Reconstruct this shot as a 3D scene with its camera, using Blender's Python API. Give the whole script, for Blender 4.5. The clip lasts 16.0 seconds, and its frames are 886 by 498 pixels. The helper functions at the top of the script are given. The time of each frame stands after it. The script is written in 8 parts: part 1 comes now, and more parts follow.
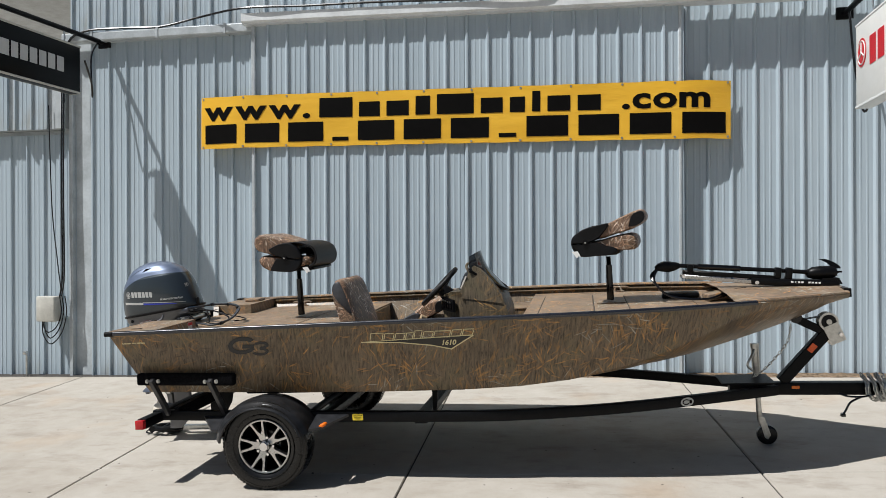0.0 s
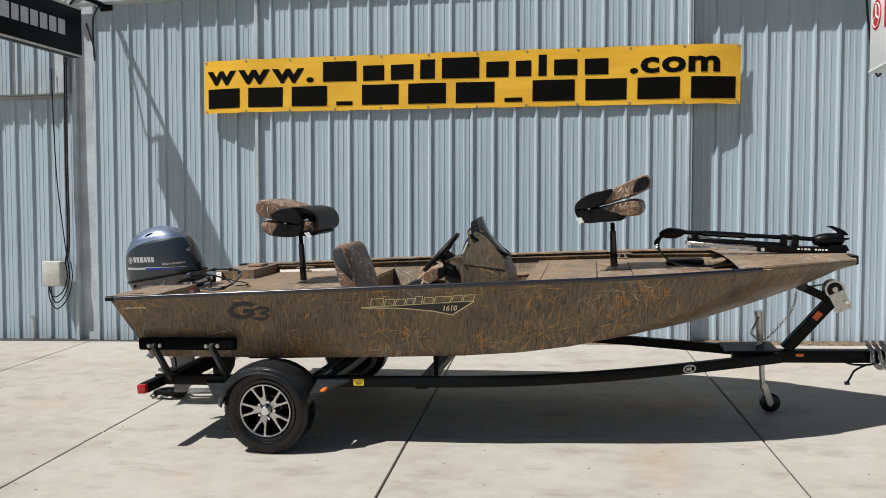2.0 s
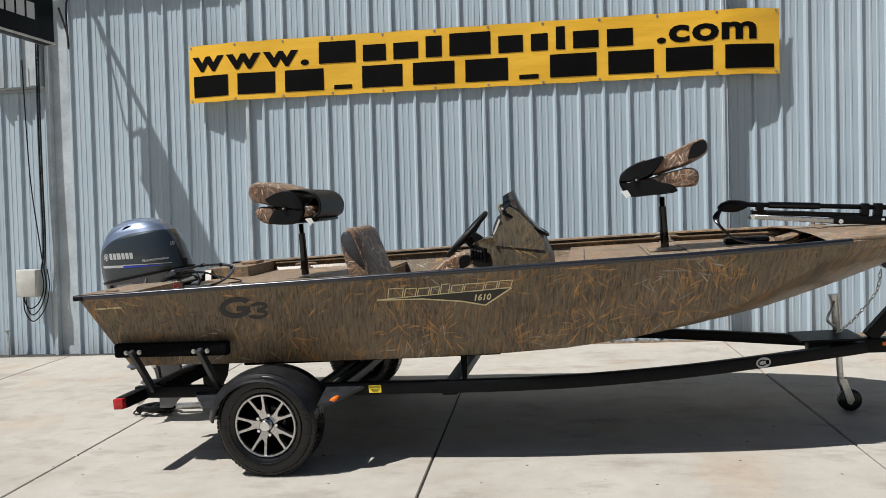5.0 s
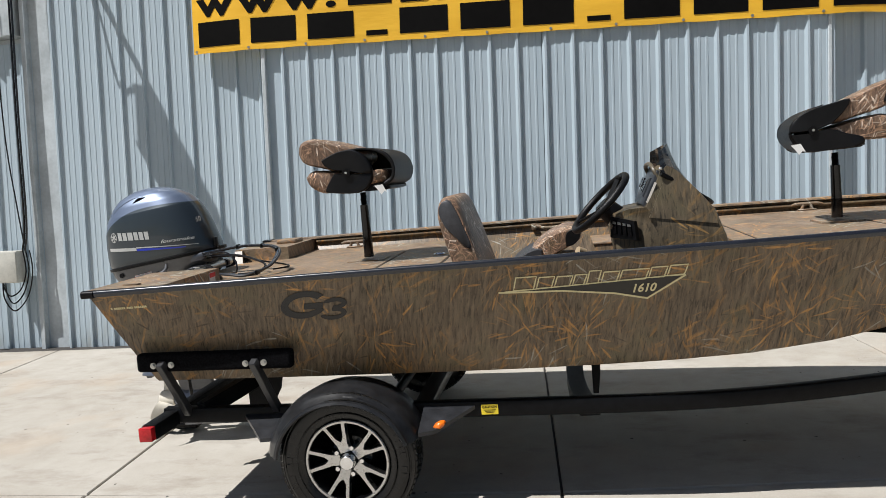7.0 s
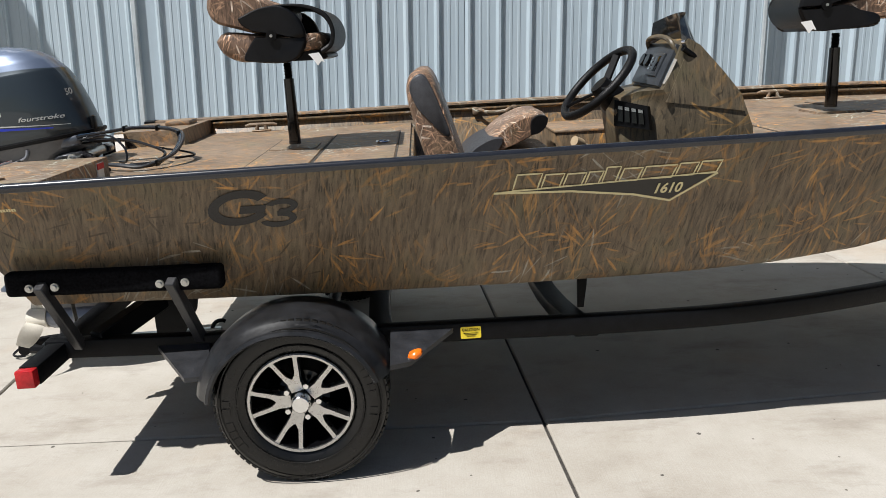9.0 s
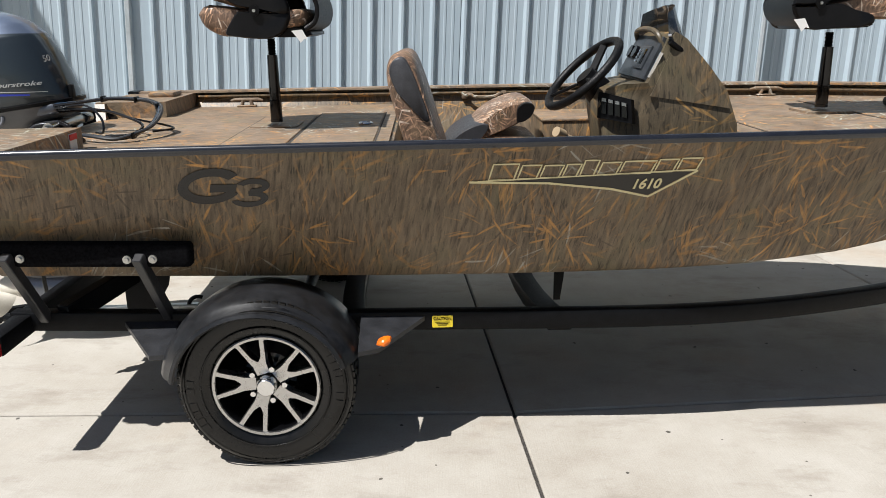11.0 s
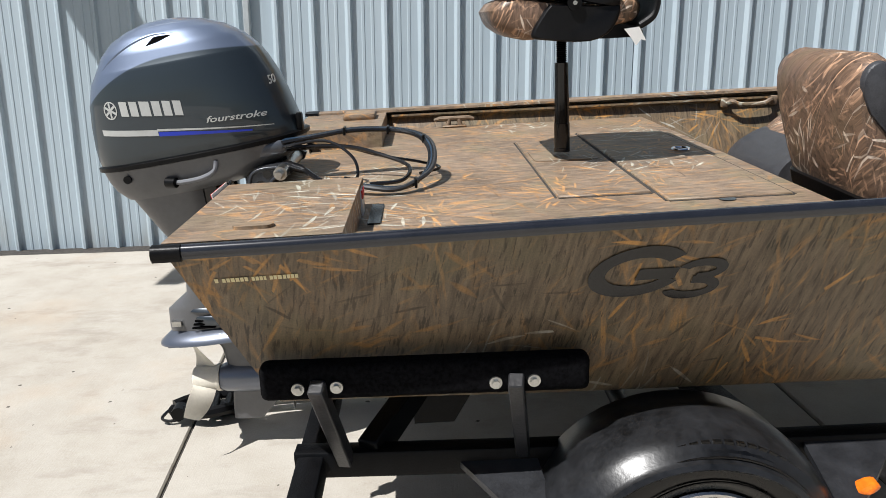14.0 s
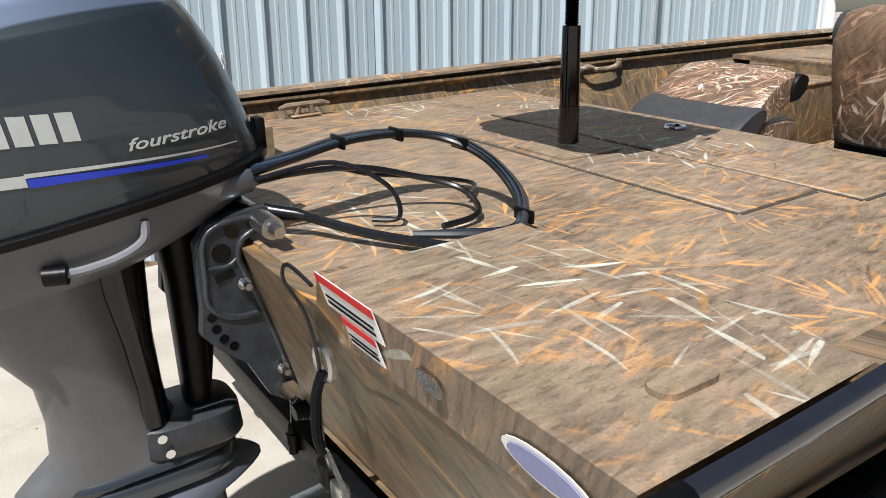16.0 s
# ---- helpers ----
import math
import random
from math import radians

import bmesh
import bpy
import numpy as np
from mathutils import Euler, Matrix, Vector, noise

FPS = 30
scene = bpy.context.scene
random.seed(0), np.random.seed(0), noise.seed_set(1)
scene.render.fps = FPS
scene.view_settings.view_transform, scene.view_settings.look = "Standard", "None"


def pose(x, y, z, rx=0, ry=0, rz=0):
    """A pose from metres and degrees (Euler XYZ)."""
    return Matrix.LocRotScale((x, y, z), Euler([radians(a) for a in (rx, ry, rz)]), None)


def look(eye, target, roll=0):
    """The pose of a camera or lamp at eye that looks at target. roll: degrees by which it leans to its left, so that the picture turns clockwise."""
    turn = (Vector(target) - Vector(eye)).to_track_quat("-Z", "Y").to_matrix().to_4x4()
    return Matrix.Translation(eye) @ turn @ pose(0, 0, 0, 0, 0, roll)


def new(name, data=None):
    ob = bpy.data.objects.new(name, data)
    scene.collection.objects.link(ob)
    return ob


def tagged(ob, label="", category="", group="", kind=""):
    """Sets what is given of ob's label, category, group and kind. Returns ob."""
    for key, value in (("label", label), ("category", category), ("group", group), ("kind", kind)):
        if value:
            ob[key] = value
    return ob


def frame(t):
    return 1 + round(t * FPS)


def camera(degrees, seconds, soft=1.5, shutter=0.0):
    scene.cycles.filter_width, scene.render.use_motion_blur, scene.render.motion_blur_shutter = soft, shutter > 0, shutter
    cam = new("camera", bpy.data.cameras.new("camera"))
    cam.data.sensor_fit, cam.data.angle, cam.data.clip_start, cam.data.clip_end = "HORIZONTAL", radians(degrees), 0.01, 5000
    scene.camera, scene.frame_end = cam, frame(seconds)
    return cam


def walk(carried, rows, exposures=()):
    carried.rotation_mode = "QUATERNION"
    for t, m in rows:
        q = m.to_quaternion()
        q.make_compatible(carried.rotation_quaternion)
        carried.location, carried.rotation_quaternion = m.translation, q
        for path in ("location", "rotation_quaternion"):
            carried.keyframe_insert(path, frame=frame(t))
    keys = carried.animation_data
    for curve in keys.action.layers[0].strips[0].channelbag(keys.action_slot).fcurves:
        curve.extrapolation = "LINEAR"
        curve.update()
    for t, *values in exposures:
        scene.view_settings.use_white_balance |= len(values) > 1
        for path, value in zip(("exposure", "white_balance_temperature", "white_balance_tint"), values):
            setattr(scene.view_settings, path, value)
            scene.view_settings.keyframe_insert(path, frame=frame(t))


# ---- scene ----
cam = camera(59.1, 16.0, soft=0.8)
PATH = [
    (0, (0.745, -0.544, 1.49), (0.363, 1.42, 1.49), -0.2),
    (0.5, (0.757, -0.537, 1.465), (0.315, 1.413, 1.443), 1.0),
    (1, (0.779, -0.519, 1.469), (0.342, 1.432, 1.422), 0.9),
    (1.5, (0.786, -0.5, 1.481), (0.359, 1.454, 1.43), 0.6),
    (2, (0.783, -0.49, 1.476), (0.379, 1.467, 1.393), 0.0),
    (2.5, (0.795, -0.467, 1.475), (0.433, 1.497, 1.37), -1.3),
    (3, (0.783, -0.455, 1.484), (0.448, 1.514, 1.38), -1.6),
    (3.2, (0.756, -0.407, 1.469), (0.445, 1.566, 1.368), -1.3),
    (5.3, (0.378, 0.339, 1.268), (-0.014, 2.299, 1.217), -1.5),
    (5.5, (0.325, 0.44, 1.278), (-0.039, 2.405, 1.205), -1.8),
    (6, (0.119, 0.728, 1.275), (-0.278, 2.686, 1.178), -0.4),
    (6.5, (-0.173, 0.924, 1.248), (-0.568, 2.88, 1.111), -0.4),
    (7, (-0.398, 1.139, 1.279), (-0.73, 3.107, 1.152), -2.1),
    (7.5, (-0.556, 1.425, 1.309), (-0.886, 3.397, 1.232), -1.9),
    (8, (-0.716, 1.62, 1.291), (-0.9, 3.601, 1.091), -2.4),
    (8.5, (-0.892, 1.733, 1.256), (-0.877, 3.694, 0.862), -1.4),
    (10.8, (-0.875, 1.754, 1.278), (-0.862, 3.701, 0.818), 1.8),
    (11, (-0.816, 1.781, 1.274), (-0.777, 3.724, 0.8), 1.9),
    (11.5, (-0.75, 1.883, 1.266), (-0.617, 3.795, 0.694), 1.7),
    (12, (-0.865, 1.98, 1.267), (-0.641, 3.89, 0.717), 0.3),
    (12.5, (-1.03, 2.116, 1.266), (-0.938, 4.044, 0.742), 0.4),
    (13, (-1.281, 2.347, 1.279), (-1.415, 4.282, 0.794), 0.2),
    (13.5, (-1.599, 2.492, 1.283), (-1.712, 4.425, 0.781), -0.2),
    (14, (-1.882, 2.656, 1.292), (-1.861, 4.596, 0.808), -0.2),
    (14.5, (-2.142, 2.927, 1.287), (-1.951, 4.861, 0.816), 0.9),
    (15, (-2.388, 3.136, 1.274), (-1.923, 5.012, 0.758), 0.3),
    (15.5, (-2.581, 3.399, 1.273), (-1.812, 5.154, 0.701), -0.9),
    (16, (-2.771, 3.715, 1.294), (-1.731, 5.323, 0.717), -0.5),
]
walk(cam, [(t, look(eye, target, roll)) for t, eye, target, roll in PATH], exposures=[(0, -0.04), (3.2, -0.03), (5.3, 0.01), (8.5, 0.17), (11, 0.28), (12.5, 0.38), (14, 0.27), (15, 0.34), (16, 0.36)])

# ---- light ----
SUN_WAY = Vector((0.53, 0.36, -1.0)).normalized()
sun_data = bpy.data.lights.new("sun", "SUN")
sun_data.energy, sun_data.angle, sun_data.color = 5.6, radians(0.55), (1.0, 0.988, 0.972)
sun = new("sun", sun_data)
sun.matrix_world = Matrix.Translation((-8, -6, 18)) @ SUN_WAY.to_track_quat("-Z", "Y").to_matrix().to_4x4()
world = bpy.data.worlds.new("sky")
scene.world = world
world.use_nodes = True
_wn = world.node_tree.nodes
_sky = _wn.new("ShaderNodeTexSky")
_sky.sky_type, _sky.sun_disc = "NISHITA", False
_sky.sun_elevation = math.asin(-SUN_WAY.z)
_sky.sun_rotation = math.atan2(-SUN_WAY.x, -SUN_WAY.y)
world.node_tree.links.new(_sky.outputs["Color"], _wn["Background"].inputs["Color"])
_wn["Background"].inputs["Strength"].default_value = 0.045


# ---- materials ----
class Nodes:
    """A short way to write node materials."""

    def __init__(self, name):
        self.mat = bpy.data.materials.new(name)
        self.mat.use_nodes = True
        self.tree = self.mat.node_tree
        self.bsdf = self.tree.nodes["Principled BSDF"]

    def add(self, kind, ins=None, **settings):
        node = self.tree.nodes.new("ShaderNode" + kind)
        for k, v in settings.items():
            setattr(node, k, v)
        for k, v in (ins or {}).items():
            self.put(node.inputs[k], v)
        return node

    def put(self, socket, v):
        if isinstance(v, bpy.types.NodeSocket):
            self.tree.links.new(v, socket)
        else:
            socket.default_value = v

    def math(self, op, a, b=0.0, c=0.0):
        n = self.add("Math", operation=op)
        for s, v in zip(n.inputs, (a, b, c)):
            self.put(s, v)
        return n.outputs[0]

    def mix(self, f, a, b, blend="MIX"):
        n = self.add("MixRGB", blend_type=blend)
        for s, v in zip(n.inputs, (f, a, b)):
            self.put(s, v if isinstance(v, (bpy.types.NodeSocket, float, int)) else (*v, 1))
        return n.outputs[0]

    def coords(self, which="Object"):
        return self.add("TexCoord").outputs[which]

    def mapped(self, vec, scale=(1, 1, 1), rot=(0, 0, 0), loc=(0, 0, 0)):
        return self.add("Mapping", {"Vector": vec, "Scale": scale, "Rotation": rot, "Location": loc}).outputs[0]

    def noise(self, vec, scale, detail=4.0, rough=0.55):
        return self.add("TexNoise", {"Vector": vec, "Scale": scale, "Detail": detail, "Roughness": rough}).outputs[0]

    def ramp(self, f, *stops):
        n = self.add("ValToRGB", {"Fac": f})
        while len(n.color_ramp.elements) < len(stops):
            n.color_ramp.elements.new(0.5)
        for e, (p, c) in zip(n.color_ramp.elements, stops):
            e.position, e.color = p, (*c, 1) if isinstance(c, tuple) else (c, c, c, 1)
        return n.outputs[0]

    def bump(self, height, strength=0.3, distance=0.01):
        self.put(self.bsdf.inputs["Normal"], self.add("Bump", {"Height": height, "Strength": strength, "Distance": distance}).outputs[0])

    def set(self, **kw):
        names = {"color": "Base Color", "rough": "Roughness", "metal": "Metallic", "coat": "Coat Weight", "coat_rough": "Coat Roughness",
                 "trans": "Transmission Weight", "alpha": "Alpha", "emit": "Emission Strength", "emit_color": "Emission Color", "ior": "IOR", "spec": "Specular IOR Level"}
        for k, v in kw.items():
            s = self.bsdf.inputs[names[k]]
            self.put(s, (*v, 1) if isinstance(v, tuple) and len(v) == 3 else v)
        return self


def plain(name, color, rough=0.5, metal=0.0, wear=0.12, scale=18.0, bump=0.0, **kw):
    """A material of one colour with uneven tone, gloss and a fine relief."""
    n = Nodes(name)
    v = n.coords()
    a = n.noise(v, scale, 5.0)
    b = n.noise(v, scale * 7, 3.0)
    tone = n.math("ADD", n.math("MULTIPLY", a, 0.7), n.math("MULTIPLY", b, 0.3))
    dark = tuple(c * (1 - wear * 1.6) for c in color)
    light = tuple(min(1.0, c * (1 + wear * 1.6)) for c in color)
    n.set(color=n.ramp(tone, (0.3, dark), (0.7, light)), metal=metal)
    n.set(rough=n.math("ADD", n.math("MULTIPLY", tone, 0.25 * rough), rough * 0.87), **kw)
    if bump:
        n.bump(b, bump, 0.004)
    return n.mat


def camo(name, u, w, skew=(0.3, 0.0), base=(0.105, 0.070, 0.037), bronze=(0.33, 0.165, 0.050), straw=(0.50, 0.48, 0.40), along=0.0, force=0.6, bump=0.0, rough=0.45, coat=0.08, pale=0.2, reed=1.0, grain=1.0, soft=1.0, shift=0.0):
    """A printed marsh grass camouflage: brown ground with short streaks, and clumps of straight blades. u, w: the axes in which it is printed; along: the streaks' direction; pale: the share of straw clumps; reed: how bold they are; soft: above 1 the streaks grow short and faint."""
    n = Nodes(name)
    sep = n.add("SeparateXYZ", {"Vector": n.coords()})
    third = sep.outputs[3 - u - w]
    flat = n.add("CombineXYZ", {"X": n.math("ADD", sep.outputs[u], n.math("MULTIPLY", third, skew[0])), "Y": n.math("ADD", sep.outputs[w], n.math("MULTIPLY", third, skew[1]))}).outputs[0]
    shake = n.add("VectorMath", {0: n.add("TexNoise", {"Vector": flat, "Scale": 7.0 * grain, "Detail": 2.0}).outputs["Color"], "Scale": 0.012 / grain}, operation="SCALE").outputs[0]
    warp = n.add("VectorMath", {0: flat, 1: shake}, operation="ADD").outputs[0]

    def streak(turn, across, length, offset):
        m = n.mapped(n.mapped(warp, (1, 1, 1), (0, 0, radians(along + turn))), (across * grain / soft ** 0.5, length * grain * soft, 1), (0, 0, 0), (offset, offset * 0.7, 0))
        return n.noise(m, 1.0, 3.0, 0.6)

    cloud = n.noise(flat, 2.6 * grain, 4.0, 0.6)
    patch = n.noise(n.mapped(flat, (1, 1, 1), (0, 0, 0.6), (5, 2, 0)), 5.5 * grain, 3.0)
    tone = n.math("ADD", n.math("MULTIPLY", streak(4, 75, 9, 0), 0.5), n.math("ADD", n.math("MULTIPLY", cloud, 0.3), n.math("MULTIPLY", patch, 0.2)))
    color = n.ramp(tone, (0.36, tuple(c * 0.48 for c in base)), (0.49, base), (0.64, tuple(c * 1.65 for c in base)))
    # soft olive and rust drifts
    color = n.mix(n.ramp(patch, (0.5, 0.0), (0.72, 0.5)), color, (base[0] * 0.75, base[1] * 0.95, base[2] * 0.75))
    for turn, across, length, offset, lo in ((-14, 48, 6, 7, 0.55), (24, 44, 7, 13, 0.57), (64, 40, 7, 23, 0.58)):
        keep = n.ramp(n.noise(n.mapped(flat, (1, 1, 1), (0, 0, 0), (offset, 3, 0)), 3.3 * grain, 3.0), (0.46, 0.0), (0.62, 0.62 * force))
        color = n.mix(n.math("MULTIPLY", n.ramp(streak(turn, across, length, offset), (lo, 0.0), (lo + 0.10, 1.0)), keep), color, bronze)
    # dark short dashes
    dash = n.math("MULTIPLY", n.ramp(streak(2, 120, 17, 31), (0.55, 0.0), (0.63, 0.88 / soft)), n.ramp(cloud, (0.35, 1.0), (0.66, 0.35)))
    color = n.mix(dash, color, tuple(c * 0.20 for c in base))

    def blades(color, scale, clump, hue, share, power, width, spread, seed, blur=0.0022, burst=False):
        """One straight tapered blade in each cell, kept where a clump grows; blades of a clump share a lie within the spread, or burst from its heart."""
        scale, clump, width, blur = scale * grain, clump * grain, width / grain, blur / grain
        moved = n.mapped(warp, (1, 1, 1), (0, 0, radians(37 * seed)), (3.1 * seed + shift, 1.7 * seed - shift, 0))
        cell = n.add("TexVoronoi", {"Vector": moved, "Scale": scale, "Randomness": 0.85}, voronoi_dimensions="2D")
        back = n.add("VectorMath", {0: cell.outputs["Position"], 1: (3.1 * seed + shift, 1.7 * seed - shift, 0)}, operation="SUBTRACT").outputs[0]
        root = n.mapped(back, (1, 1, 1), (0, 0, radians(-37 * seed)), (shift, 0, 0))
        tuft = n.add("TexVoronoi", {"Vector": root, "Scale": clump, "Randomness": 1.0}, voronoi_dimensions="2D")
        own, lot = n.add("SeparateColor", {"Color": cell.outputs["Color"]}), n.add("SeparateColor", {"Color": tuft.outputs["Color"]})
        o = n.add("SeparateXYZ", {"Vector": n.add("VectorMath", {0: moved, 1: cell.outputs["Position"]}, operation="SUBTRACT").outputs[0]})
        if burst:
            out = n.add("SeparateXYZ", {"Vector": n.add("VectorMath", {0: root, 1: tuft.outputs["Position"]}, operation="SUBTRACT").outputs[0]})
            lie = n.math("ADD", n.math("ARCTAN2", out.outputs[1], out.outputs[0]), n.math("ADD", radians(37 * seed), n.math("MULTIPLY", n.math("SUBTRACT", own.outputs[0], 0.5), spread)))
        else:
            lie = n.math("ADD", n.math("MULTIPLY_ADD", lot.outputs[0], 6.28, radians(37 * seed)), n.math("MULTIPLY", n.math("SUBTRACT", own.outputs[0], 0.5), spread))
        c, d = n.math("COSINE", lie), n.math("SINE", lie)
        run = n.math("ADD", n.math("MULTIPLY", o.outputs[0], c), n.math("MULTIPLY", o.outputs[1], d))
        off = n.math("SUBTRACT", n.math("MULTIPLY", o.outputs[1], c), n.math("MULTIPLY", o.outputs[0], d))
        off = n.math("ADD", off, n.math("MULTIPLY", n.math("MULTIPLY", run, run), n.math("MULTIPLY", n.math("SUBTRACT", own.outputs[2], 0.5), 3.0 * grain)))
        end = n.math("MULTIPLY", run, scale * 1.75)
        half = n.math("MULTIPLY", n.math("SUBTRACT", 1.0, n.math("MULTIPLY", end, end)), n.math("MULTIPLY", n.math("ADD", 0.5, own.outputs[1]), width))
        mask = n.ramp(n.math("ADD", 0.5, n.math("DIVIDE", n.math("SUBTRACT", half, n.math("ABSOLUTE", off)), blur * 2)), (0.3, 0.0), (0.9, 1.0))
        near = n.math("LESS_THAN", n.math("ADD", tuft.outputs["Distance"], n.math("MULTIPLY", own.outputs[2], 0.35)), 0.60)
        mask = n.math("MULTIPLY", mask, n.math("MULTIPLY", near, n.math("LESS_THAN", lot.outputs[1], share)))
        fade = n.math("MULTIPLY", n.ramp(own.outputs[1], (0.0, 0.4), (1.0, 1.0)), n.ramp(n.noise(moved, scale * 2.2, 2.0), (0.36, 0.35), (0.60, 1.0)))
        return n.mix(n.math("MULTIPLY", n.math("MULTIPLY", mask, fade), power), color, hue)

    dim, bright = tuple(c * 0.62 for c in bronze), tuple(c * 1.15 for c in bronze)
    for k in range(2):
        color = blades(color, 11.0 + 2.5 * k, 5.0, dim, 0.60, 0.80 * force, 0.0048, 1.2, 1 + k, 0.0035)
    color = blades(color, 13.0, 4.5, tuple(c * 0.16 for c in base), 0.55, 0.72, 0.0026, 1.6, 4)
    for k in range(3):
        color = blades(color, 11.0 + 2.2 * k, 3.0, bronze if k else bright, 0.52, force, 0.0034, 0.6, 5 + k, burst=True)
    for k in range(4):
        color = blades(color, 8.5 + 1.3 * k, 2.1, tuple(c * (0.55 + 0.14 * k) for c in straw), pale, min(0.95, 0.60 * reed), 0.0028 * reed, 2.3, 9 + k, 0.0015)
    fine = n.noise(flat, 260.0 * grain, 3.0)
    color = n.mix(0.35, color, n.mix(1.0, color, n.ramp(fine, (0.3, 0.55), (0.7, 1.45)), "MULTIPLY"))
    n.set(color=color, rough=rough, coat=coat, coat_rough=0.3, spec=0.35)
    if bump:
        n.bump(n.noise(flat, 420.0, 2.0), bump, 0.002)
    return n.mat


def siding():
    n = Nodes("painted steel siding")
    v = n.coords()
    streak = n.noise(n.mapped(v, (5, 5, 0.35)), 1.0, 5.0, 0.65)
    chalk = n.noise(v, 1.3, 4.0)
    spots = n.noise(v, 60.0, 2.0)
    lot = n.add("ObjectInfo").outputs["Random"]
    tone = n.math("ADD", n.math("MULTIPLY", streak, 0.6), n.math("ADD", n.math("MULTIPLY", chalk, 0.3), n.math("MULTIPLY", lot, 0.1)))
    color = n.ramp(tone, (0.3, (0.330, 0.402, 0.452)), (0.55, (0.395, 0.472, 0.525)), (0.8, (0.432, 0.500, 0.545)))
    up = n.add("SeparateXYZ", {"Vector": v}).outputs[2]
    dirt = n.math("MULTIPLY", n.ramp(up, (0.05, 1.0), (0.45, 0.0)), n.ramp(n.noise(n.mapped(v, (9, 9, 2)), 1.0, 5.0), (0.45, 0.0), (0.7, 0.55)))
    color = n.mix(dirt, color, (0.27, 0.24, 0.19))
    n.set(color=color, rough=n.ramp(spots, (0.3, 0.36), (0.8, 0.5)), spec=0.45)
    n.bump(n.noise(v, 5.0, 2.0), 0.06, 0.02)
    return n.mat


def concrete(name="broom finished concrete", tint=1.0):
    n = Nodes(name)
    v = n.coords()
    big = n.noise(v, 0.7, 5.0, 0.6)
    mid = n.noise(v, 5.0, 6.0, 0.65)
    grain = n.noise(v, 160.0, 3.0, 0.7)
    broom = n.noise(n.mapped(v, (220, 9, 30)), 1.0, 3.0)
    lot = n.add("ObjectInfo").outputs["Random"]
    tone = n.math("ADD", n.math("MULTIPLY", big, 0.42), n.math("ADD", n.math("MULTIPLY", mid, 0.33), n.math("ADD", n.math("MULTIPLY", grain, 0.2), n.math("MULTIPLY", lot, 0.05))))
    color = n.ramp(tone, (0.32, (0.295 * tint, 0.258 * tint, 0.212 * tint)), (0.47, (0.400 * tint, 0.366 * tint, 0.315 * tint)), (0.62, (0.475 * tint, 0.446 * tint, 0.397 * tint)))
    rust = n.math("MULTIPLY", n.ramp(n.noise(n.mapped(v, (1, 1, 1), (0, 0, 0), (4, 2, 0)), 1.1, 5.0), (0.55, 0.0), (0.75, 0.4)), 1.0)
    color = n.mix(rust, color, (0.44, 0.30, 0.18))
    pits = n.add("TexVoronoi", {"Vector": v, "Scale": 26.0}, voronoi_dimensions="3D")
    pit = n.math("MULTIPLY", n.math("LESS_THAN", pits.outputs["Distance"], 0.11), n.math("LESS_THAN", n.add("SeparateColor", {"Color": pits.outputs["Color"]}).outputs[0], 0.035))
    color = n.mix(n.math("MULTIPLY", pit, 0.8), color, (0.06, 0.05, 0.04))
    chips = n.add("TexVoronoi", {"Vector": n.mapped(v, (1, 1, 1), (0, 0, 0.4)), "Scale": 6.0}, voronoi_dimensions="2D")
    chip = n.math("MULTIPLY", n.math("LESS_THAN", n.math("ADD", chips.outputs["Distance"], n.math("MULTIPLY", n.noise(v, 55.0, 2.0), 0.10)), 0.092), n.math("LESS_THAN", n.add("SeparateColor", {"Color": chips.outputs["Color"]}).outputs[1], 0.07))
    color = n.mix(n.math("MULTIPLY", chip, 0.85), color, (0.035, 0.03, 0.025))
    drip = n.math("MULTIPLY", n.ramp(n.noise(n.mapped(v, (1.0, 2.2, 1), (0, 0, 0.2), (9, 4, 0)), 1.6, 6.0, 0.7), (0.53, 0.0), (0.68, 0.5)), 1.0)
    color = n.mix(drip, color, (0.22, 0.185, 0.15))
    n.set(color=color, rough=0.86, spec=0.3)
    n.bump(n.math("ADD", n.math("MULTIPLY", broom, 0.6), n.math("MULTIPLY", grain, 0.5)), 0.35, 0.003)
    return n.mat


def rubber():
    n = Nodes("tyre rubber")
    v = n.coords()
    dust = n.noise(v, 9.0, 5.0, 0.65)
    n.set(color=n.ramp(dust, (0.35, (0.002, 0.002, 0.0023)), (0.7, (0.006, 0.0058, 0.0056))), rough=n.ramp(dust, (0.3, 0.16), (0.7, 0.42)), spec=0.42)
    n.bump(n.noise(v, 140.0, 2.0), 0.12, 0.002)
    return n.mat


def banner_cloth():
    n = Nodes("yellow vinyl banner")
    v = n.coords()
    a = n.noise(n.mapped(v, (1.2, 1, 3)), 1.6, 4.0)
    n.set(color=n.ramp(a, (0.3, (0.74, 0.40, 0.025)), (0.7, (0.83, 0.48, 0.04))), rough=0.4, spec=0.4)
    n.bump(n.noise(n.mapped(v, (2.2, 1, 9)), 1.0, 3.0), 0.25, 0.03)
    return n.mat


def cowl_paint(name, low, high, coat=1.0):
    n = Nodes(name)
    v = n.coords()
    flake = n.noise(v, 900.0, 1.0)
    soft = n.noise(v, 3.0, 3.0)
    n.set(color=n.ramp(n.math("ADD", n.math("MULTIPLY", flake, 0.5), n.math("MULTIPLY", soft, 0.5)), (0.35, low), (0.65, high)), metal=0.55, rough=0.34, coat=coat, coat_rough=0.04)
    return n.mat


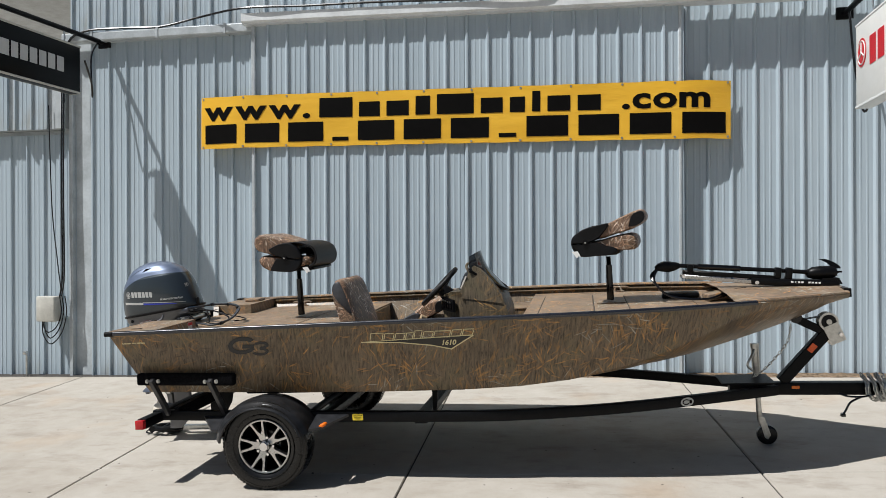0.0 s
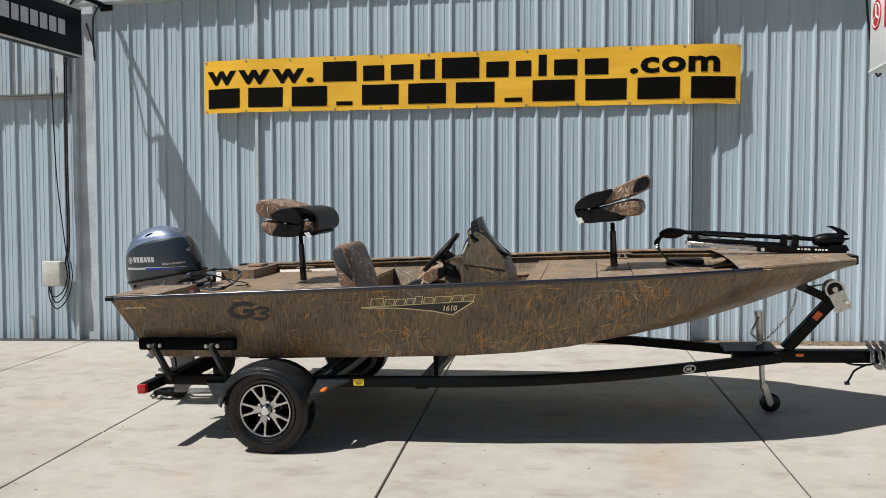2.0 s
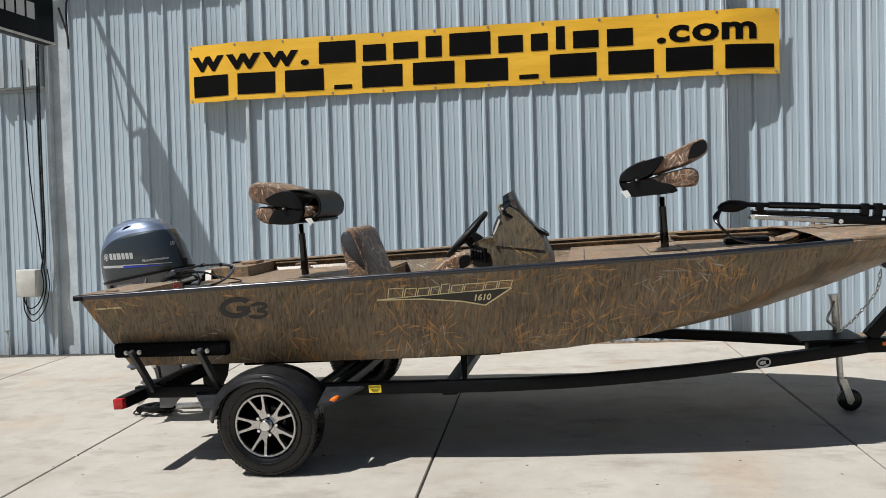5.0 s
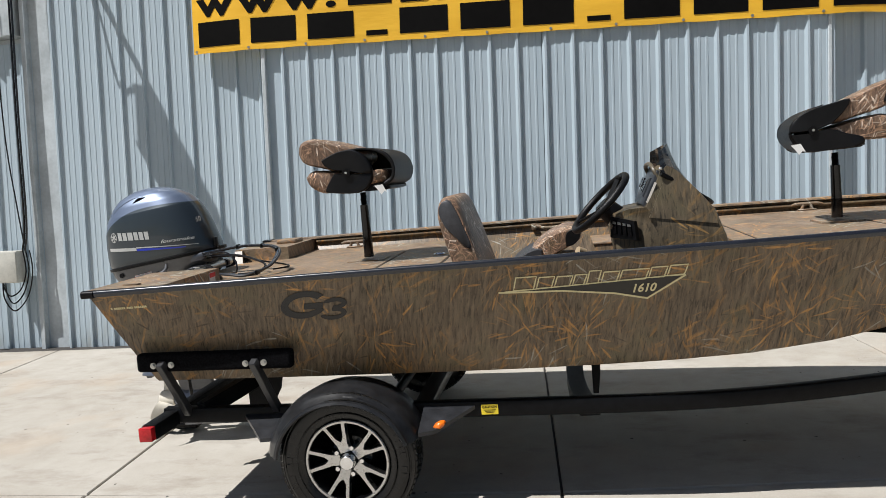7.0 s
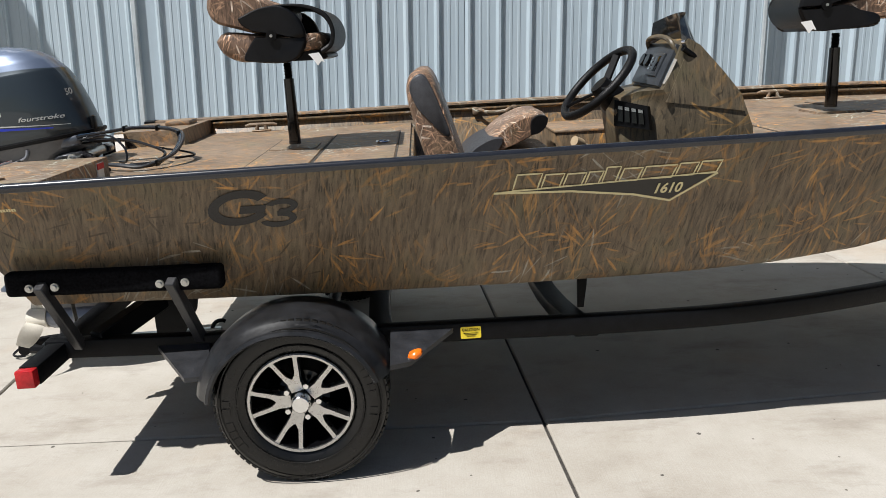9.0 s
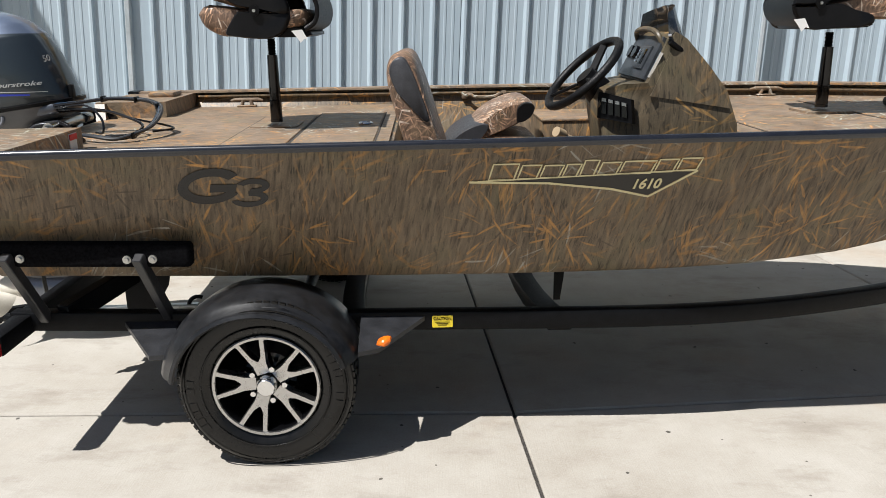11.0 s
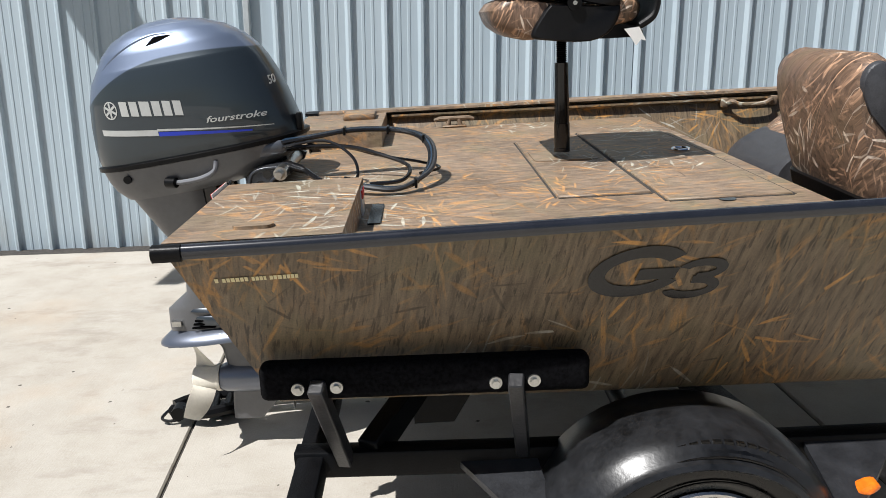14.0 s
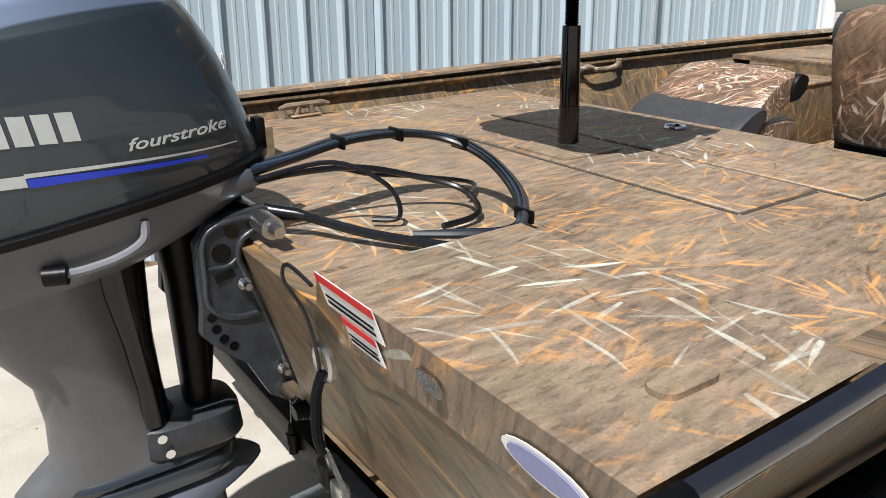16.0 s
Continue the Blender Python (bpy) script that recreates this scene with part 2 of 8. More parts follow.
def two_tone(name, low, high):
    """Metallic cowling paint in two colours; the pale one lies above a curved line along the flank."""
    n = Nodes(name)
    v = n.coords()
    p = n.add("SeparateXYZ", {"Vector": v})
    dx, dz = n.math("ADD", p.outputs[0], 0.185), n.math("SUBTRACT", p.outputs[2], 0.172)
    along = n.math("ADD", n.math("MULTIPLY", dx, 0.986), n.math("MULTIPLY", dz, 0.168))
    up = n.math("SUBTRACT", n.math("MULTIPLY", dz, 0.986), n.math("MULTIPLY", dx, 0.168))
    aft, fore = n.math("MAXIMUM", n.math("SUBTRACT", -0.03, along), 0.0), n.math("MAXIMUM", n.math("ADD", along, 0.03), 0.0)
    line = n.math("SUBTRACT", 0.272, n.math("ADD", n.math("MULTIPLY", n.math("MULTIPLY", aft, aft), 1.2), n.math("MULTIPLY", n.math("MULTIPLY", fore, fore), 0.4)))
    f = n.ramp(n.math("ADD", n.math("MULTIPLY", n.math("SUBTRACT", up, line), 100.0), 0.5), (0.3, 0.0), (0.7, 1.0))
    flake = n.noise(v, 900.0, 1.0)
    soft = n.noise(v, 3.0, 3.0)
    tone = n.ramp(n.math("ADD", n.math("MULTIPLY", flake, 0.5), n.math("MULTIPLY", soft, 0.5)), (0.35, 0.82), (0.65, 1.18))
    n.set(color=n.mix(1.0, n.mix(f, low, high), tone, "MULTIPLY"), metal=0.45, rough=0.40, coat=0.8, coat_rough=0.05)
    return n.mat


SIDING, CONCRETE, RUBBER = siding(), concrete(tint=0.94), rubber()
CAMO_SIDE = camo("camouflage wrap on hull", 0, 2, base=(0.136, 0.100, 0.064), bronze=(0.54, 0.268, 0.072), straw=(0.56, 0.56, 0.49), force=0.74, pale=0.36, shift=0.8)
CAMO_DECK = camo("camouflage wrap on deck", 0, 1, (0.8, 0.6), base=(0.205, 0.150, 0.105), bronze=(0.58, 0.295, 0.100), straw=(0.70, 0.72, 0.62), along=82.0, force=0.92, shift=0.47, bump=0.12, rough=0.52, coat=0.05, pale=0.34, reed=1.2, soft=1.5)
CAMO_SEAT = camo("camouflage seat vinyl", 0, 2, (0.37, 0.93), base=(0.145, 0.092, 0.063), bronze=(0.66, 0.40, 0.25), straw=(0.92, 0.78, 0.64), force=1.0, bump=0.1, rough=0.42, coat=0.0, pale=1.0, reed=1.6, grain=1.9, soft=1.3)
BLACK_STEEL = plain("black powder coated steel", (0.0035, 0.0038, 0.0046), 0.42, 0.0, 0.3, 30, 0.25, spec=0.14)
BLACK_PLASTIC = plain("black moulded plastic", (0.003, 0.003, 0.0035), 0.38, 0, 0.25, 25, 0.12, spec=0.18)
GREY_PLASTIC = plain("worn black fender plastic", (0.013, 0.0135, 0.015), 0.31, 0, 0.5, 12, 0.1, spec=0.4)
BLACK_VINYL = plain("black vinyl", (0.004, 0.004, 0.0046), 0.45, 0, 0.25, 40, 0.3, spec=0.25)
CARPET = plain("black bunk carpet", (0.006, 0.006, 0.007), 0.95, 0, 0.6, 120, 1.0, spec=0.05)
CHROME = plain("chrome", (0.78, 0.78, 0.78), 0.14, 1.0, 0.05)
ZINC = plain("zinc plated steel", (0.52, 0.52, 0.50), 0.32, 1.0, 0.15, 40, 0.1)
ALU = plain("machined aluminium", (0.56, 0.555, 0.545), 0.28, 1.0, 0.08, 60)
INLET_BLACK = plain("matt black opening", (0.002, 0.002, 0.0022), 0.9, 0, 0.1, spec=0.03)
GLOSS_BLACK = plain("gloss black", (0.003, 0.003, 0.0035), 0.12, 0, 0.1)
RAIL_BLACK = plain("black gunwale extrusion", (0.012, 0.0135, 0.019), 0.26, 0.0, 0.2, 20, 0.0, coat=0.5)
WHITE_PAINT = plain("white sheet metal", (0.74, 0.75, 0.74), 0.45, 0, 0.06, 6)
SIGN_WHITE = plain("white sign face", (0.78, 0.78, 0.75), 0.35, 0, 0.04, 3)
SIGN_BLACK = plain("black sign face", (0.002, 0.0023, 0.003), 0.35, 0, 0.2, 3, spec=0.12)
LETTER_GREY = plain("pale grey sign letters", (0.50, 0.50, 0.50), 0.5, 0, 0.05)
RED_PAINT = plain("red sign paint", (0.55, 0.012, 0.02), 0.4, 0, 0.08)
TRIM = plain("painted gutter steel", (0.44, 0.48, 0.50), 0.4, 0, 0.14, 5)
TRIM_WHITE = plain("pale trim steel", (0.66, 0.69, 0.70), 0.4, 0, 0.1, 4)
BOX_GREY = plain("grey utility enclosure", (0.50, 0.49, 0.44), 0.55, 0, 0.12, 10)
CABLE = plain("black cable", (0.006, 0.006, 0.007), 0.26, 0, 0.2, spec=0.55)
BANNER, INK = banner_cloth(), plain("black banner ink", (0.003, 0.0027, 0.0025), 0.6, 0, 0.2, spec=0.06)
COWL_DARK = cowl_paint("dark grey metallic cowling", (0.030, 0.038, 0.046), (0.048, 0.058, 0.068))
COWL_TOP = cowl_paint("blue grey metallic cowling", (0.115, 0.150, 0.225), (0.165, 0.205, 0.285))
COWL_TWO = two_tone("grey and blue-grey metallic cowling", (0.029, 0.041, 0.051), (0.135, 0.172, 0.25))
LEG_GREY = plain("satin grey engine leg", (0.118, 0.119, 0.124), 0.38, 0.3, 0.1, 8, 0.05)
PROP_WHITE = plain("pale propeller paint", (0.62, 0.58, 0.50), 0.4, 0, 0.08)
RED_LENS = plain("red tail lamp lens", (0.42, 0.012, 0.016), 0.18, 0, 0.2, 60)
AMBER_LENS = plain("amber lamp lens", (0.75, 0.16, 0.012), 0.2, 0, 0.2, 60)
STICKER = plain("yellow caution sticker", (0.82, 0.62, 0.03), 0.4, 0, 0.03)
WHITE_STICKER = plain("white sticker", (0.78, 0.78, 0.76), 0.4, 0, 0.03)
RED_STICKER = plain("red sticker ink", (0.6, 0.02, 0.02), 0.4, 0, 0.03)
BLUE_STRIPE = plain("blue stripe", (0.012, 0.035, 0.42), 0.3, 0, 0.05)
SILVER_DECAL = plain("silver decal", (0.46, 0.47, 0.46), 0.38, 0.2, 0.08)
CREAM_DECAL = plain("cream decal", (0.66, 0.58, 0.33), 0.45, 0, 0.05)
# black bracket paint, its colour lightened to stand for sunlit sheen
SHEEN_STEEL = plain("black steel with sunlit sheen in its colour", (0.020, 0.021, 0.024), 0.34, 0.0, 0.3, 20, 0.2, spec=0.45)
POST_STEEL = plain("grey painted steel post", (0.022, 0.022, 0.024), 0.34, 0.0, 0.25, 20, 0.2, spec=0.5)
GREY_VINYL = plain("charcoal vinyl", (0.040, 0.041, 0.046), 0.42, 0, 0.2, 40, 0.3, spec=0.4)
SEAT_PLASTIC = plain("black seat shell plastic", (0.0045, 0.0047, 0.0056), 0.42, 0, 0.2, 30, 0.1, spec=0.22)
SOIL = plain("dry soil and grit", (0.17, 0.125, 0.085), 0.95, 0, 0.5, 30, 0.9, spec=0.1)
JOINT = plain("dark joint filler", (0.045, 0.04, 0.035), 0.95, 0, 0.4, 40)


def glass(name="tinted windscreen"):
    n = Nodes(name)
    n.set(color=(0.020, 0.022, 0.023), rough=0.08, trans=0.3, ior=1.45, spec=0.5)
    return n.mat


SMOKED = glass()
CAMO_CONSOLE = camo("camouflage wrap on console", 0, 2, base=(0.085, 0.066, 0.042), bronze=(0.42, 0.235, 0.075), straw=(0.45, 0.43, 0.35), force=0.6, pale=0.12, shift=2.3)
DASH_GREY = plain("dark grey dash plastic", (0.030, 0.034, 0.040), 0.38, 0, 0.2, 30, 0.15, spec=0.45)


# ---- mesh helpers ----
def part(name, bm, material, parent=None, label="", smooth=40.0):
    """One mesh object from a bmesh, under its thing or part."""
    bmesh.ops.remove_doubles(bm, verts=bm.verts, dist=1e-5)
    bmesh.ops.recalc_face_normals(bm, faces=bm.faces)
    if smooth:
        lim = radians(smooth)
        for f in bm.faces:
            f.smooth = True
        for e in bm.edges:
            e.smooth = len(e.link_faces) == 2 and e.calc_face_angle(3.2) < lim
    me = bpy.data.meshes.new(name)
    bm.to_mesh(me)
    bm.free()
    for m in material if isinstance(material, (list, tuple)) else [material]:
        me.materials.append(m)
    ob = new(name, me)
    ob.parent = parent
    if label:
        ob["label"] = label
    return ob


def thing(name, matrix, label, category, group=""):
    ob = new(name)
    ob.empty_display_size = 0.1
    ob.matrix_world = matrix
    return tagged(ob, label, category, group)


def box(bm, centre, size, m=None, bevel=0.0, seg=2):
    made = bmesh.ops.create_cube(bm, size=1.0)["verts"]
    for v in made:
        v.co = Vector((v.co.x * size[0], v.co.y * size[1], v.co.z * size[2]))
    if bevel:
        edges = list({e for v in made for e in v.link_edges})
        res = bmesh.ops.bevel(bm, geom=edges, offset=bevel, segments=seg, profile=0.5, affect="EDGES", clamp_overlap=True)
        made = list({v for f in res["faces"] for v in f.verts} | {v for v in made if v.is_valid})
    t = Matrix.Translation(centre) @ (m or Matrix())
    for v in made:
        v.co = t @ v.co
    return made


def ring_at(centre, x_axis, y_axis, outline):
    return [Vector(centre) + x_axis * a + y_axis * b for a, b in outline]


def loft(bm, rings, closed=True, caps=True, mat=0):
    rows = [[bm.verts.new(p) for p in r] for r in rings]
    n = len(rows[0])
    faces = []
    for a, b in zip(rows, rows[1:]):
        for i in range(n if closed else n - 1):
            j = (i + 1) % n
            faces.append(bm.faces.new((a[i], a[j], b[j], b[i])))
    if caps and closed:
        faces += [bm.faces.new(rows[0][::-1]), bm.faces.new(rows[-1])]
    for f in faces:
        f.material_index = mat
    return rows


def circle(r, n=16, ry=None, turn=0.0):
    return [(r * math.cos(turn + 2 * math.pi * i / n), (ry or r) * math.sin(turn + 2 * math.pi * i / n)) for i in range(n)]


def axes(d):
    d = Vector(d).normalized()
    side = d.cross(Vector((0, 0, 1))) if abs(d.z) < 0.95 else d.cross(Vector((0, 1, 0)))
    side.normalize()
    return side, side.cross(d).normalized()


def rod(bm, a, b, r, r2=None, n=14, mat=0):
    a, b = Vector(a), Vector(b)
    u, w = axes(b - a)
    return loft(bm, [ring_at(a, u, w, circle(r, n)), ring_at(b, u, w, circle(r if r2 is None else r2, n))], mat=mat)


def tube(bm, pts, r, n=8, closed=False, mat=0):
    pts = [Vector(p) for p in pts]
    count = len(pts)
    rings, u = [], None
    for i, p in enumerate(pts):
        a, b = (pts[i - 1], pts[(i + 1) % count]) if closed else (pts[max(i - 1, 0)], pts[min(i + 1, count - 1)])
        d = (b - a).normalized()
        if u is None:
            u, _ = axes(d)
        u = (u - d * u.dot(d)).normalized()
        w = u.cross(d).normalized()
        rr = r[i] if isinstance(r, (list, tuple)) else r
        rings.append(ring_at(p, u, w, circle(rr, n)))
    if closed:
        rings.append(rings[0])
    return loft(bm, rings, caps=not closed, mat=mat)


def smooth_path(pts, steps=6):
    """A Catmull-Rom curve through the points."""
    pts = [Vector(p) for p in pts]
    out = []
    for i in range(len(pts) - 1):
        p0, p1, p2, p3 = pts[max(i - 1, 0)], pts[i], pts[i + 1], pts[min(i + 2, len(pts) - 1)]
        for s in range(steps):
            t = s / steps
            out.append(0.5 * ((2 * p1) + (p2 - p0) * t + (2 * p0 - 5 * p1 + 4 * p2 - p3) * t * t + (3 * p1 - p0 - 3 * p2 + p3) * t ** 3))
    return out + [pts[-1]]


def beam(bm, a, b, w, h, bevel=0.004):
    """A box beam from a to b, w wide and h high."""
    a, b = Vector(a), Vector(b)
    d = (b - a).normalized()
    side = d.cross(Vector((0, 0, 1)))
    side = side.normalized() if side.length > 0.1 else Vector((0, 1, 0))
    up = side.cross(d)
    m = Matrix((d, side, up)).transposed().to_4x4()
    return box(bm, (a + b) / 2, ((b - a).length, w, h), m, bevel, 1)


def prism(bm, outline, a, b, m=None, mat=0):
    """An outline in a plane, pushed from depth a to depth b along the plane's normal. Without m the plane is x, z and depth is y."""
    put = m or Matrix(((1, 0, 0, 0), (0, 0, 1, 0), (0, 1, 0, 0), (0, 0, 0, 1)))
    return loft(bm, [[put @ Vector((x, z, d)) for x, z in outline] for d in (a, b)], mat=mat)


def rounded(w, h, r, n=5):
    """A rectangle with round corners, as an outline round 0, 0."""
    out = []
    for cx, cy, s in ((w / 2 - r, h / 2 - r, 0), (-w / 2 + r, h / 2 - r, 90), (-w / 2 + r, -h / 2 + r, 180), (w / 2 - r, -h / 2 + r, 270)):
        out += [(cx + r * math.cos(radians(s + 90 * i / n)), cy + r * math.sin(radians(s + 90 * i / n))) for i in range(n + 1)]
    return out


def bars_like(bm, x, z, widths, height, gap, put, thick=0.0015, slant=0.0):
    """A row of plain blocks in place of lettering."""
    for w, h in widths:
        o = [(x, z), (x + w, z), (x + w + slant * h * height, z + h * height), (x + slant * h * height, z + h * height)]
        loft(bm, [[put @ Vector((a, b, d)) for a, b in o] for d in (0, thick)])
        x += w + gap
    return x


def lettering(name, text, size, matrix, material, parent=None, bold=0.0, shear=0.0):
    data = bpy.data.curves.new(name, "FONT")
    data.body, data.size, data.extrude, data.offset, data.shear = text, size, 0.0006, bold, shear
    data.align_x = "CENTER"
    data.resolution_u = 3
    tmp = bpy.data.objects.new(name, data)
    me = bpy.data.meshes.new_from_object(tmp)
    bpy.data.objects.remove(tmp)
    me.materials.clear()
    me.materials.append(material)
    ob = new(name, me)
    ob.parent = parent
    if parent:
        ob.matrix_local = matrix
    else:
        ob.matrix_world = matrix
    return ob


# ---- the place ----
def ground_z(x, y):
    return 0.0271 * (x + 0.473) + 0.0387 * (y - 4.463)


def structure(name, bm, material, label="", category="", smooth=40.0):
    return tagged(part(name, bm, material, None, "", smooth), label, category, "", "structure")


def quad_slab(bm, corners, top, depth, bevel=0.006):
    """A slab over four corners (x, y) with its top on the sloping ground."""
    c = sum((Vector((x, y, 0)) for x, y in corners), Vector()) / 4
    ring = []
    for inset, drop in ((0.0, depth), (0.0, bevel), (bevel, 0.0)):
        r = []
        for x, y in corners:
            d = Vector((c.x - x, c.y - y, 0)).normalized() * inset * 1.4
            r.append(Vector((x + d.x, y + d.y, ground_z(x + d.x, y + d.y) + top - drop)))
        ring.append(r)
    loft(bm, ring)


bm = bmesh.new()
span = [-400, -60, -20, -9, -4, 0, 4, 9, 20, 60, 400]
grid = [[bm.verts.new((x, y, (ground_z(max(-9, min(9, x)), max(-9, min(9, y))) - 0.03))) for y in span] for x in span]
for i in range(len(span) - 1):
    for j in range(len(span) - 1):
        bm.faces.new((grid[i][j], grid[i + 1][j], grid[i + 1][j + 1], grid[i][j + 1]))
ground = structure("ground", bm, concrete("old yard concrete", 0.9), "pale weathered concrete yard around the building", "ground")

# wall of ribbed steel sheets
RIB, MID_Y, SIDE_Y = 0.2259, 7.72, 7.86


def rib_sheet(width_ribs, height, first=0.0):
    """Ribbed sheet, its ribs at 0, RIB, 2 RIB ... ; thickness towards +y."""
    prof = []
    for k in range(width_ribs):
        x = k * RIB
        prof += [(x - 0.030, 0), (x - 0.009, -0.025), (x + 0.007, -0.025), (x + 0.018, 0)]
        for m in (0.083, 0.142):
            prof += [(x + m - 0.012, 0), (x + m - 0.007, -0.0032), (x + m + 0.007, -0.0032), (x + m + 0.011, 0)]
    prof.append((width_ribs * RIB - 0.0305, 0))
    bm = bmesh.new()
    rows = [[bm.verts.new((x, y, z)) for x, y in prof] for z in (0, height)]
    back = [[bm.verts.new((x, 0.03, z)) for x in (prof[0][0], prof[-1][0])] for z in (0, height)]
    for i in range(len(prof) - 1):
        bm.faces.new((rows[0][i], rows[0][i + 1], rows[1][i + 1], rows[1][i]))
    bm.faces.new((back[0][1], back[0][0], back[1][0], back[1][1]))
    bm.faces.new((rows[0][0], rows[1][0], back[1][0], back[0][0]))
    bm.faces.new((rows[1][-1], rows[0][-1], back[0][1], back[1][1]))
    bm.faces.new(rows[1] + back[1][::-1])
    me = bpy.data.meshes.new("wall_panel")
    bm.normal_update()
    bm.to_mesh(me)
    bm.free()
    me.materials.append(SIDING)
    return me


def hang_sheets(wall, mesh, ribs, x, count, y, z):
    for k in range(count):
        ob = new("wall_panel", mesh)
        ob.parent = wall
        ob.location = (x + k * ribs * RIB, y + (0.0015 if k % 2 else 0), z)


def backing(name, x0, x1, y0, y1, z0, z1, label):
    bm = bmesh.new()
    box(bm, ((x0 + x1) / 2, (y0 + y1) / 2, (z0 + z1) / 2), (x1 - x0, y1 - y0, z1 - z0))
    return structure(name, bm, TRIM, label, "wall")

# -- building front
sheet5, sheet6 = rib_sheet(5, 4.15), rib_sheet(6, 4.15)
wall_mid = backing("wall_middle", -3.05, 1.59, MID_Y + 0.032, SIDE_Y + 0.03, -0.1, 4.05, "pale blue-grey ribbed steel wall of the boat shop")
wall_mid.data.materials[0] = SIDING
hang_sheets(wall_mid, sheet5, 5, -2.854, 2, MID_Y, -0.1)
hang_sheets(wall_mid, sheet5, 5, -0.590, 2, MID_Y, -0.1)
wall_left = backing("wall_left", -5.5, -3.05, SIDE_Y + 0.032, SIDE_Y + 0.2, -0.1, 4.05, "set-back stretch of pale ribbed steel wall")
hang_sheets(wall_left, sheet5, 5, -5.160, 2, SIDE_Y, -0.1)
wall_right = backing("wall_right", 1.59, 3.95, SIDE_Y + 0.032, SIDE_Y + 0.2, -0.1, 4.05, "set-back stretch of pale ribbed steel wall")
hang_sheets(wall_right, sheet5, 5, 1.672, 2, SIDE_Y, -0.1)
wall_far = backing("wall_far_left", -12.0, -5.5, SIDE_Y + 0.09, SIDE_Y + 0.3, -0.2, 2.95, "lower ribbed steel wall beside the shop front")
low = rib_sheet(5, 3.1)
hang_sheets(wall_far, low, 5, -11.75, 5, SIDE_Y + 0.055, -0.2)
hang_sheets(wall_far, low, 4, -6.32, 1, SIDE_Y + 0.0565, -0.2)
wall_over = backing("wall_far_left_upper", -12.0, -5.62, SIDE_Y - 0.035, SIDE_Y + 0.3, 2.955, 3.95, "upper ribbed steel wall that overhangs the lower one")
high = rib_sheet(5, 1.0)
hang_sheets(wall_over, high, 5, -11.9, 5, SIDE_Y - 0.07, 2.95)
hang_sheets(wall_over, rib_sheet(2, 1.0), 2, -6.16, 1, SIDE_Y - 0.0685, 2.95)
wall_top = backing("wall_upper", -5.5, 3.95, SIDE_Y + 0.06, SIDE_Y + 0.4, 4.10, 6.6, "upper ribbed steel wall above the gutter")
tall = rib_sheet(5, 2.5)
hang_sheets(wall_top, tall, 5, -5.45, 8, SIDE_Y + 0.027, 4.10)
backing("wall_side", 3.80, 3.95, SIDE_Y + 0.2, SIDE_Y + 14, -0.2, 6.6, "side wall of the shop")
backing("wall_back", -12.0, 3.95, SIDE_Y + 13, SIDE_Y + 13.2, -0.2, 6.0, "back wall of the shop")
bm = bmesh.new()
box(bm, (-4.02, SIDE_Y + 6.7, 6.55), (16.0, 13.4, 0.12))
structure("ceiling", bm, TRIM, "flat metal roof of the shop", "roof")


def trim_piece(x0, x1, y0, y1, z0, z1, mat, label):
    bm = bmesh.new()
    box(bm, ((x0 + x1) / 2, (y0 + y1) / 2, (z0 + z1) / 2), (x1 - x0, y1 - y0, z1 - z0), bevel=0.006, seg=1)
    return structure("trim", bm, mat, label, "trim")


trim_piece(-3.06, -3.02, MID_Y - 0.012, SIDE_Y, -0.1, 4.05, TRIM, "corner flashing of the projecting wall")
trim_piece(1.585, 1.615, MID_Y - 0.012, SIDE_Y, -0.1, 4.05, TRIM, "corner flashing of the projecting wall")
trim_piece(-5.62, -5.50, SIDE_Y - 0.075, SIDE_Y + 0.3, 2.95, 4.0, TRIM, "vertical corner flashing at the change of wall")
trim_piece(-5.47, -5.42, SIDE_Y - 0.03, SIDE_Y + 0.1, -0.1, 4.0, TRIM, "vertical corner flashing at the change of wall")
trim_piece(3.955, 4.0, SIDE_Y - 0.03, SIDE_Y + 0.2, 0.15, 4.1, TRIM, "corner flashing at the end of the wall")
# gutter with a rolled lip, and the pale drip trim
bm = bmesh.new()
lip = [(0.0, 0.0), (-0.10, 0.0), (-0.115, 0.015), (-0.115, 0.095), (-0.10, 0.11), (-0.088, 0.10), (-0.10, 0.09), (-0.10, 0.015), (0.0, 0.015)]
loft(bm, [[Vector((x, SIDE_Y + y, 3.965 + z)) for y, z in lip] for x in (-5.5, -3.07)])
structure("gutter", bm, TRIM, "grey painted steel gutter along the wall top", "gutter")
for k in range(3):
    bm = bmesh.new()
    box(bm, (-5.1 + k * 0.85, SIDE_Y - 0.06, 4.02), (0.03, 0.125, 0.125), bevel=0.004, seg=1)
    structure("gutter_strap", bm, TRIM, "steel strap round the gutter", "gutter strap")
bm = bmesh.new()
lip2 = [(0.0, 0.0), (-0.13, 0.0), (-0.13, 0.012), (-0.155, 0.03), (-0.155, 0.115), (0.0, 0.125)]
loft(bm, [[Vector((x, MID_Y + 0.05 + y, z0 + z)) for y, z in lip2] for x, z0 in ((-3.14, 4.02), (4.05, 3.93))])
structure("drip_trim", bm, TRIM_WHITE, "pale steel drip trim above the wall", "trim")
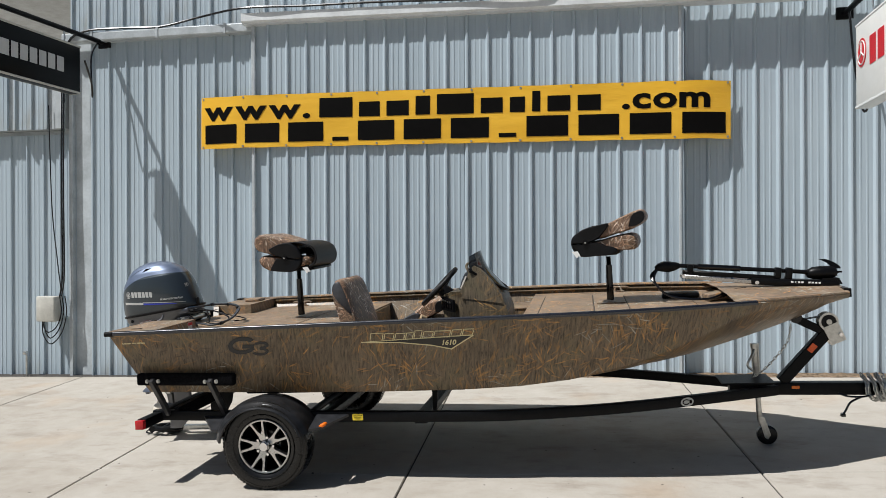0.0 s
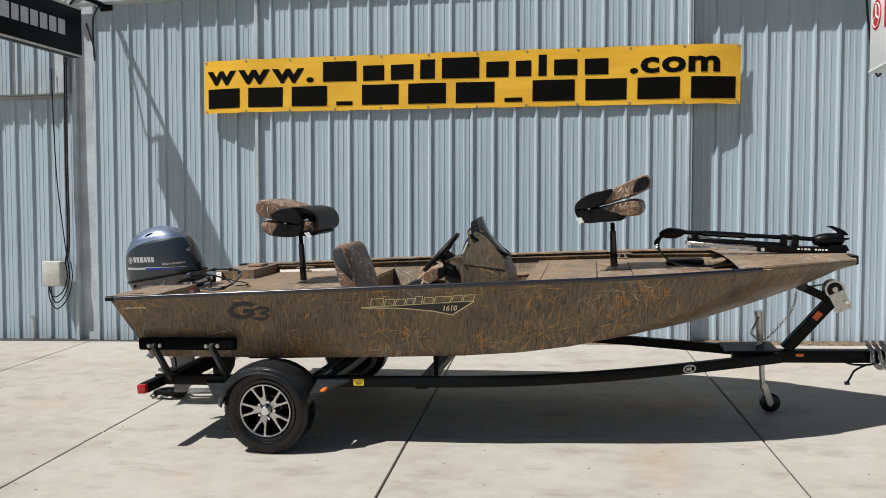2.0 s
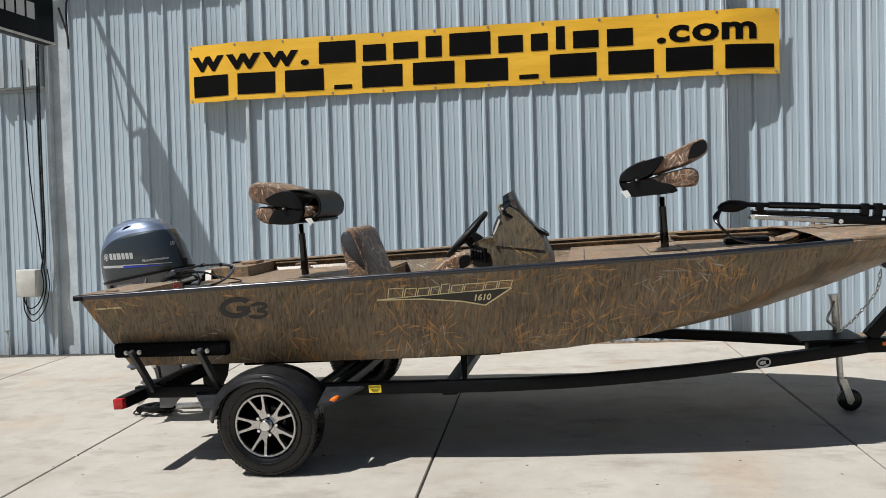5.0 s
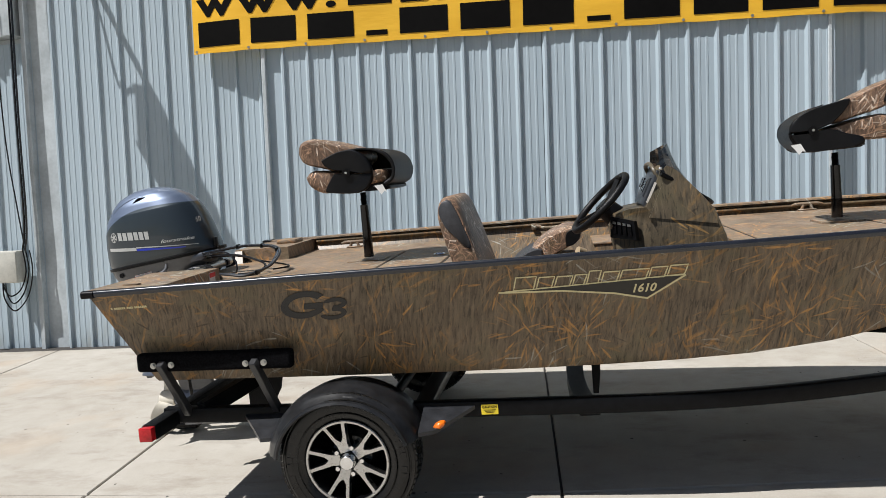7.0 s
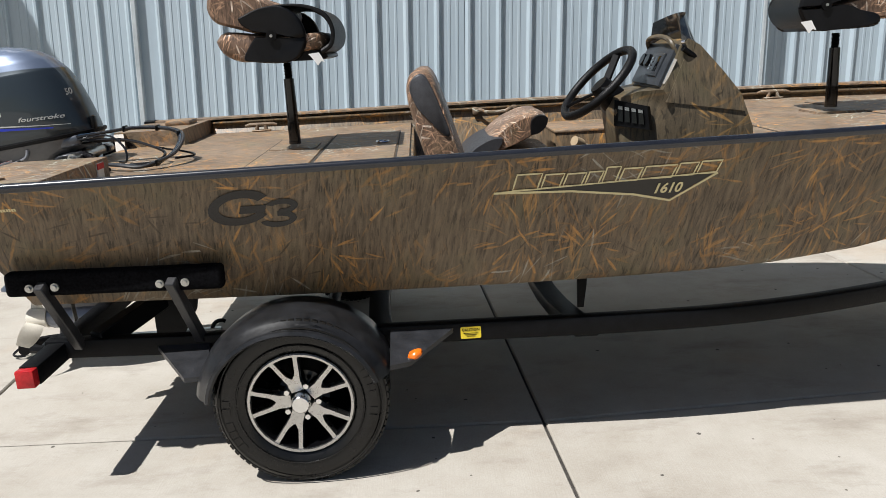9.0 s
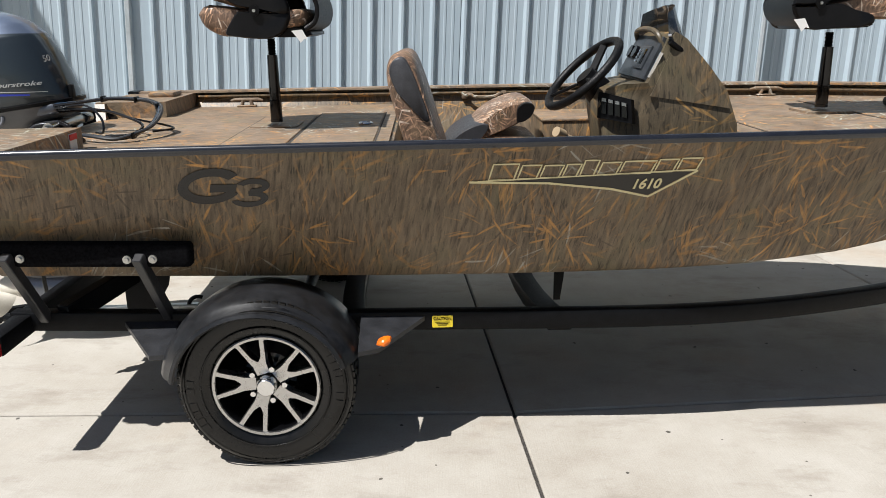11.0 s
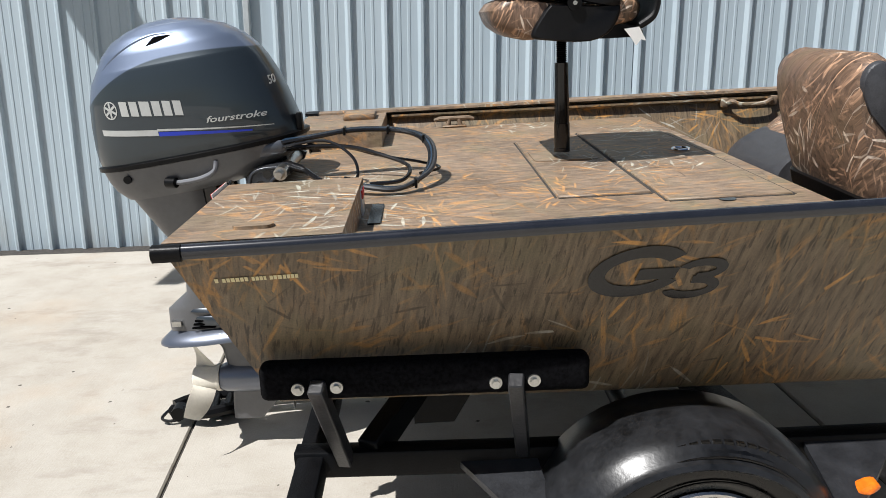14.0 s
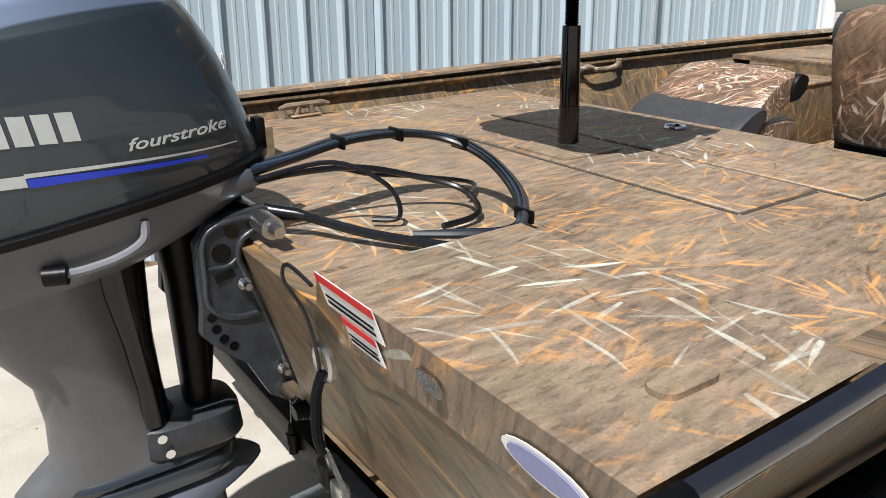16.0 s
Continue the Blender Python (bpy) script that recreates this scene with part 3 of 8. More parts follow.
# downspout and conduit at the wall's end
bm = bmesh.new()
loft(bm, [[Vector((3.86 + a, y + b, z)) for a, b in rounded(0.10, 0.075, 0.012, 2)] for y, z in ((SIDE_Y - 0.05, 3.95), (SIDE_Y - 0.05, 0.42), (SIDE_Y - 0.13, 0.30), (SIDE_Y - 0.22, 0.27))])
structure("downspout", bm, WHITE_PAINT, "white rectangular downspout at the wall's end", "downspout")
bm = bmesh.new()
tube(bm, [(3.74, SIDE_Y - 0.045, 0.25), (3.74, SIDE_Y - 0.045, 3.9)], 0.017)
for z in (0.9, 2.0, 3.1):
    box(bm, (3.74, SIDE_Y - 0.03, z), (0.06, 0.05, 0.02))
structure("conduit", bm, TRIM_WHITE, "thin pale conduit strapped to the wall", "conduit")
# cable along the gutter
bm = bmesh.new()
tube(bm, smooth_path([(-5.45, 7.72, 3.25), (-5.42, 7.73, 3.9), (-5.2, 7.74, 4.08), (-4.7, 7.76, 4.10), (-4.2, 7.76, 4.09), (-3.7, 7.75, 4.17), (-3.1, 7.6, 4.19), (-2.4, 7.6, 4.17), (-1.6, 7.6, 4.16), (-0.7, 7.6, 4.13), (0.3, 7.6, 4.10), (0.6, 7.72, 4.3)], 5), 0.013)
structure("gutter_cable", bm, CABLE, "loose black cable along the top of the gutter", "cable")


# -- yard slabs (joint lines in plan; every line runs slightly askew to the wall)
def joint_y(x):
    return float(np.interp(x, (-9.5, -2.718, -0.477, 1.790, 8.6), (4.39, 4.443, 4.464, 4.69, 5.37)))


SLAB_X = [-13.9, -11.7, -9.44, -7.2, -4.96, -2.718, -0.477, 1.790, 4.04, 6.30, 8.55]
rows_y = [(-8.4, -5.2), (-5.2, -2.0), (-2.0, 1.2), (1.2, None), (None, 7.70)]
for i in range(len(SLAB_X) - 1):
    for lo, hi in rows_y:
        c = []
        for x, y in ((SLAB_X[i], lo), (SLAB_X[i + 1], lo), (SLAB_X[i + 1], hi), (SLAB_X[i], hi)):
            yy = joint_y(x) if y is None else y
            c.append((x - 0.07 * (yy - 4.46), yy))
        g = 0.006
        c = [(c[0][0] + g, c[0][1] + g), (c[1][0] - g, c[1][1] + g), (c[2][0] - g, c[2][1] - g), (c[3][0] + g, c[3][1] - g)]
        bm = bmesh.new()
        quad_slab(bm, c, 0.0, 0.06)
        part("slab", bm, CONCRETE, ground, "", 0)
bm = bmesh.new()
box(bm, (0, 0, 0), (22.0, 20.0, 0.012))
for v in bm.verts:
    v.co += Vector((-2.5, -2.0, ground_z(v.co.x - 2.5, v.co.y - 2.0) - 0.018))
structure("joint_filler", bm, JOINT, "dark filler in the joints between slabs", "joint")


# -- grit washed against the foot of the wall
def grit(x0, x1, y0, y1, seed):
    rng = random.Random(seed)
    bm = bmesh.new()
    nx = int((x1 - x0) / 0.05)
    rows = []
    for i in range(nx + 1):
        x = x0 + (x1 - x0) * i / nx
        lip = y0 + (y1 - y0) * (0.25 + 0.35 * rng.random()) * (1 if 0 < i < nx else 2.0)
        row = []
        for j in range(6):
            y = lip + (y1 - lip) * j / 5
            rise = 0.0 if j == 0 else (0.006 + 0.014 * j / 5 * (0.4 + rng.random()))
            row.append(Vector((x, y, ground_z(x, y) - 0.004 + rise * (1 if 0 < i < nx else 0.2))))
        rows.append(row)
    loft(bm, rows, closed=False, caps=False)
    return structure("soil_strip", bm, SOIL, "brown grit along the foot of the wall", "soil", 60)


grit(1.65, 3.75, 7.58, 7.84, 3)
grit(-2.6, 1.5, 7.65, 7.70, 4)


# -- banner
def banner():
    x0, x1, z0, z1 = -3.705, 2.095, 2.646, 3.234
    y = MID_Y - 0.032
    root = thing("banner", Matrix.Translation((x0, y, z0)) @ pose(0, 0, 0, 0, 0.5, 0), "yellow vinyl banner with two lines of black print on the wall", "banner")
    w, h = x1 - x0, z1 - z0

    def sag(u, v):
        x = x0 + u
        bend = (max(0.0, x - 1.60) / (x1 - 1.60)) ** 1.7 + (max(0.0, -3.05 - x) / (-3.05 - x0)) ** 1.7
        return 0.085 * bend - 0.004 - 0.006 * math.sin(u * 5.1 + 0.6) * math.sin(v * 5) - 0.005 * abs(math.sin(u * 1.9 + v * 2)) * (1 - v / h)

    bm = bmesh.new()
    nx, nz = 180, 10
    front = [[bm.verts.new((w * i / nx, sag(w * i / nx, h * j / nz), h * j / nz + 0.0025 * math.sin(i * 0.45) * (1 if j in (0, nz) else 0))) for j in range(nz + 1)] for i in range(nx + 1)]
    back = [[bm.verts.new(v.co + Vector((0, 0.002, 0))) for v in col] for col in front]
    for i in range(nx):
        for j in range(nz):
            bm.faces.new((front[i][j], front[i + 1][j], front[i + 1][j + 1], front[i][j + 1]))
            bm.faces.new((back[i][j], back[i][j + 1], back[i + 1][j + 1], back[i + 1][j]))
    part("cloth", bm, BANNER, root)

    class On:
        def __matmul__(self, p):
            return Vector((p.x, sag(p.x, p.y) - 0.0030 - p.z, p.y))

    def row(spec, x, z, height, gap, total):
        s = sum(a for a, _ in spec) + gap * (len(spec) - 1)
        k = total / s
        for wd, ht in spec:
            bm = bmesh.new()
            n = max(1, int(wd * k / 0.03))
            pts = [(x + wd * k * i / n, z) for i in range(n + 1)]
            loft(bm, [[On() @ Vector((a, z + height * ht * f, 0.001)) for a, b in pts] for f in (0.0, 0.25, 0.5, 0.75, 1.0)], closed=False, caps=False)
            part("letter_bar", bm, INK, root, "plain black bar in place of lettering", 0)
            x += (wd + gap) * k

    face = Matrix(((1, 0, 0, 0), (0, 0, -1, -0.019), (0, 1, 0, 0), (0, 0, 0, 1)))
    for word, x, sx in (("www.", 0.70, 1.55), (".com", 5.16, 1.42)):
        made = [lettering("letter", ch, 0.30, Matrix(), INK, root, 0.010) for ch in word]
        span = [(min(v.co.x for v in ob.data.vertices), max(v.co.x for v in ob.data.vertices)) for ob in made]
        gap = 0.016
        at_x = -(sum(q - p for p, q in span) + gap * (len(made) - 1)) / 2
        for ob, (p, q) in zip(made, span):
            m = Matrix.Translation((x + (at_x - p) * sx, 0, 0.325)) @ face @ Matrix.Diagonal((sx, 1, 1, 1))
            at_x += q - p + gap
            for v in ob.data.vertices:
                c = m @ v.co
                v.co = On() @ Vector((c.x, c.z, 0.0004 + v.co.z))
    row([(1.0, 1), (.62, .75), (.66, .75), (.42, .95), (1.05, 1), (.62, .75), (.42, .75), (.22, 1), (.62, .75), (.62, .75)], 1.46, 0.315, 0.215, 0.20, 3.05)
    row([(1, 1), (1, 1), (1, 1), (.45, .2), (1, 1), (1, 1), (1, 1), (.45, .2), (1.05, 1), (1, 1), (1, 1), (1.05, 1)], 0.06, 0.055, 0.215, 0.26, w - 0.11)
    for i in range(12):
        for zz in (0.02, h - 0.02):
            bm = bmesh.new()
            u = 0.03 + i * (w - 0.06) / 11
            rod(bm, (u, sag(u, zz) - 0.004, zz), (u, sag(u, zz) + 0.006, zz), 0.012, n=8)
            part("eyelet", bm, ZINC, root)


banner()


# -- hanging signs at right angles to the wall
def wall_sign(x, y0, y1, z0, z1, pole_z, face, category, label, badge, yaw=0.0):
    root = thing("hanging_sign", Matrix.Translation((x, y1, z0)) @ pose(0, 0, 0, 0, 0, yaw), label, category, "signs on the wall")
    bm = bmesh.new()
    box(bm, (0, (y0 - y1) / 2, (z1 - z0) / 2), (0.13, y1 - y0, z1 - z0), bevel=0.012)
    part("panel", bm, face, root)
    bm = bmesh.new()
    for zz in (0.012, z1 - z0 - 0.012):
        box(bm, (0, (y0 - y1) / 2, zz), (0.14, y1 - y0 + 0.02, 0.022), bevel=0.004, seg=1)
    part("frame", bm, WHITE_PAINT if face is SIGN_WHITE else BOX_GREY, root, "thin sign frame")
    bm = bmesh.new()
    tube(bm, [(0, SIDE_Y - y1, pole_z - z0), (0, y0 - y1 - 0.3, pole_z - z0 - 0.02)], 0.027, 10)
    box(bm, (0, SIDE_Y - y1 - 0.01, pole_z - z0), (0.16, 0.03, 0.12), bevel=0.004, seg=1)
    part("pole", bm, BLACK_STEEL, root)
    for f in (0.12, 0.88):
        bm = bmesh.new()
        yy = (y0 - y1) * f
        tube(bm, [(0, yy, z1 - z0 - 0.01), (0.02, yy, z1 - z0 + 0.05), (0.0, yy, pole_z - z0 - 0.02)], 0.008, 6)
        part("hook", bm, ZINC, root)
    badge(root, y0 - y1, z1 - z0)
    bm = bmesh.new()
    tube(bm, smooth_path([(0.08, 0.05, z1 - z0 - 0.15), (0.10, 0.14, 0.15), (0.06, 0.2, 0.02), (0.0, 0.26, 0.5), (0.0, 0.4, pole_z - z0)], 6), 0.011, 6)
    part("power_cable", bm, CABLE, root)


class FaceX:
    """Puts flat shapes on a face that looks along x; s is the face's side."""

    def __init__(self, x, s, y):
        self.x, self.s, self.y = x, s, y

    def __matmul__(self, p):
        return Vector((self.x + self.s * p.z, self.y - self.s * -p.x, p.y))


def dark_badge(root, ln, h):
    put = FaceX(0.066, 1, ln)
    bm = bmesh.new()
    bars_like(bm, 0.42, h * 0.36, [(.12, 1), (.09, 1), (.1, 1), (.1, 1), (.1, 1), (.1, 1), (.1, 1)], 0.16, 0.028, put, 0.003)
    part("letter_bar", bm, LETTER_GREY, root, "plain grey bars in place of a maker's name", 0)
    bm = bmesh.new()
    tube(bm, [put @ Vector((0.19 + a, h * 0.52 + b, 0.004)) for a, b in circle(0.17, 28, 0.19)], 0.012, 6, True)
    box(bm, put @ Vector((0.19, h * 0.52, 0.003)), (0.004, 0.17, 0.03))
    part("round_badge", bm, LETTER_GREY, root, "pale grey ring badge")


def pale_badge(root, ln, h):
    put = FaceX(-0.066, -1, 0.0)
    bm = bmesh.new()
    loft(bm, [[put @ Vector((0.17 + a, h * 0.62 + b, d)) for a, b in circle(0.12, 28, 0.13)] for d in (0, 0.003)])
    part("round_badge", bm, RED_PAINT, root, "red disc badge", 0)
    bm = bmesh.new()
    for k in range(3):
        a = radians(90 + 120 * k)
        rod(bm, put @ Vector((0.17, h * 0.62, 0.004)), put @ Vector((0.17 + 0.085 * math.cos(a), h * 0.62 + 0.09 * math.sin(a), 0.004)), 0.008, n=6)
    tube(bm, [put @ Vector((0.17 + a, h * 0.62 + b, 0.004)) for a, b in circle(0.095, 24, 0.105)], 0.006, 6, True)
    part("badge_lines", bm, SIGN_WHITE, root, "white lines on the disc")
    bm = bmesh.new()
    bars_like(bm, 0.38, h * 0.42, [(.15, 1)] * 6, 0.25, 0.05, put, 0.003)
    part("letter_bar", bm, RED_PAINT, root, "plain red bars in place of a maker's name", 0)


wall_sign(-5.03, 5.80, 7.36, 3.255, 3.80, 3.96, SIGN_BLACK, "sign", "black hanging sign with pale lettering on a wall pole", dark_badge, -4)
wall_sign(3.19, 5.45, 7.30, 2.775, 3.55, 3.82, SIGN_WHITE, "sign", "white hanging sign with red lettering on a wall pole", pale_badge)


# -- utility box with conduits on the far left wall
def utility_box():
    root = thing("utility_box", Matrix.Translation((-5.69, SIDE_Y - 0.10, 0.64)), "grey utility enclosure with loose cables on the ribbed wall", "utility box")
    bm = bmesh.new()
    box(bm, (0, 0, 0.15), (0.25, 0.13, 0.30), bevel=0.008)
    part("enclosure", bm, BOX_GREY, root)
    bm = bmesh.new()
    box(bm, (0, -0.067, 0.15), (0.235, 0.012, 0.285), bevel=0.004)
    part("cover", bm, BOX_GREY, root)
    for dx in (0.165, 0.19):
        bm = bmesh.new()
        tube(bm, smooth_path([(dx, 0.03, 3.3), (dx - 0.005, 0.02, 1.6), (dx + 0.01, 0.01, 0.6), (dx - 0.02, 0.0, 0.3)], 5), 0.010, 6)
        part("conduit", bm, CABLE, root)
    bm = bmesh.new()
    tube(bm, smooth_path([(-0.02, 0.03, 2.6), (0.02, 0.03, 1.4), (0.09, 0.03, 0.75), (0.15, 0.02, 0.36)], 6), 0.007, 6)
    part("drop_wire", bm, CABLE, root)
    for a, b, c in ((-0.08, -0.13, 0.10), (-0.09, -0.27, 0.17), (-0.06, -0.2, 0.13)):
        bm = bmesh.new()
        tube(bm, smooth_path([(a, 0, 0.0), (a + 0.02, -0.01, b * 0.6), ((a + c) / 2, -0.02, b), (c, 0, b * 0.5), (c + 0.05, 0.02, 0.1), (c + 0.03, 0.02, 0.3)], 6), 0.007, 6)
        part("loop_wire", bm, CABLE, root)


utility_box()
bm = bmesh.new()
rod(bm, (-6.03, SIDE_Y - 0.06, -0.05), (-6.03, SIDE_Y - 0.06, 0.24), 0.012, n=8)
box(bm, (-6.03, SIDE_Y - 0.08, 0.25), (0.05, 0.05, 0.04), bevel=0.01)
tagged(part("hose_tap", bm, ZINC), "small grey water tap on a short pipe by the wall", "tap")

# ---- trailer and boat share one frame: x to the bow, y away from the yard, z up ----
_x = Vector((1, 0.014, 0.047)).normalized()
_z = Vector((-0.047, -0.041, 1))
_z = (_z - _x * _z.dot(_x)).normalized()
_y = _z.cross(_x)
BOAT = Matrix((_x, _y, _z)).transposed().to_4x4()
BOAT.translation = (0, 5.15, 0)


def floor_z(x):
    """The ground's height in the boat's frame."""
    return 0.040 - 0.0203 * x


def tyre_rings(r, w, rim):
    """The outline of a tyre from bead to bead: (across, radius)."""
    return [(-w * 0.36, rim), (-w * 0.43, rim + 0.012), (-w * 0.50, (r + rim) / 2), (-w * 0.49, r - 0.035), (-w * 0.44, r - 0.012), (-w * 0.36, r - 0.002), (-w * 0.12, r), (w * 0.12, r), (w * 0.36, r - 0.002), (w * 0.44, r - 0.012), (w * 0.49, r - 0.035), (w * 0.50, (r + rim) / 2), (w * 0.43, rim + 0.012), (w * 0.36, rim)]


def wheel(parent, x, y, z, side, turn):
    """A trailer wheel; side -1: its face looks to the yard."""
    R, W, RIM = 0.281, 0.185, 0.170
    put = Matrix.Translation((x, y, z)) @ Matrix.Diagonal((1, -side, 1, 1)) @ pose(0, 0, 0, 0, turn, 0)
    root = new("wheel")
    root.parent = parent
    root.matrix_local = put
    seg = 56
    bm = bmesh.new()
    loft(bm, [[Vector((rr * math.cos(a), -yy, rr * math.sin(a))) for yy, rr in tyre_rings(R, W, RIM)] for a in (2 * math.pi * i / seg for i in range(seg + 1))], closed=False)
    tyre = part("tyre", bm, RUBBER, root, "black radial tyre with a dusty sidewall")
    bm = bmesh.new()
    for i in range(72):
        a = 2 * math.pi * i / 72
        for row, yy in ((0, -0.054), (0.5, -0.018), (0, 0.018), (0.5, 0.054)):
            b = a + row * math.pi / 72 * 2
            m = Matrix.Rotation(-b, 4, "Y") @ Matrix.Translation((R - 0.0025, yy, 0))
            box(bm, (0, 0, 0), (0.010, 0.030, 0.018), None)
            for v in bm.verts[-8:]:
                v.co = m @ v.co
    tr = part("tread", bm, RUBBER, tyre, "", 0)
    tr["kind"] = "stuff"
    for rr in (0.204, 0.262):
        bm = bmesh.new()
        tube(bm, [(rr * math.cos(a), -W * (0.497 if rr > 0.25 else 0.490), rr * math.sin(a)) for a in (2 * math.pi * i / 56 for i in range(56))], 0.0028, 6, True)
        part("sidewall_ridge", bm, RUBBER, tyre, "raised ring on the sidewall", 60)
    # raised marks on the sidewall
    for i, wd in enumerate((3, 3, 0, 4, 3, 3, 3)):
        for s in (0, math.pi * 1.05):
            if not wd:
                continue
            bm = bmesh.new()
            a = s + radians(-30 + i * 6.5)
            rr, yy = 0.236, -W * 0.505
            d = radians(wd * 0.85)
            loft(bm, [[Vector((q * math.cos(t), yy - e, q * math.sin(t))) for q, t in ((rr - 0.012, a - d), (rr + 0.012, a - d), (rr + 0.012, a + d), (rr - 0.012, a + d))] for e in (-0.004, 0.0015)])
            part("sidewall_mark", bm, RUBBER, tyre, "raised plain block in place of lettering", 0)
    bm = bmesh.new()
    prof = [(-0.070, RIM + 0.004), (-0.078, RIM), (-0.074, RIM - 0.010), (-0.045, RIM - 0.014), (0.03, RIM - 0.030), (0.045, 0.135), (-0.005, 0.085), (-0.010, 0.0)]
    loft(bm, [[Vector((rr * math.cos(a), yy, rr * math.sin(a))) for yy, rr in prof] for a in (2 * math.pi * i / 48 for i in range(49))], closed=False)
    rim = part("rim", bm, GLOSS_BLACK, root, "gloss black wheel barrel")
    bm = bmesh.new()
    loft(bm, [[Vector((rr * math.cos(a), yy, rr * math.sin(a))) for yy, rr in ((-0.0785, RIM + 0.004), (-0.083, RIM), (-0.081, RIM - 0.008), (-0.074, RIM - 0.009))] for a in (2 * math.pi * i / 48 for i in range(49))], closed=False)
    part("rim_lip", bm, ALU, root, "bright machined rim lip")
    for k in range(5):
        base = 2 * math.pi * k / 5 + radians(90)
        bm = bmesh.new()
        u, w = Vector((math.cos(base), 0, math.sin(base))), Vector((-math.sin(base), 0, math.cos(base)))
        out = [(0.036, -0.021), (0.072, -0.0225), (0.094, -0.029), (0.150, -0.0445), (0.152, -0.0475), (0.163, -0.0470), (0.166, -0.0335), (0.156, -0.0325), (0.102, -0.0165), (0.087, -0.0055), (0.083, 0.0)]
        out += [(p, -q) for p, q in out[-2::-1]]
        rings = []
        for yy, s in ((-0.042, 1.0), (-0.0755, 1.0), (-0.0785, 0.985)):
            rings.append([u * (p * s) + w * (q * s) + Vector((0, yy + 0.026 * (1 - p / 0.17), 0)) for p, q in out])
        loft(bm, rings)
        part("spoke", bm, ALU, root, "forked machined aluminium spoke", 25)
        bm = bmesh.new()
        c = (u * 0.052 + w * 0.0).copy()
        c = Vector((math.cos(base + 0.63), 0, math.sin(base + 0.63))) * 0.056
        rod(bm, c + Vector((0, -0.03, 0)), c + Vector((0, -0.068, 0)), 0.0095, n=6)
        part("lug_nut", bm, CHROME, root)
    bm = bmesh.new()
    tube(bm, [(0, -0.03, 0), (0, -0.075, 0), (0, -0.088, 0), (0, -0.092, 0)], [0.034, 0.032, 0.030, 0.026], 28)
    part("hub_cap", bm, CHROME, root, "chrome hub cap")
    return root


def fender(parent, side):
    root = new("fender")
    root.parent = parent
    root.matrix_local = Matrix.Diagonal((1, -side, 1, 1))
    root["label"] = "scuffed black plastic fender over the wheel"
    cx, cz, r = -1.334, 0.347, 0.290
    prof = [(-0.775, -0.012), (-0.790, 0.0), (-0.90, 0.010), (-0.985, 0.004), (-1.018, -0.012), (-1.036, -0.030), (-1.050, -0.034), (-1.056, -0.044), (-1.050, -0.050), (-1.034, -0.044), (-1.012, -0.026), (-0.98, -0.010), (-0.90, -0.004), (-0.79, -0.012)]
    bm = bmesh.new()
    rings = []
    for i in range(27):
        a = radians(16 + 157 * i / 26)
        rings.append([Vector((cx + (r + q) * math.cos(a) * 1.11, y, cz + (r + q) * math.sin(a))) for y, q in prof])
    loft(bm, rings)
    part("skin", bm, GREY_PLASTIC, root)
    # sloping gusset plates from the rail out to the fender's feet
    for plan in ([(-1.025, -0.815, 0.508), (-0.800, -0.815, 0.502), (-0.960, -0.985, 0.452), (-1.025, -1.000, 0.448)], [(-1.640, -0.815, 0.500), (-1.620, -0.985, 0.448), (-1.690, -0.985, 0.444), (-1.820, -0.815, 0.498)]):
        bm = bmesh.new()
        loft(bm, [[Vector((x, y, z + d)) for x, y, z in plan] for d in (-0.016, -0.002, 0.0)])
        part("step_bracket", bm, SHEEN_STEEL, root, "black steel fender bracket")
    bm = bmesh.new()
    beam(bm, (-1.574, -0.992, 0.515), (-1.594, -0.998, 0.436), 0.014, 0.004, 0.001)
    rod(bm, (-1.577, -0.990, 0.503), (-1.577, -1.004, 0.503), 0.008, n=10)
    part("fender_stay", bm, ZINC, root, "bright bolted fender stay")
    return root


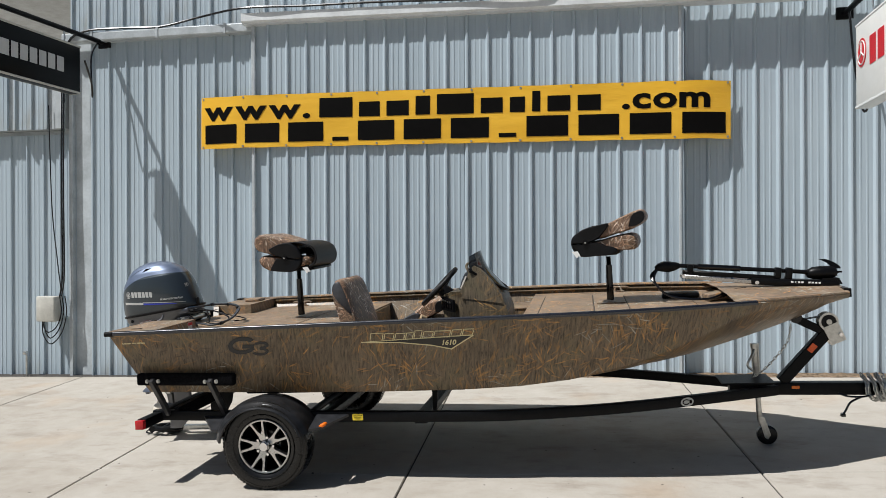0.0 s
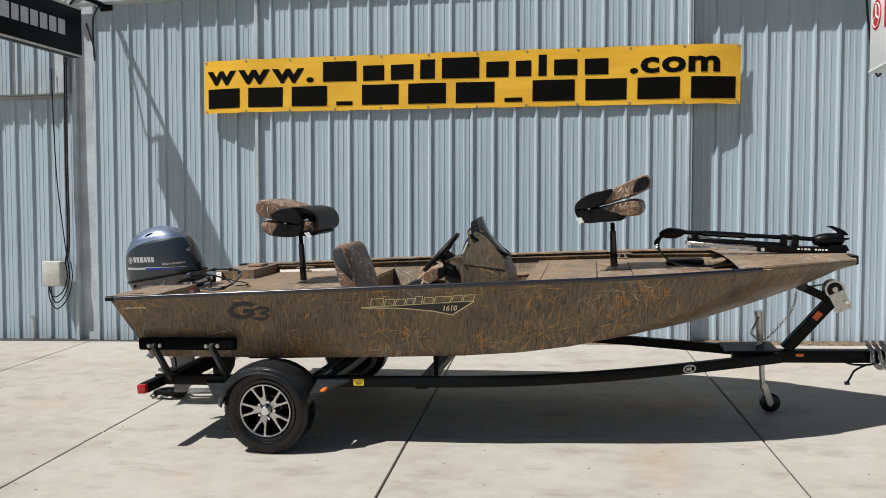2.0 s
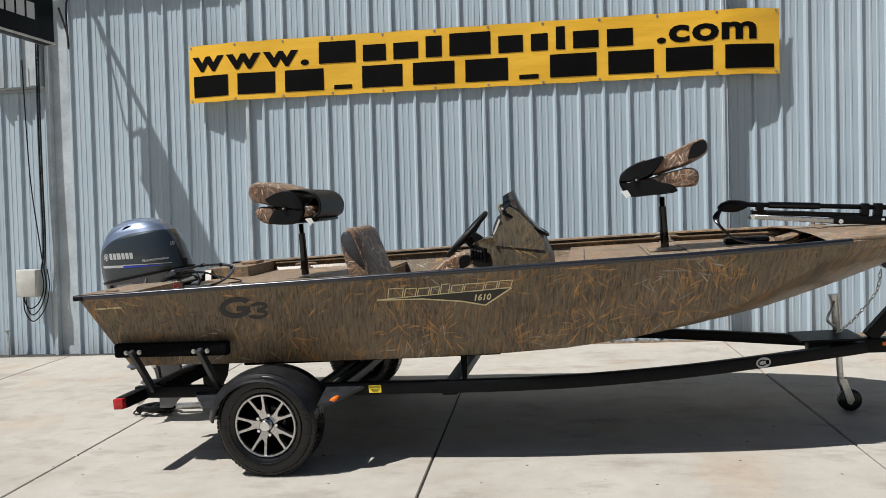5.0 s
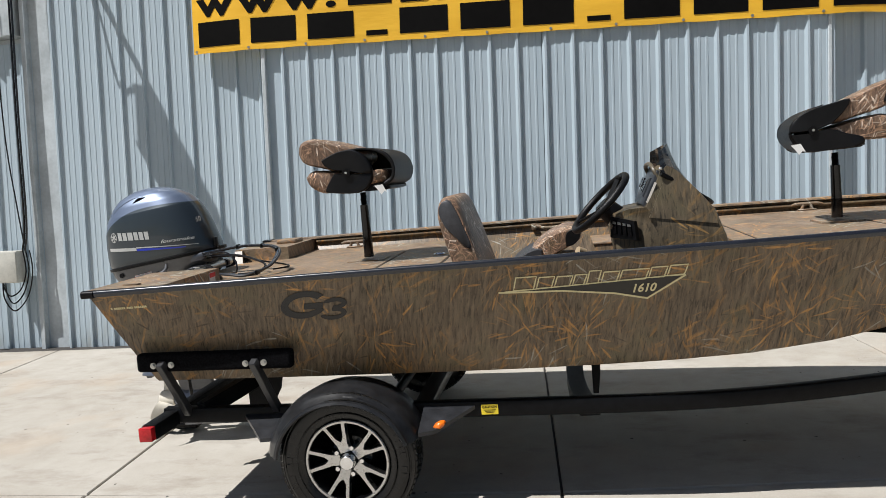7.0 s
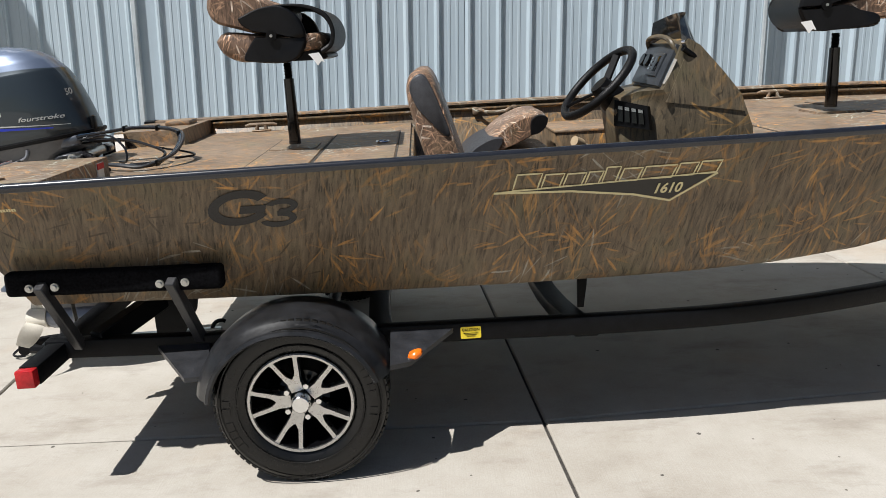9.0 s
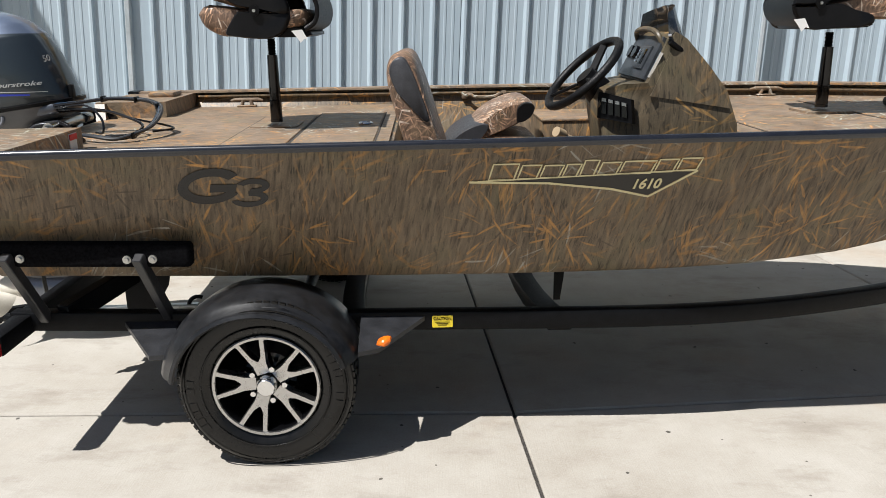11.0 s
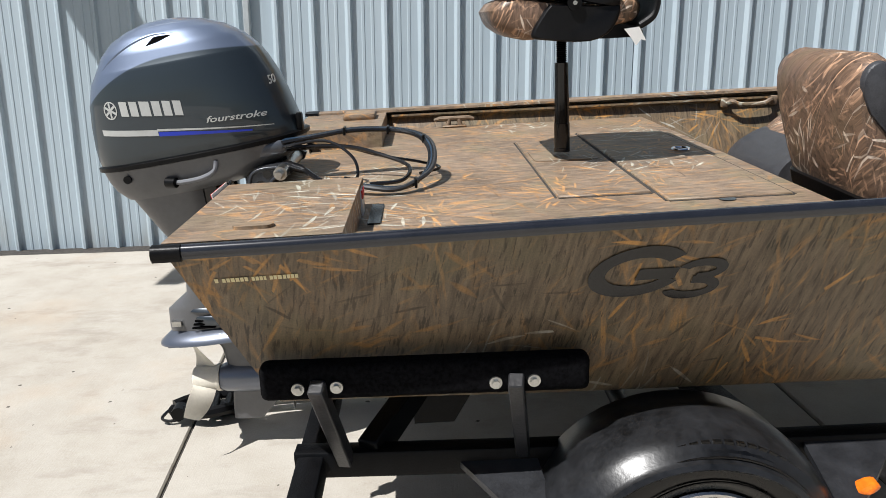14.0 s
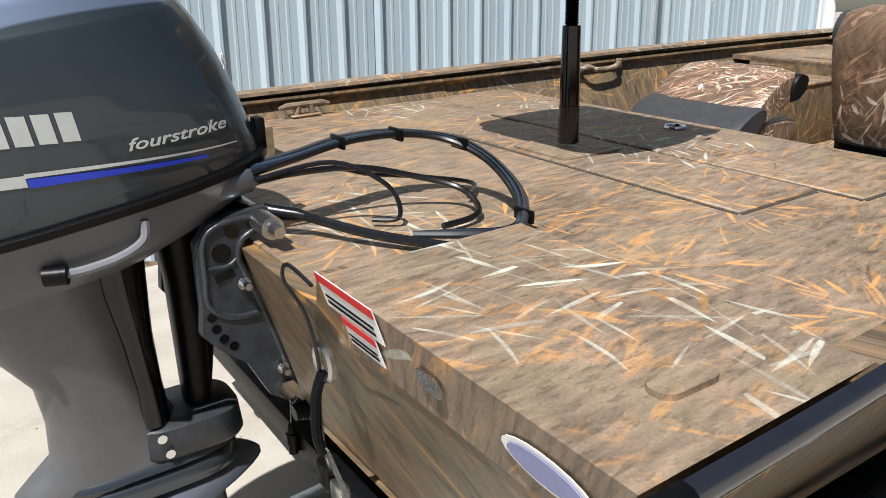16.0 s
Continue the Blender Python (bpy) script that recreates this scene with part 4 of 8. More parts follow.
def trailer():
    root = thing("boat_trailer", BOAT, "black steel single-axle boat trailer standing on concrete", "trailer")
    path = [(-2.20, 0.78), (-1.4, 0.80), (-0.6, 0.80), (-0.15, 0.795), (0.2, 0.765), (0.55, 0.69), (0.95, 0.56), (1.37, 0.37), (1.75, 0.18), (1.97, 0.065)]
    for side in (-1, 1):
        bm = bmesh.new()
        pts = smooth_path([(x, side * y, 0.479 - 0.0155 * (x + 0.75)) for x, y in path], 5)
        rings = []
        for i, p in enumerate(pts):
            d = (pts[min(i + 1, len(pts) - 1)] - pts[max(i - 1, 0)]).normalized()
            s = Vector((-d.y, d.x, 0))
            rings.append([p + s * a + Vector((0, 0, b)) for a, b in rounded(0.052, 0.067, 0.007, 2)])
        loft(bm, rings)
        part("side_rail", bm, BLACK_STEEL, root)
        # carpeted bunk under the hull
        bm = bmesh.new()
        box(bm, (-0.86, side * 0.50, 0.602), (1.56, 0.085, 0.045), bevel=0.012)
        part("bunk", bm, CARPET, root, "carpeted bunk board under the hull")
        for x in (-1.84, -0.30):
            bm = bmesh.new()
            wide = 0.09 if x < -1 else 0.02
            prism(bm, [(x - wide, 0.60), (x + wide, 0.60), (x + wide * 0.8, 0.52), (x + wide * 0.2, 0.43), (x - wide, 0.43)], side * 0.50 - 0.005, side * 0.50 + 0.005)
            part("bunk_bracket", bm, BLACK_STEEL, root)
        # side guide with posts and bolts
        guide = new("side_guide")
        guide.parent = root
        guide.matrix_local = Matrix.Diagonal((1, -side, 1, 1))
        guide["label"] = "carpet-covered side guide board on two steel posts"
        bm = bmesh.new()
        box(bm, (-1.885, -0.905, 0.764), (0.69, 0.052, 0.080), pose(0, 0, 0, 0, 1.2, 0), 0.016, 3)
        part("guide_board", bm, CARPET, guide, "black carpeted board")
        for x, zb in ((-2.109, 0.760), (-1.699, 0.750)):
            bm = bmesh.new()
            beam(bm, (x, -0.950, zb + 0.012), (x + 0.028, -0.805, 0.51), 0.032, 0.036, 0.003)
            part("post", bm, POST_STEEL, guide, "grey steel guide post")
            for dx in (-0.040, 0.040):
                bm = bmesh.new()
                rod(bm, (x + dx, -0.930, zb), (x + dx, -0.936, zb), 0.0135, n=16)
                rod(bm, (x + dx, -0.935, zb), (x + dx, -0.944, zb), 0.0085, n=6)
                part("bolt", bm, ZINC, guide, "zinc bolt and washer")
        # tail lamp
        bm = bmesh.new()
        box(bm, (-2.163, side * 1.022, 0.494), (0.058, 0.036, 0.058), bevel=0.004)
        part("tail_lamp", bm, RED_LENS, root, "red tail lamp lens")
        bm = bmesh.new()
        tube(bm, [(-0.93, side * 0.940, 0.452), (-0.93, side * 0.968, 0.452), (-0.93, side * 0.974, 0.452)], [0.026, 0.024, 0.012], 12)
        for v in bm.verts:
            dx, dz = v.co.x + 0.93, v.co.z - 0.452
            v.co.x, v.co.z = -0.945 + dx * 1.0, 0.462 + dz * 0.52 + dx * 0.30
        part("side_marker", bm, AMBER_LENS, root, "amber side marker lamp")
        fender(root, side)
        wheel(root, -1.318, side * 0.945, 0.347, side, -16 if side < 0 else 40)
    bm = bmesh.new()
    box(bm, (-2.163, 0, 0.494), (0.062, 2.01, 0.064), bevel=0.005)
    part("rear_crossmember", bm, BLACK_STEEL, root)
    for x, w in ((-1.05, 0.8), (-0.345, 0.79)):
        bm = bmesh.new()
        loft(bm, [[Vector((x + a - 0.05 * (1 - (y / w) ** 2), y, 0.45 + b - 0.06 * (1 - (y / w) ** 2))) for a, b in rounded(0.085, 0.055, 0.006, 2)] for y in (-w, -w * 0.75, -w * 0.5, -w * 0.25, 0, w * 0.25, w * 0.5, w * 0.75, w)])
        part("crossmember", bm, BLACK_STEEL, root)
    bm = bmesh.new()
    rod(bm, (-1.318, -0.87, 0.347), (-1.318, 0.87, 0.347), 0.026)
    for s in (-1, 1):
        box(bm, (-1.318, s * 0.78, 0.39), (0.5, 0.045, 0.012), bevel=0.003, seg=1)
        box(bm, (-1.318, s * 0.78, 0.375), (0.34, 0.045, 0.012), bevel=0.003, seg=1)
    part("axle", bm, BLACK_STEEL, root, "axle tube with leaf springs")
    for s in (-1, 1):
        bm = bmesh.new()
        beam(bm, (-1.86, s * 0.42, 0.585), (-2.03, s * 0.79, 0.515), 0.05, 0.075)
        part("rear_brace", bm, BLACK_STEEL, root)
    # tongue, coupler
    bm = bmesh.new()
    box(bm, (2.25, 0, 0.432), (1.15, 0.085, 0.082), pose(0, 0, 0, 0, 1.0, 0), 0.006)
    part("tongue", bm, BLACK_STEEL, root)
    bm = bmesh.new()
    loft(bm, [[Vector((x, a * s, 0.462 + b * t)) for a, b in rounded(0.10, 0.09, 0.02, 3)] for x, s, t in ((2.80, 1.0, 1.0), (2.95, 1.05, 0.95), (3.05, 0.9, 0.85), (3.12, 0.55, 0.5))])
    part("coupler", bm, BLACK_STEEL, root)
    bm = bmesh.new()
    tube(bm, smooth_path([(2.86, 0, 0.50), (2.88, 0, 0.56), (2.98, 0, 0.57), (3.06, 0, 0.52)], 5), 0.012)
    part("coupler_latch", bm, BLACK_STEEL, root)
    bm = bmesh.new()
    box(bm, (1.78, 0, 0.50), (0.34, 0.30, 0.010))
    part("tongue_plate", bm, BLACK_STEEL, root)
    # winch post, winch and bow roller
    bm = bmesh.new()
    beam(bm, (2.02, 0, 0.48), (2.33, 0, 0.82), 0.065, 0.075, 0.005)
    part("winch_post", bm, BLACK_STEEL, root)
    bm = bmesh.new()
    beam(bm, (2.10, 0, 0.925), (2.40, 0, 0.765), 0.06, 0.055, 0.005)
    part("winch_arm", bm, BLACK_STEEL, root)
    bm = bmesh.new()
    rod(bm, (2.115, -0.075, 0.925), (2.115, 0.075, 0.925), 0.038)
    part("bow_roller", bm, RUBBER, root, "black rubber bow roller")
    bm = bmesh.new()
    prism(bm, [(2.29, 0.845), (2.345, 0.725), (2.435, 0.765), (2.385, 0.885)], -0.045, 0.045)
    winch = part("winch", bm, ZINC, root, "zinc plated winch frame")
    bm = bmesh.new()
    for y in (-0.04, 0.03):
        rod(bm, (2.33, y, 0.885), (2.33, y + 0.008, 0.885), 0.062, n=28)
    rod(bm, (2.33, -0.03, 0.885), (2.33, 0.03, 0.885), 0.045, n=24)
    part("drum", bm, ZINC, winch, "winch drum flanges")
    bm = bmesh.new()
    rod(bm, (2.33, -0.0405, 0.885), (2.33, -0.0415, 0.885), 0.048, n=28)
    part("strap_roll", bm, BLACK_VINYL, winch, "rolled black strap")
    bm = bmesh.new()
    rod(bm, (2.33, -0.041, 0.885), (2.33, -0.050, 0.885), 0.018, n=16)
    part("drum_hub", bm, ZINC, winch)
    bm = bmesh.new()
    rod(bm, (2.40, -0.05, 0.80), (2.40, -0.056, 0.80), 0.014, n=8)
    part("winch_bolt", bm, CHROME, winch)
    bm = bmesh.new()
    beam(bm, (2.28, 0, 0.918), (2.12, 0, 0.895), 0.045, 0.004, 0)
    part("winch_strap", bm, BLACK_VINYL, winch, "black webbing strap")
    bm = bmesh.new()
    prism(bm, [(2.185, 0.70), (2.225, 0.745), (2.255, 0.72), (2.215, 0.675)], -0.036, -0.033)
    part("warning_sticker", bm, plain("orange sticker", (0.70, 0.10, 0.015), 0.4), root, "orange sticker on the winch post")
    # jack
    bm = bmesh.new()
    rod(bm, (1.888, 0.16, 0.70), (1.895, 0.16, 0.44), 0.027)
    rod(bm, (1.887, 0.16, 0.72), (1.888, 0.16, 0.695), 0.031)
    jack = part("jack_tube", bm, ZINC, root, "zinc plated tongue jack tube")
    bm = bmesh.new()
    rod(bm, (1.895, 0.16, 0.46), (1.901, 0.16, 0.17), 0.019)
    part("jack_leg", bm, ZINC, jack)
    zf = floor_z(1.945)
    for y in (0.120, 0.195):
        bm = bmesh.new()
        prism(bm, [(1.885, 0.205), (1.925, 0.205), (1.965, zf + 0.075), (1.945, zf + 0.045), (1.925, zf + 0.055)], y, y + 0.005)
        part("jack_fork", bm, ZINC, jack)
    bm = bmesh.new()
    loft(bm, [[Vector((1.945 + r * math.cos(a), y, zf + 0.070 + r * math.sin(a))) for y, r in ((0.136, 0.02), (0.136, 0.055), (0.144, 0.068), (0.176, 0.068), (0.184, 0.055), (0.184, 0.02))] for a in (2 * math.pi * i / 28 for i in range(29))], closed=False)
    part("jack_wheel", bm, RUBBER, jack, "small black jack wheel")
    bm = bmesh.new()
    tube(bm, smooth_path([(1.88, 0.14, 0.68), (1.85, 0.09, 0.64), (1.82, 0.08, 0.58), (1.86, 0.09, 0.54)], 5), 0.008)
    part("jack_handle", bm, ZINC, jack)

    # chains: links along a hanging line
    def chain(pts, name, mat, size=0.011):
        line = smooth_path(pts, 5)
        bm = bmesh.new()
        k = 0
        for a, b in zip(line, line[1:]):
            n = max(1, round((b - a).length / (size * 2.3)))
            for i in range(n):
                p = a.lerp(b, (i + 0.5) / n)
                d = (b - a).normalized()
                u, w = axes(d)
                s = u if k % 2 else w
                tube(bm, [p + d * (size * 1.6 * math.cos(t)) + s * (size * 0.85 * math.sin(t)) for t in (2 * math.pi * q / 8 for q in range(8))], size * 0.27, 5, True)
                k += 1
        return part(name, bm, mat, root, "zinc plated chain links", 60)

    chain([(2.09, -0.03, 0.87), (2.06, -0.05, 0.76), (1.98, -0.06, 0.66), (1.90, -0.07, 0.58), (1.83, -0.06, 0.53)], "bow_safety_chain", ZINC, 0.010)
    for k in range(3):
        y = -0.055 - 0.012 * k
        chain([(2.53 + 0.04 * k, y + 0.05, 0.515), (2.545 + 0.04 * k, y - 0.01, 0.47), (2.55 + 0.05 * k, y - 0.012, 0.40), (2.60 + 0.04 * k, y, 0.36), (2.64 + 0.03 * k, y - 0.01, 0.43), (2.62 + 0.03 * k, y + 0.03, 0.515)], "hitch_chain", ZINC, 0.016)
    bm = bmesh.new()
    tube(bm, smooth_path([(2.60, -0.06, 0.40), (2.52, -0.08, 0.385), (2.42, -0.09, 0.39), (2.36, -0.08, 0.41)], 6), 0.007, 6)
    tube(bm, smooth_path([(2.50, -0.085, 0.385), (2.43, -0.09, 0.35), (2.40, -0.09, 0.30), (2.385, -0.09, 0.275)], 6), 0.007, 6)
    box(bm, (2.38, -0.09, 0.265), (0.03, 0.03, 0.02), bevel=0.004)
    part("light_plug", bm, CABLE, root, "black lighting plug lead")
    bm = bmesh.new()
    box(bm, (2.10, -0.046, 0.447), (0.05, 0.006, 0.022), bevel=0.002, seg=1)
    part("tongue_marker", bm, AMBER_LENS, root, "small amber reflector")
    # stickers
    bm = bmesh.new()
    prism(bm, rounded(0.070, 0.042, 0.004, 2), -0.0006, 0.0006, Matrix.Translation((-0.7515, -0.8275, 0.478)) @ Matrix(((1, 0, 0, 0), (0, 0, -1, 0), (0, 1, 0, 0), (0, 0, 0, 1))))
    sticker = part("caution_sticker", bm, STICKER, root, "yellow caution sticker with dark print", 0)
    face = Matrix(((1, 0, 0, 0), (0, 0, -1, 0), (0, 1, 0, 0), (0, 0, 0, 1)))
    lettering("sticker_word", "CAUTION", 0.0135, Matrix.Translation((-0.7515, -0.8292, 0.4845)) @ face, INK, sticker)
    for k in range(3):
        bm = bmesh.new()
        box(bm, (-0.7515, -0.8288, 0.4765 - 0.0055 * k), (0.050 - 0.010 * k, 0.0008, 0.0016))
        part("print_bar", bm, INK, sticker, "", 0)
    # round maker's badge on the bent rail, as plain shapes
    put = Matrix.Translation((1.345, -0.412, 0.446)) @ pose(0, 0, 0, 0, 0, 25.5) @ face
    bm = bmesh.new()
    loft(bm, [[put @ Vector((a, b, d)) for a, b in circle(0.047, 26, 0.029)] for d in (0, 0.002)])
    badge = part("oval_badge", bm, SILVER_DECAL, root, "pale oval decal", 0)
    bm = bmesh.new()
    tube(bm, [put @ Vector((-0.008 + a, b, 0.002)) for a, b in circle(0.024, 18, 0.015)[2:17]], 0.004, 5)
    box(bm, put @ Vector((0.022, 0, 0.003)), (0.02, 0.004, 0.024))
    part("badge_mark", bm, INK, badge)
    return root


trailer()

# ---- the boat ----
HX = (-2.385, -1.5, -0.4, 0.4, 0.9, 1.3, 1.7, 2.0, 2.25, 2.40)
HALF = (1.030, 1.008, 0.985, 0.945, 0.895, 0.81, 0.665, 0.49, 0.345, 0.265)
CHINE = (0.79, 0.80, 0.805, 0.79, 0.745, 0.69, 0.625, 0.47, 0.33, 0.25)
CHINE_Z = (0.668, 0.656, 0.646, 0.668, 0.745, 0.865, 1.035, 1.070, 1.078, 1.078)
KEEL_Z = (0.635, 0.625, 0.615, 0.612, 0.618, 0.668, 0.770, 0.868, 0.968, 1.045)
TOP_Z = (1.102, 1.107, 1.112, 1.112, 1.112, 1.112, 1.110, 1.105, 1.10, 1.098)


def at(table, x):
    """A smooth value between the stations of the hull."""
    if x <= HX[0]:
        return table[0]
    for i in range(len(HX) - 1):
        if x <= HX[i + 1]:
            h = HX[i + 1] - HX[i]
            t = (x - HX[i]) / h

            def slope(k):
                if k in (0, len(HX) - 1):
                    return 0.0 if k == 0 else (table[k] - table[k - 1]) / (HX[k] - HX[k - 1])
                return (table[k + 1] - table[k - 1]) / (HX[k + 1] - HX[k - 1])

            return (2 * t ** 3 - 3 * t * t + 1) * table[i] + (t ** 3 - 2 * t * t + t) * h * slope(i) + (3 * t * t - 2 * t ** 3) * table[i + 1] + (t ** 3 - t * t) * h * slope(i + 1)
    return table[-1]


def rake(x, z):
    """The stern leans aft towards the gunwale."""
    w = max(0.0, min(1.0, (-1.5 - x) / 0.885))
    return x + w * 0.30 * (1.112 - z)


def side_y(x, z):
    """The near side of the hull at x and z."""
    hw, hc, zt, zc = at(HALF, x), at(CHINE, x), at(TOP_Z, x), at(CHINE_Z, x)
    t = (zt - z) / (zt - zc)
    return -(hw + (hc - hw) * t + 0.004 * math.sin(math.pi * max(0, min(1, t))))


class OnHull:
    """Puts flat shapes (x, z, lift) on the near side of the hull."""

    def __matmul__(self, p):
        return Vector((p.x, side_y(p.x, p.y) - 0.0012 - p.z, p.y))


STATIONS = [-2.352, -2.2, -2.0, -1.75, -1.5, -1.2, -0.9, -0.6, -0.3, 0.0, 0.3, 0.6, 0.8, 1.0, 1.2, 1.4, 1.55, 1.7, 1.85, 2.0, 2.12, 2.25, 2.33, 2.40]


def deck_plate(bm, x0, x1, z, inset, thick=0.02, zx=0.0):
    xs = [x0] + [s for s in STATIONS if x0 < s < x1] + [x1]
    top = [(x, -(at(HALF, x) - inset)) for x in xs] + [(x, at(HALF, x) - inset) for x in xs[::-1]]
    loft(bm, [[Vector((x, y, z + zx * (x - x0) - d)) for x, y in top] for d in (thick, 0.0)])


def boat():
    root = thing("fishing_boat", BOAT, "camouflage-wrapped aluminium fishing boat resting on its trailer", "boat")
    # outer skin
    bm = bmesh.new()
    rings = []
    for x in STATIONS:
        hw, hc, zt, zc, zk = (at(t, x) for t in (HALF, CHINE, TOP_Z, CHINE_Z, KEEL_Z))
        half = [(hw, zt)]
        for t in (0.1, 0.2, 0.3, 0.4, 0.5, 0.6, 0.7, 0.8, 0.9):
            z = zt + (zc - zt) * t
            half.append((-side_y(x, z), z))
        half += [(hc, zc), (hc - 0.012, zc - 0.012), (hc * 0.75, zk + 0.62 * (zc - zk) - 0.008), (hc * 0.5, zk + 0.35 * (zc - zk)), (hc * 0.25, zk + 0.12 * (zc - zk)), (0.0, zk)]
        pts = [(-y, z) for y, z in half] + [(y, z) for y, z in half[-2::-1]]
        rings.append([Vector((rake(x, z), y, z)) for y, z in pts])
    rows = loft(bm, rings, closed=False, caps=False)
    bm.faces.new(rows[-1])
    part("hull", bm, CAMO_SIDE, root, "brown marsh-grass camouflage hull skin", 30)
    # transom with the motor cut-out between the boxes
    bm = bmesh.new()

    def stern(y, z, d=0.0):
        return Vector((-2.352 + 0.30 * (1.112 - z) + d, y, z))

    out = [(-0.99, 1.105), (-0.785, 0.672), (0.0, 0.64), (0.785, 0.672), (0.99, 1.105), (0.46, 1.105), (0.40, 1.03), (-0.40, 1.03), (-0.46, 1.105)]
    loft(bm, [[stern(y, z, d) for y, z in out] for d in (0.004, 0.05)])
    part("transom", bm, CAMO_SIDE, root, "raked camouflage transom", 20)
    # gunwale extrusions
    for s in (-1, 1):
        bm = bmesh.new()
        prof = [(0.006, -0.020), (0.010, -0.014), (0.0115, -0.006), (0.009, 0.002), (0.004, 0.006), (-0.004, 0.007), (-0.007, 0.003), (-0.004, 0.000), (-0.004, -0.020)] if s < 0 else [(0.012, -0.024), (0.016, -0.008), (0.013, 0.010), (0.004, 0.018), (-0.030, 0.019), (-0.062, 0.016), (-0.064, 0.006), (-0.004, 0.004), (-0.004, -0.024)]
        xs = [x for x in STATIONS if x < 1.72] + [1.76]
        xs[0] = -2.316
        loft(bm, [[Vector((x, s * (at(HALF, x) + a), at(TOP_Z, x) + b)) for a, b in prof] for x in xs])
        part("gunwale_rail", bm, [RAIL_BLACK if s < 0 else CAMO_DECK], root, "black extruded gunwale rail" if s < 0 else "camouflage gunwale rail", 35)
        bm = bmesh.new()
        loft(bm, [[Vector((x, s * (at(HALF, max(x, -2.3)) + a * 1.15 + (0.003 if a > 0 else 0)), 1.102 + b * 1.15)) for a, b in prof] for x in (-2.366, -2.360, -2.318, -2.312)])
        cap = part("rail_cap", bm, BLACK_PLASTIC, root, "black plastic corner cap on the gunwale")
        for dx in (-2.352, -2.328):
            bm = bmesh.new()
            rod(bm, (dx, s * 1.036, 1.092), (dx, s * 1.0445, 1.092), 0.0032, n=8)
            part("cap_screw", bm, BLACK_STEEL, cap)
        # inner side below the rail
        bm = bmesh.new()
        xs = [-2.0] + [x for x in STATIONS if -2.0 < x < 1.8]

        def low(x):
            return 1.02 if x < -0.94 or x > 0.34 else 0.77

        loft(bm, [[Vector((x, s * (at(HALF, x) - a), z)) for a, z in ((0.014, 1.098), (0.060, 1.098), (0.062, 1.09), (0.035, 1.078), (at(HALF, x) + side_y(x, low(x)) + 0.040, low(x)), (at(HALF, x) + side_y(x, low(x)) + 0.020, low(x)))] for x in xs])
        part("inner_side", bm, CAMO_SIDE, root, "camouflage inner side panel", 20)
    # aft corner boxes beside the motor
    for s in (-1, 1):
        bm = bmesh.new()
        top = [(-2.352, 1.020), (-2.02, 1.014), (-2.02, 0.478), (-2.346, 0.485)]
        zt = 1.110
        loft(bm, [[Vector((-2.353 + 0.30 * (1.112 - z) if x < -2.2 else x, s * (y - (0.08 * (zt - z) / 0.11 if y > 0.7 else 0.0)), z)) for x, y in top] for z in (1.0, 1.06, zt - 0.004, zt)])
        boxp = part("corner_box", bm, CAMO_DECK, root, "camouflage corner deck beside the motor", 20)
        bm = bmesh.new()
        if s < 0:
            o = [(x + -2.200, y - 0.932) for x, y in rounded(0.080, 0.036, 0.017, 5)]
            loft(bm, [[Vector((x, y, z)) for x, y in o] for z in (zt, zt + 0.007)])
            part("latch", bm, CAMO_DECK, boxp, "low oval deck fitting")
        else:
            box(bm, (-2.12, 0.80, zt + 0.011), (0.13, 0.15, 0.026), bevel=0.010)
            part("cover_cap", bm, CAMO_DECK, boxp, "low camouflage cap")
            bm = bmesh.new()
            rod(bm, (-2.32, 0.44, 1.0), (-2.32, 0.46, 1.0), 0.085, n=24)
            part("hull_light_hole", bm, GLOSS_BLACK, boxp)
    bm = bmesh.new()
    box(bm, (-2.0195, -0.56, 1.064), (0.006, 0.055, 0.072))
    stick = part("box_sticker", bm, WHITE_STICKER, root, "small white and red warning sticker", 0)
    bm = bmesh.new()
    box(bm, (-2.0155, -0.56, 1.088), (0.003, 0.055, 0.02))
    part("sticker_head", bm, RED_STICKER, stick, "", 0)
    # warning labels on the transom face
    for k, (w, h, dy, dz) in enumerate(((0.146, 0.05, 0.0, 0.0), (0.085, 0.042, -0.005, -0.048))):
        bm = bmesh.new()
        m = [stern(-0.558 + dy + a * w / 2, 1.092 + dz + b * h / 2, -0.004) for a, b in ((-1, -1), (1, -1), (1, 1), (-1, 1))]
        loft(bm, [m, [p + Vector((-0.0015, 0, 0)) for p in m]])
        lab = part("transom_label", bm, WHITE_STICKER, root, "white warning label with red heading", 0)
        bm = bmesh.new()
        m = [stern(-0.558 + dy + a * w / 2, 1.092 + dz + b, -0.0062) for a, b in ((-1, h * 0.24), (1, h * 0.24), (1, h * 0.5), (-1, h * 0.5))]
        loft(bm, [m, [p + Vector((-0.0010, 0, 0)) for p in m]])
        part("label_heading", bm, RED_STICKER, lab, "", 0)
        for q in range(2):
            bm = bmesh.new()
            b0 = -h * 0.12 - q * h * 0.2
            m = [stern(-0.558 + dy + a * w * 0.42, 1.092 + dz + b, -0.0062) for a, b in ((-1, b0), (1, b0), (1, b0 + h * 0.06), (-1, b0 + h * 0.06))]
            loft(bm, [m, [p + Vector((-0.0010, 0, 0)) for p in m]])
            part("print_bar", bm, INK, lab, "", 0)
    bm = bmesh.new()
    m = [stern(-0.905 + a, 1.056 + b, -0.004) for a, b in circle(0.062, 20, 0.024)]
    loft(bm, [m, [p + Vector((-0.0015, 0, 0)) for p in m]])
    oval = part("oval_label", bm, WHITE_STICKER, root, "white oval label with a red foot", 0)
    bm = bmesh.new()
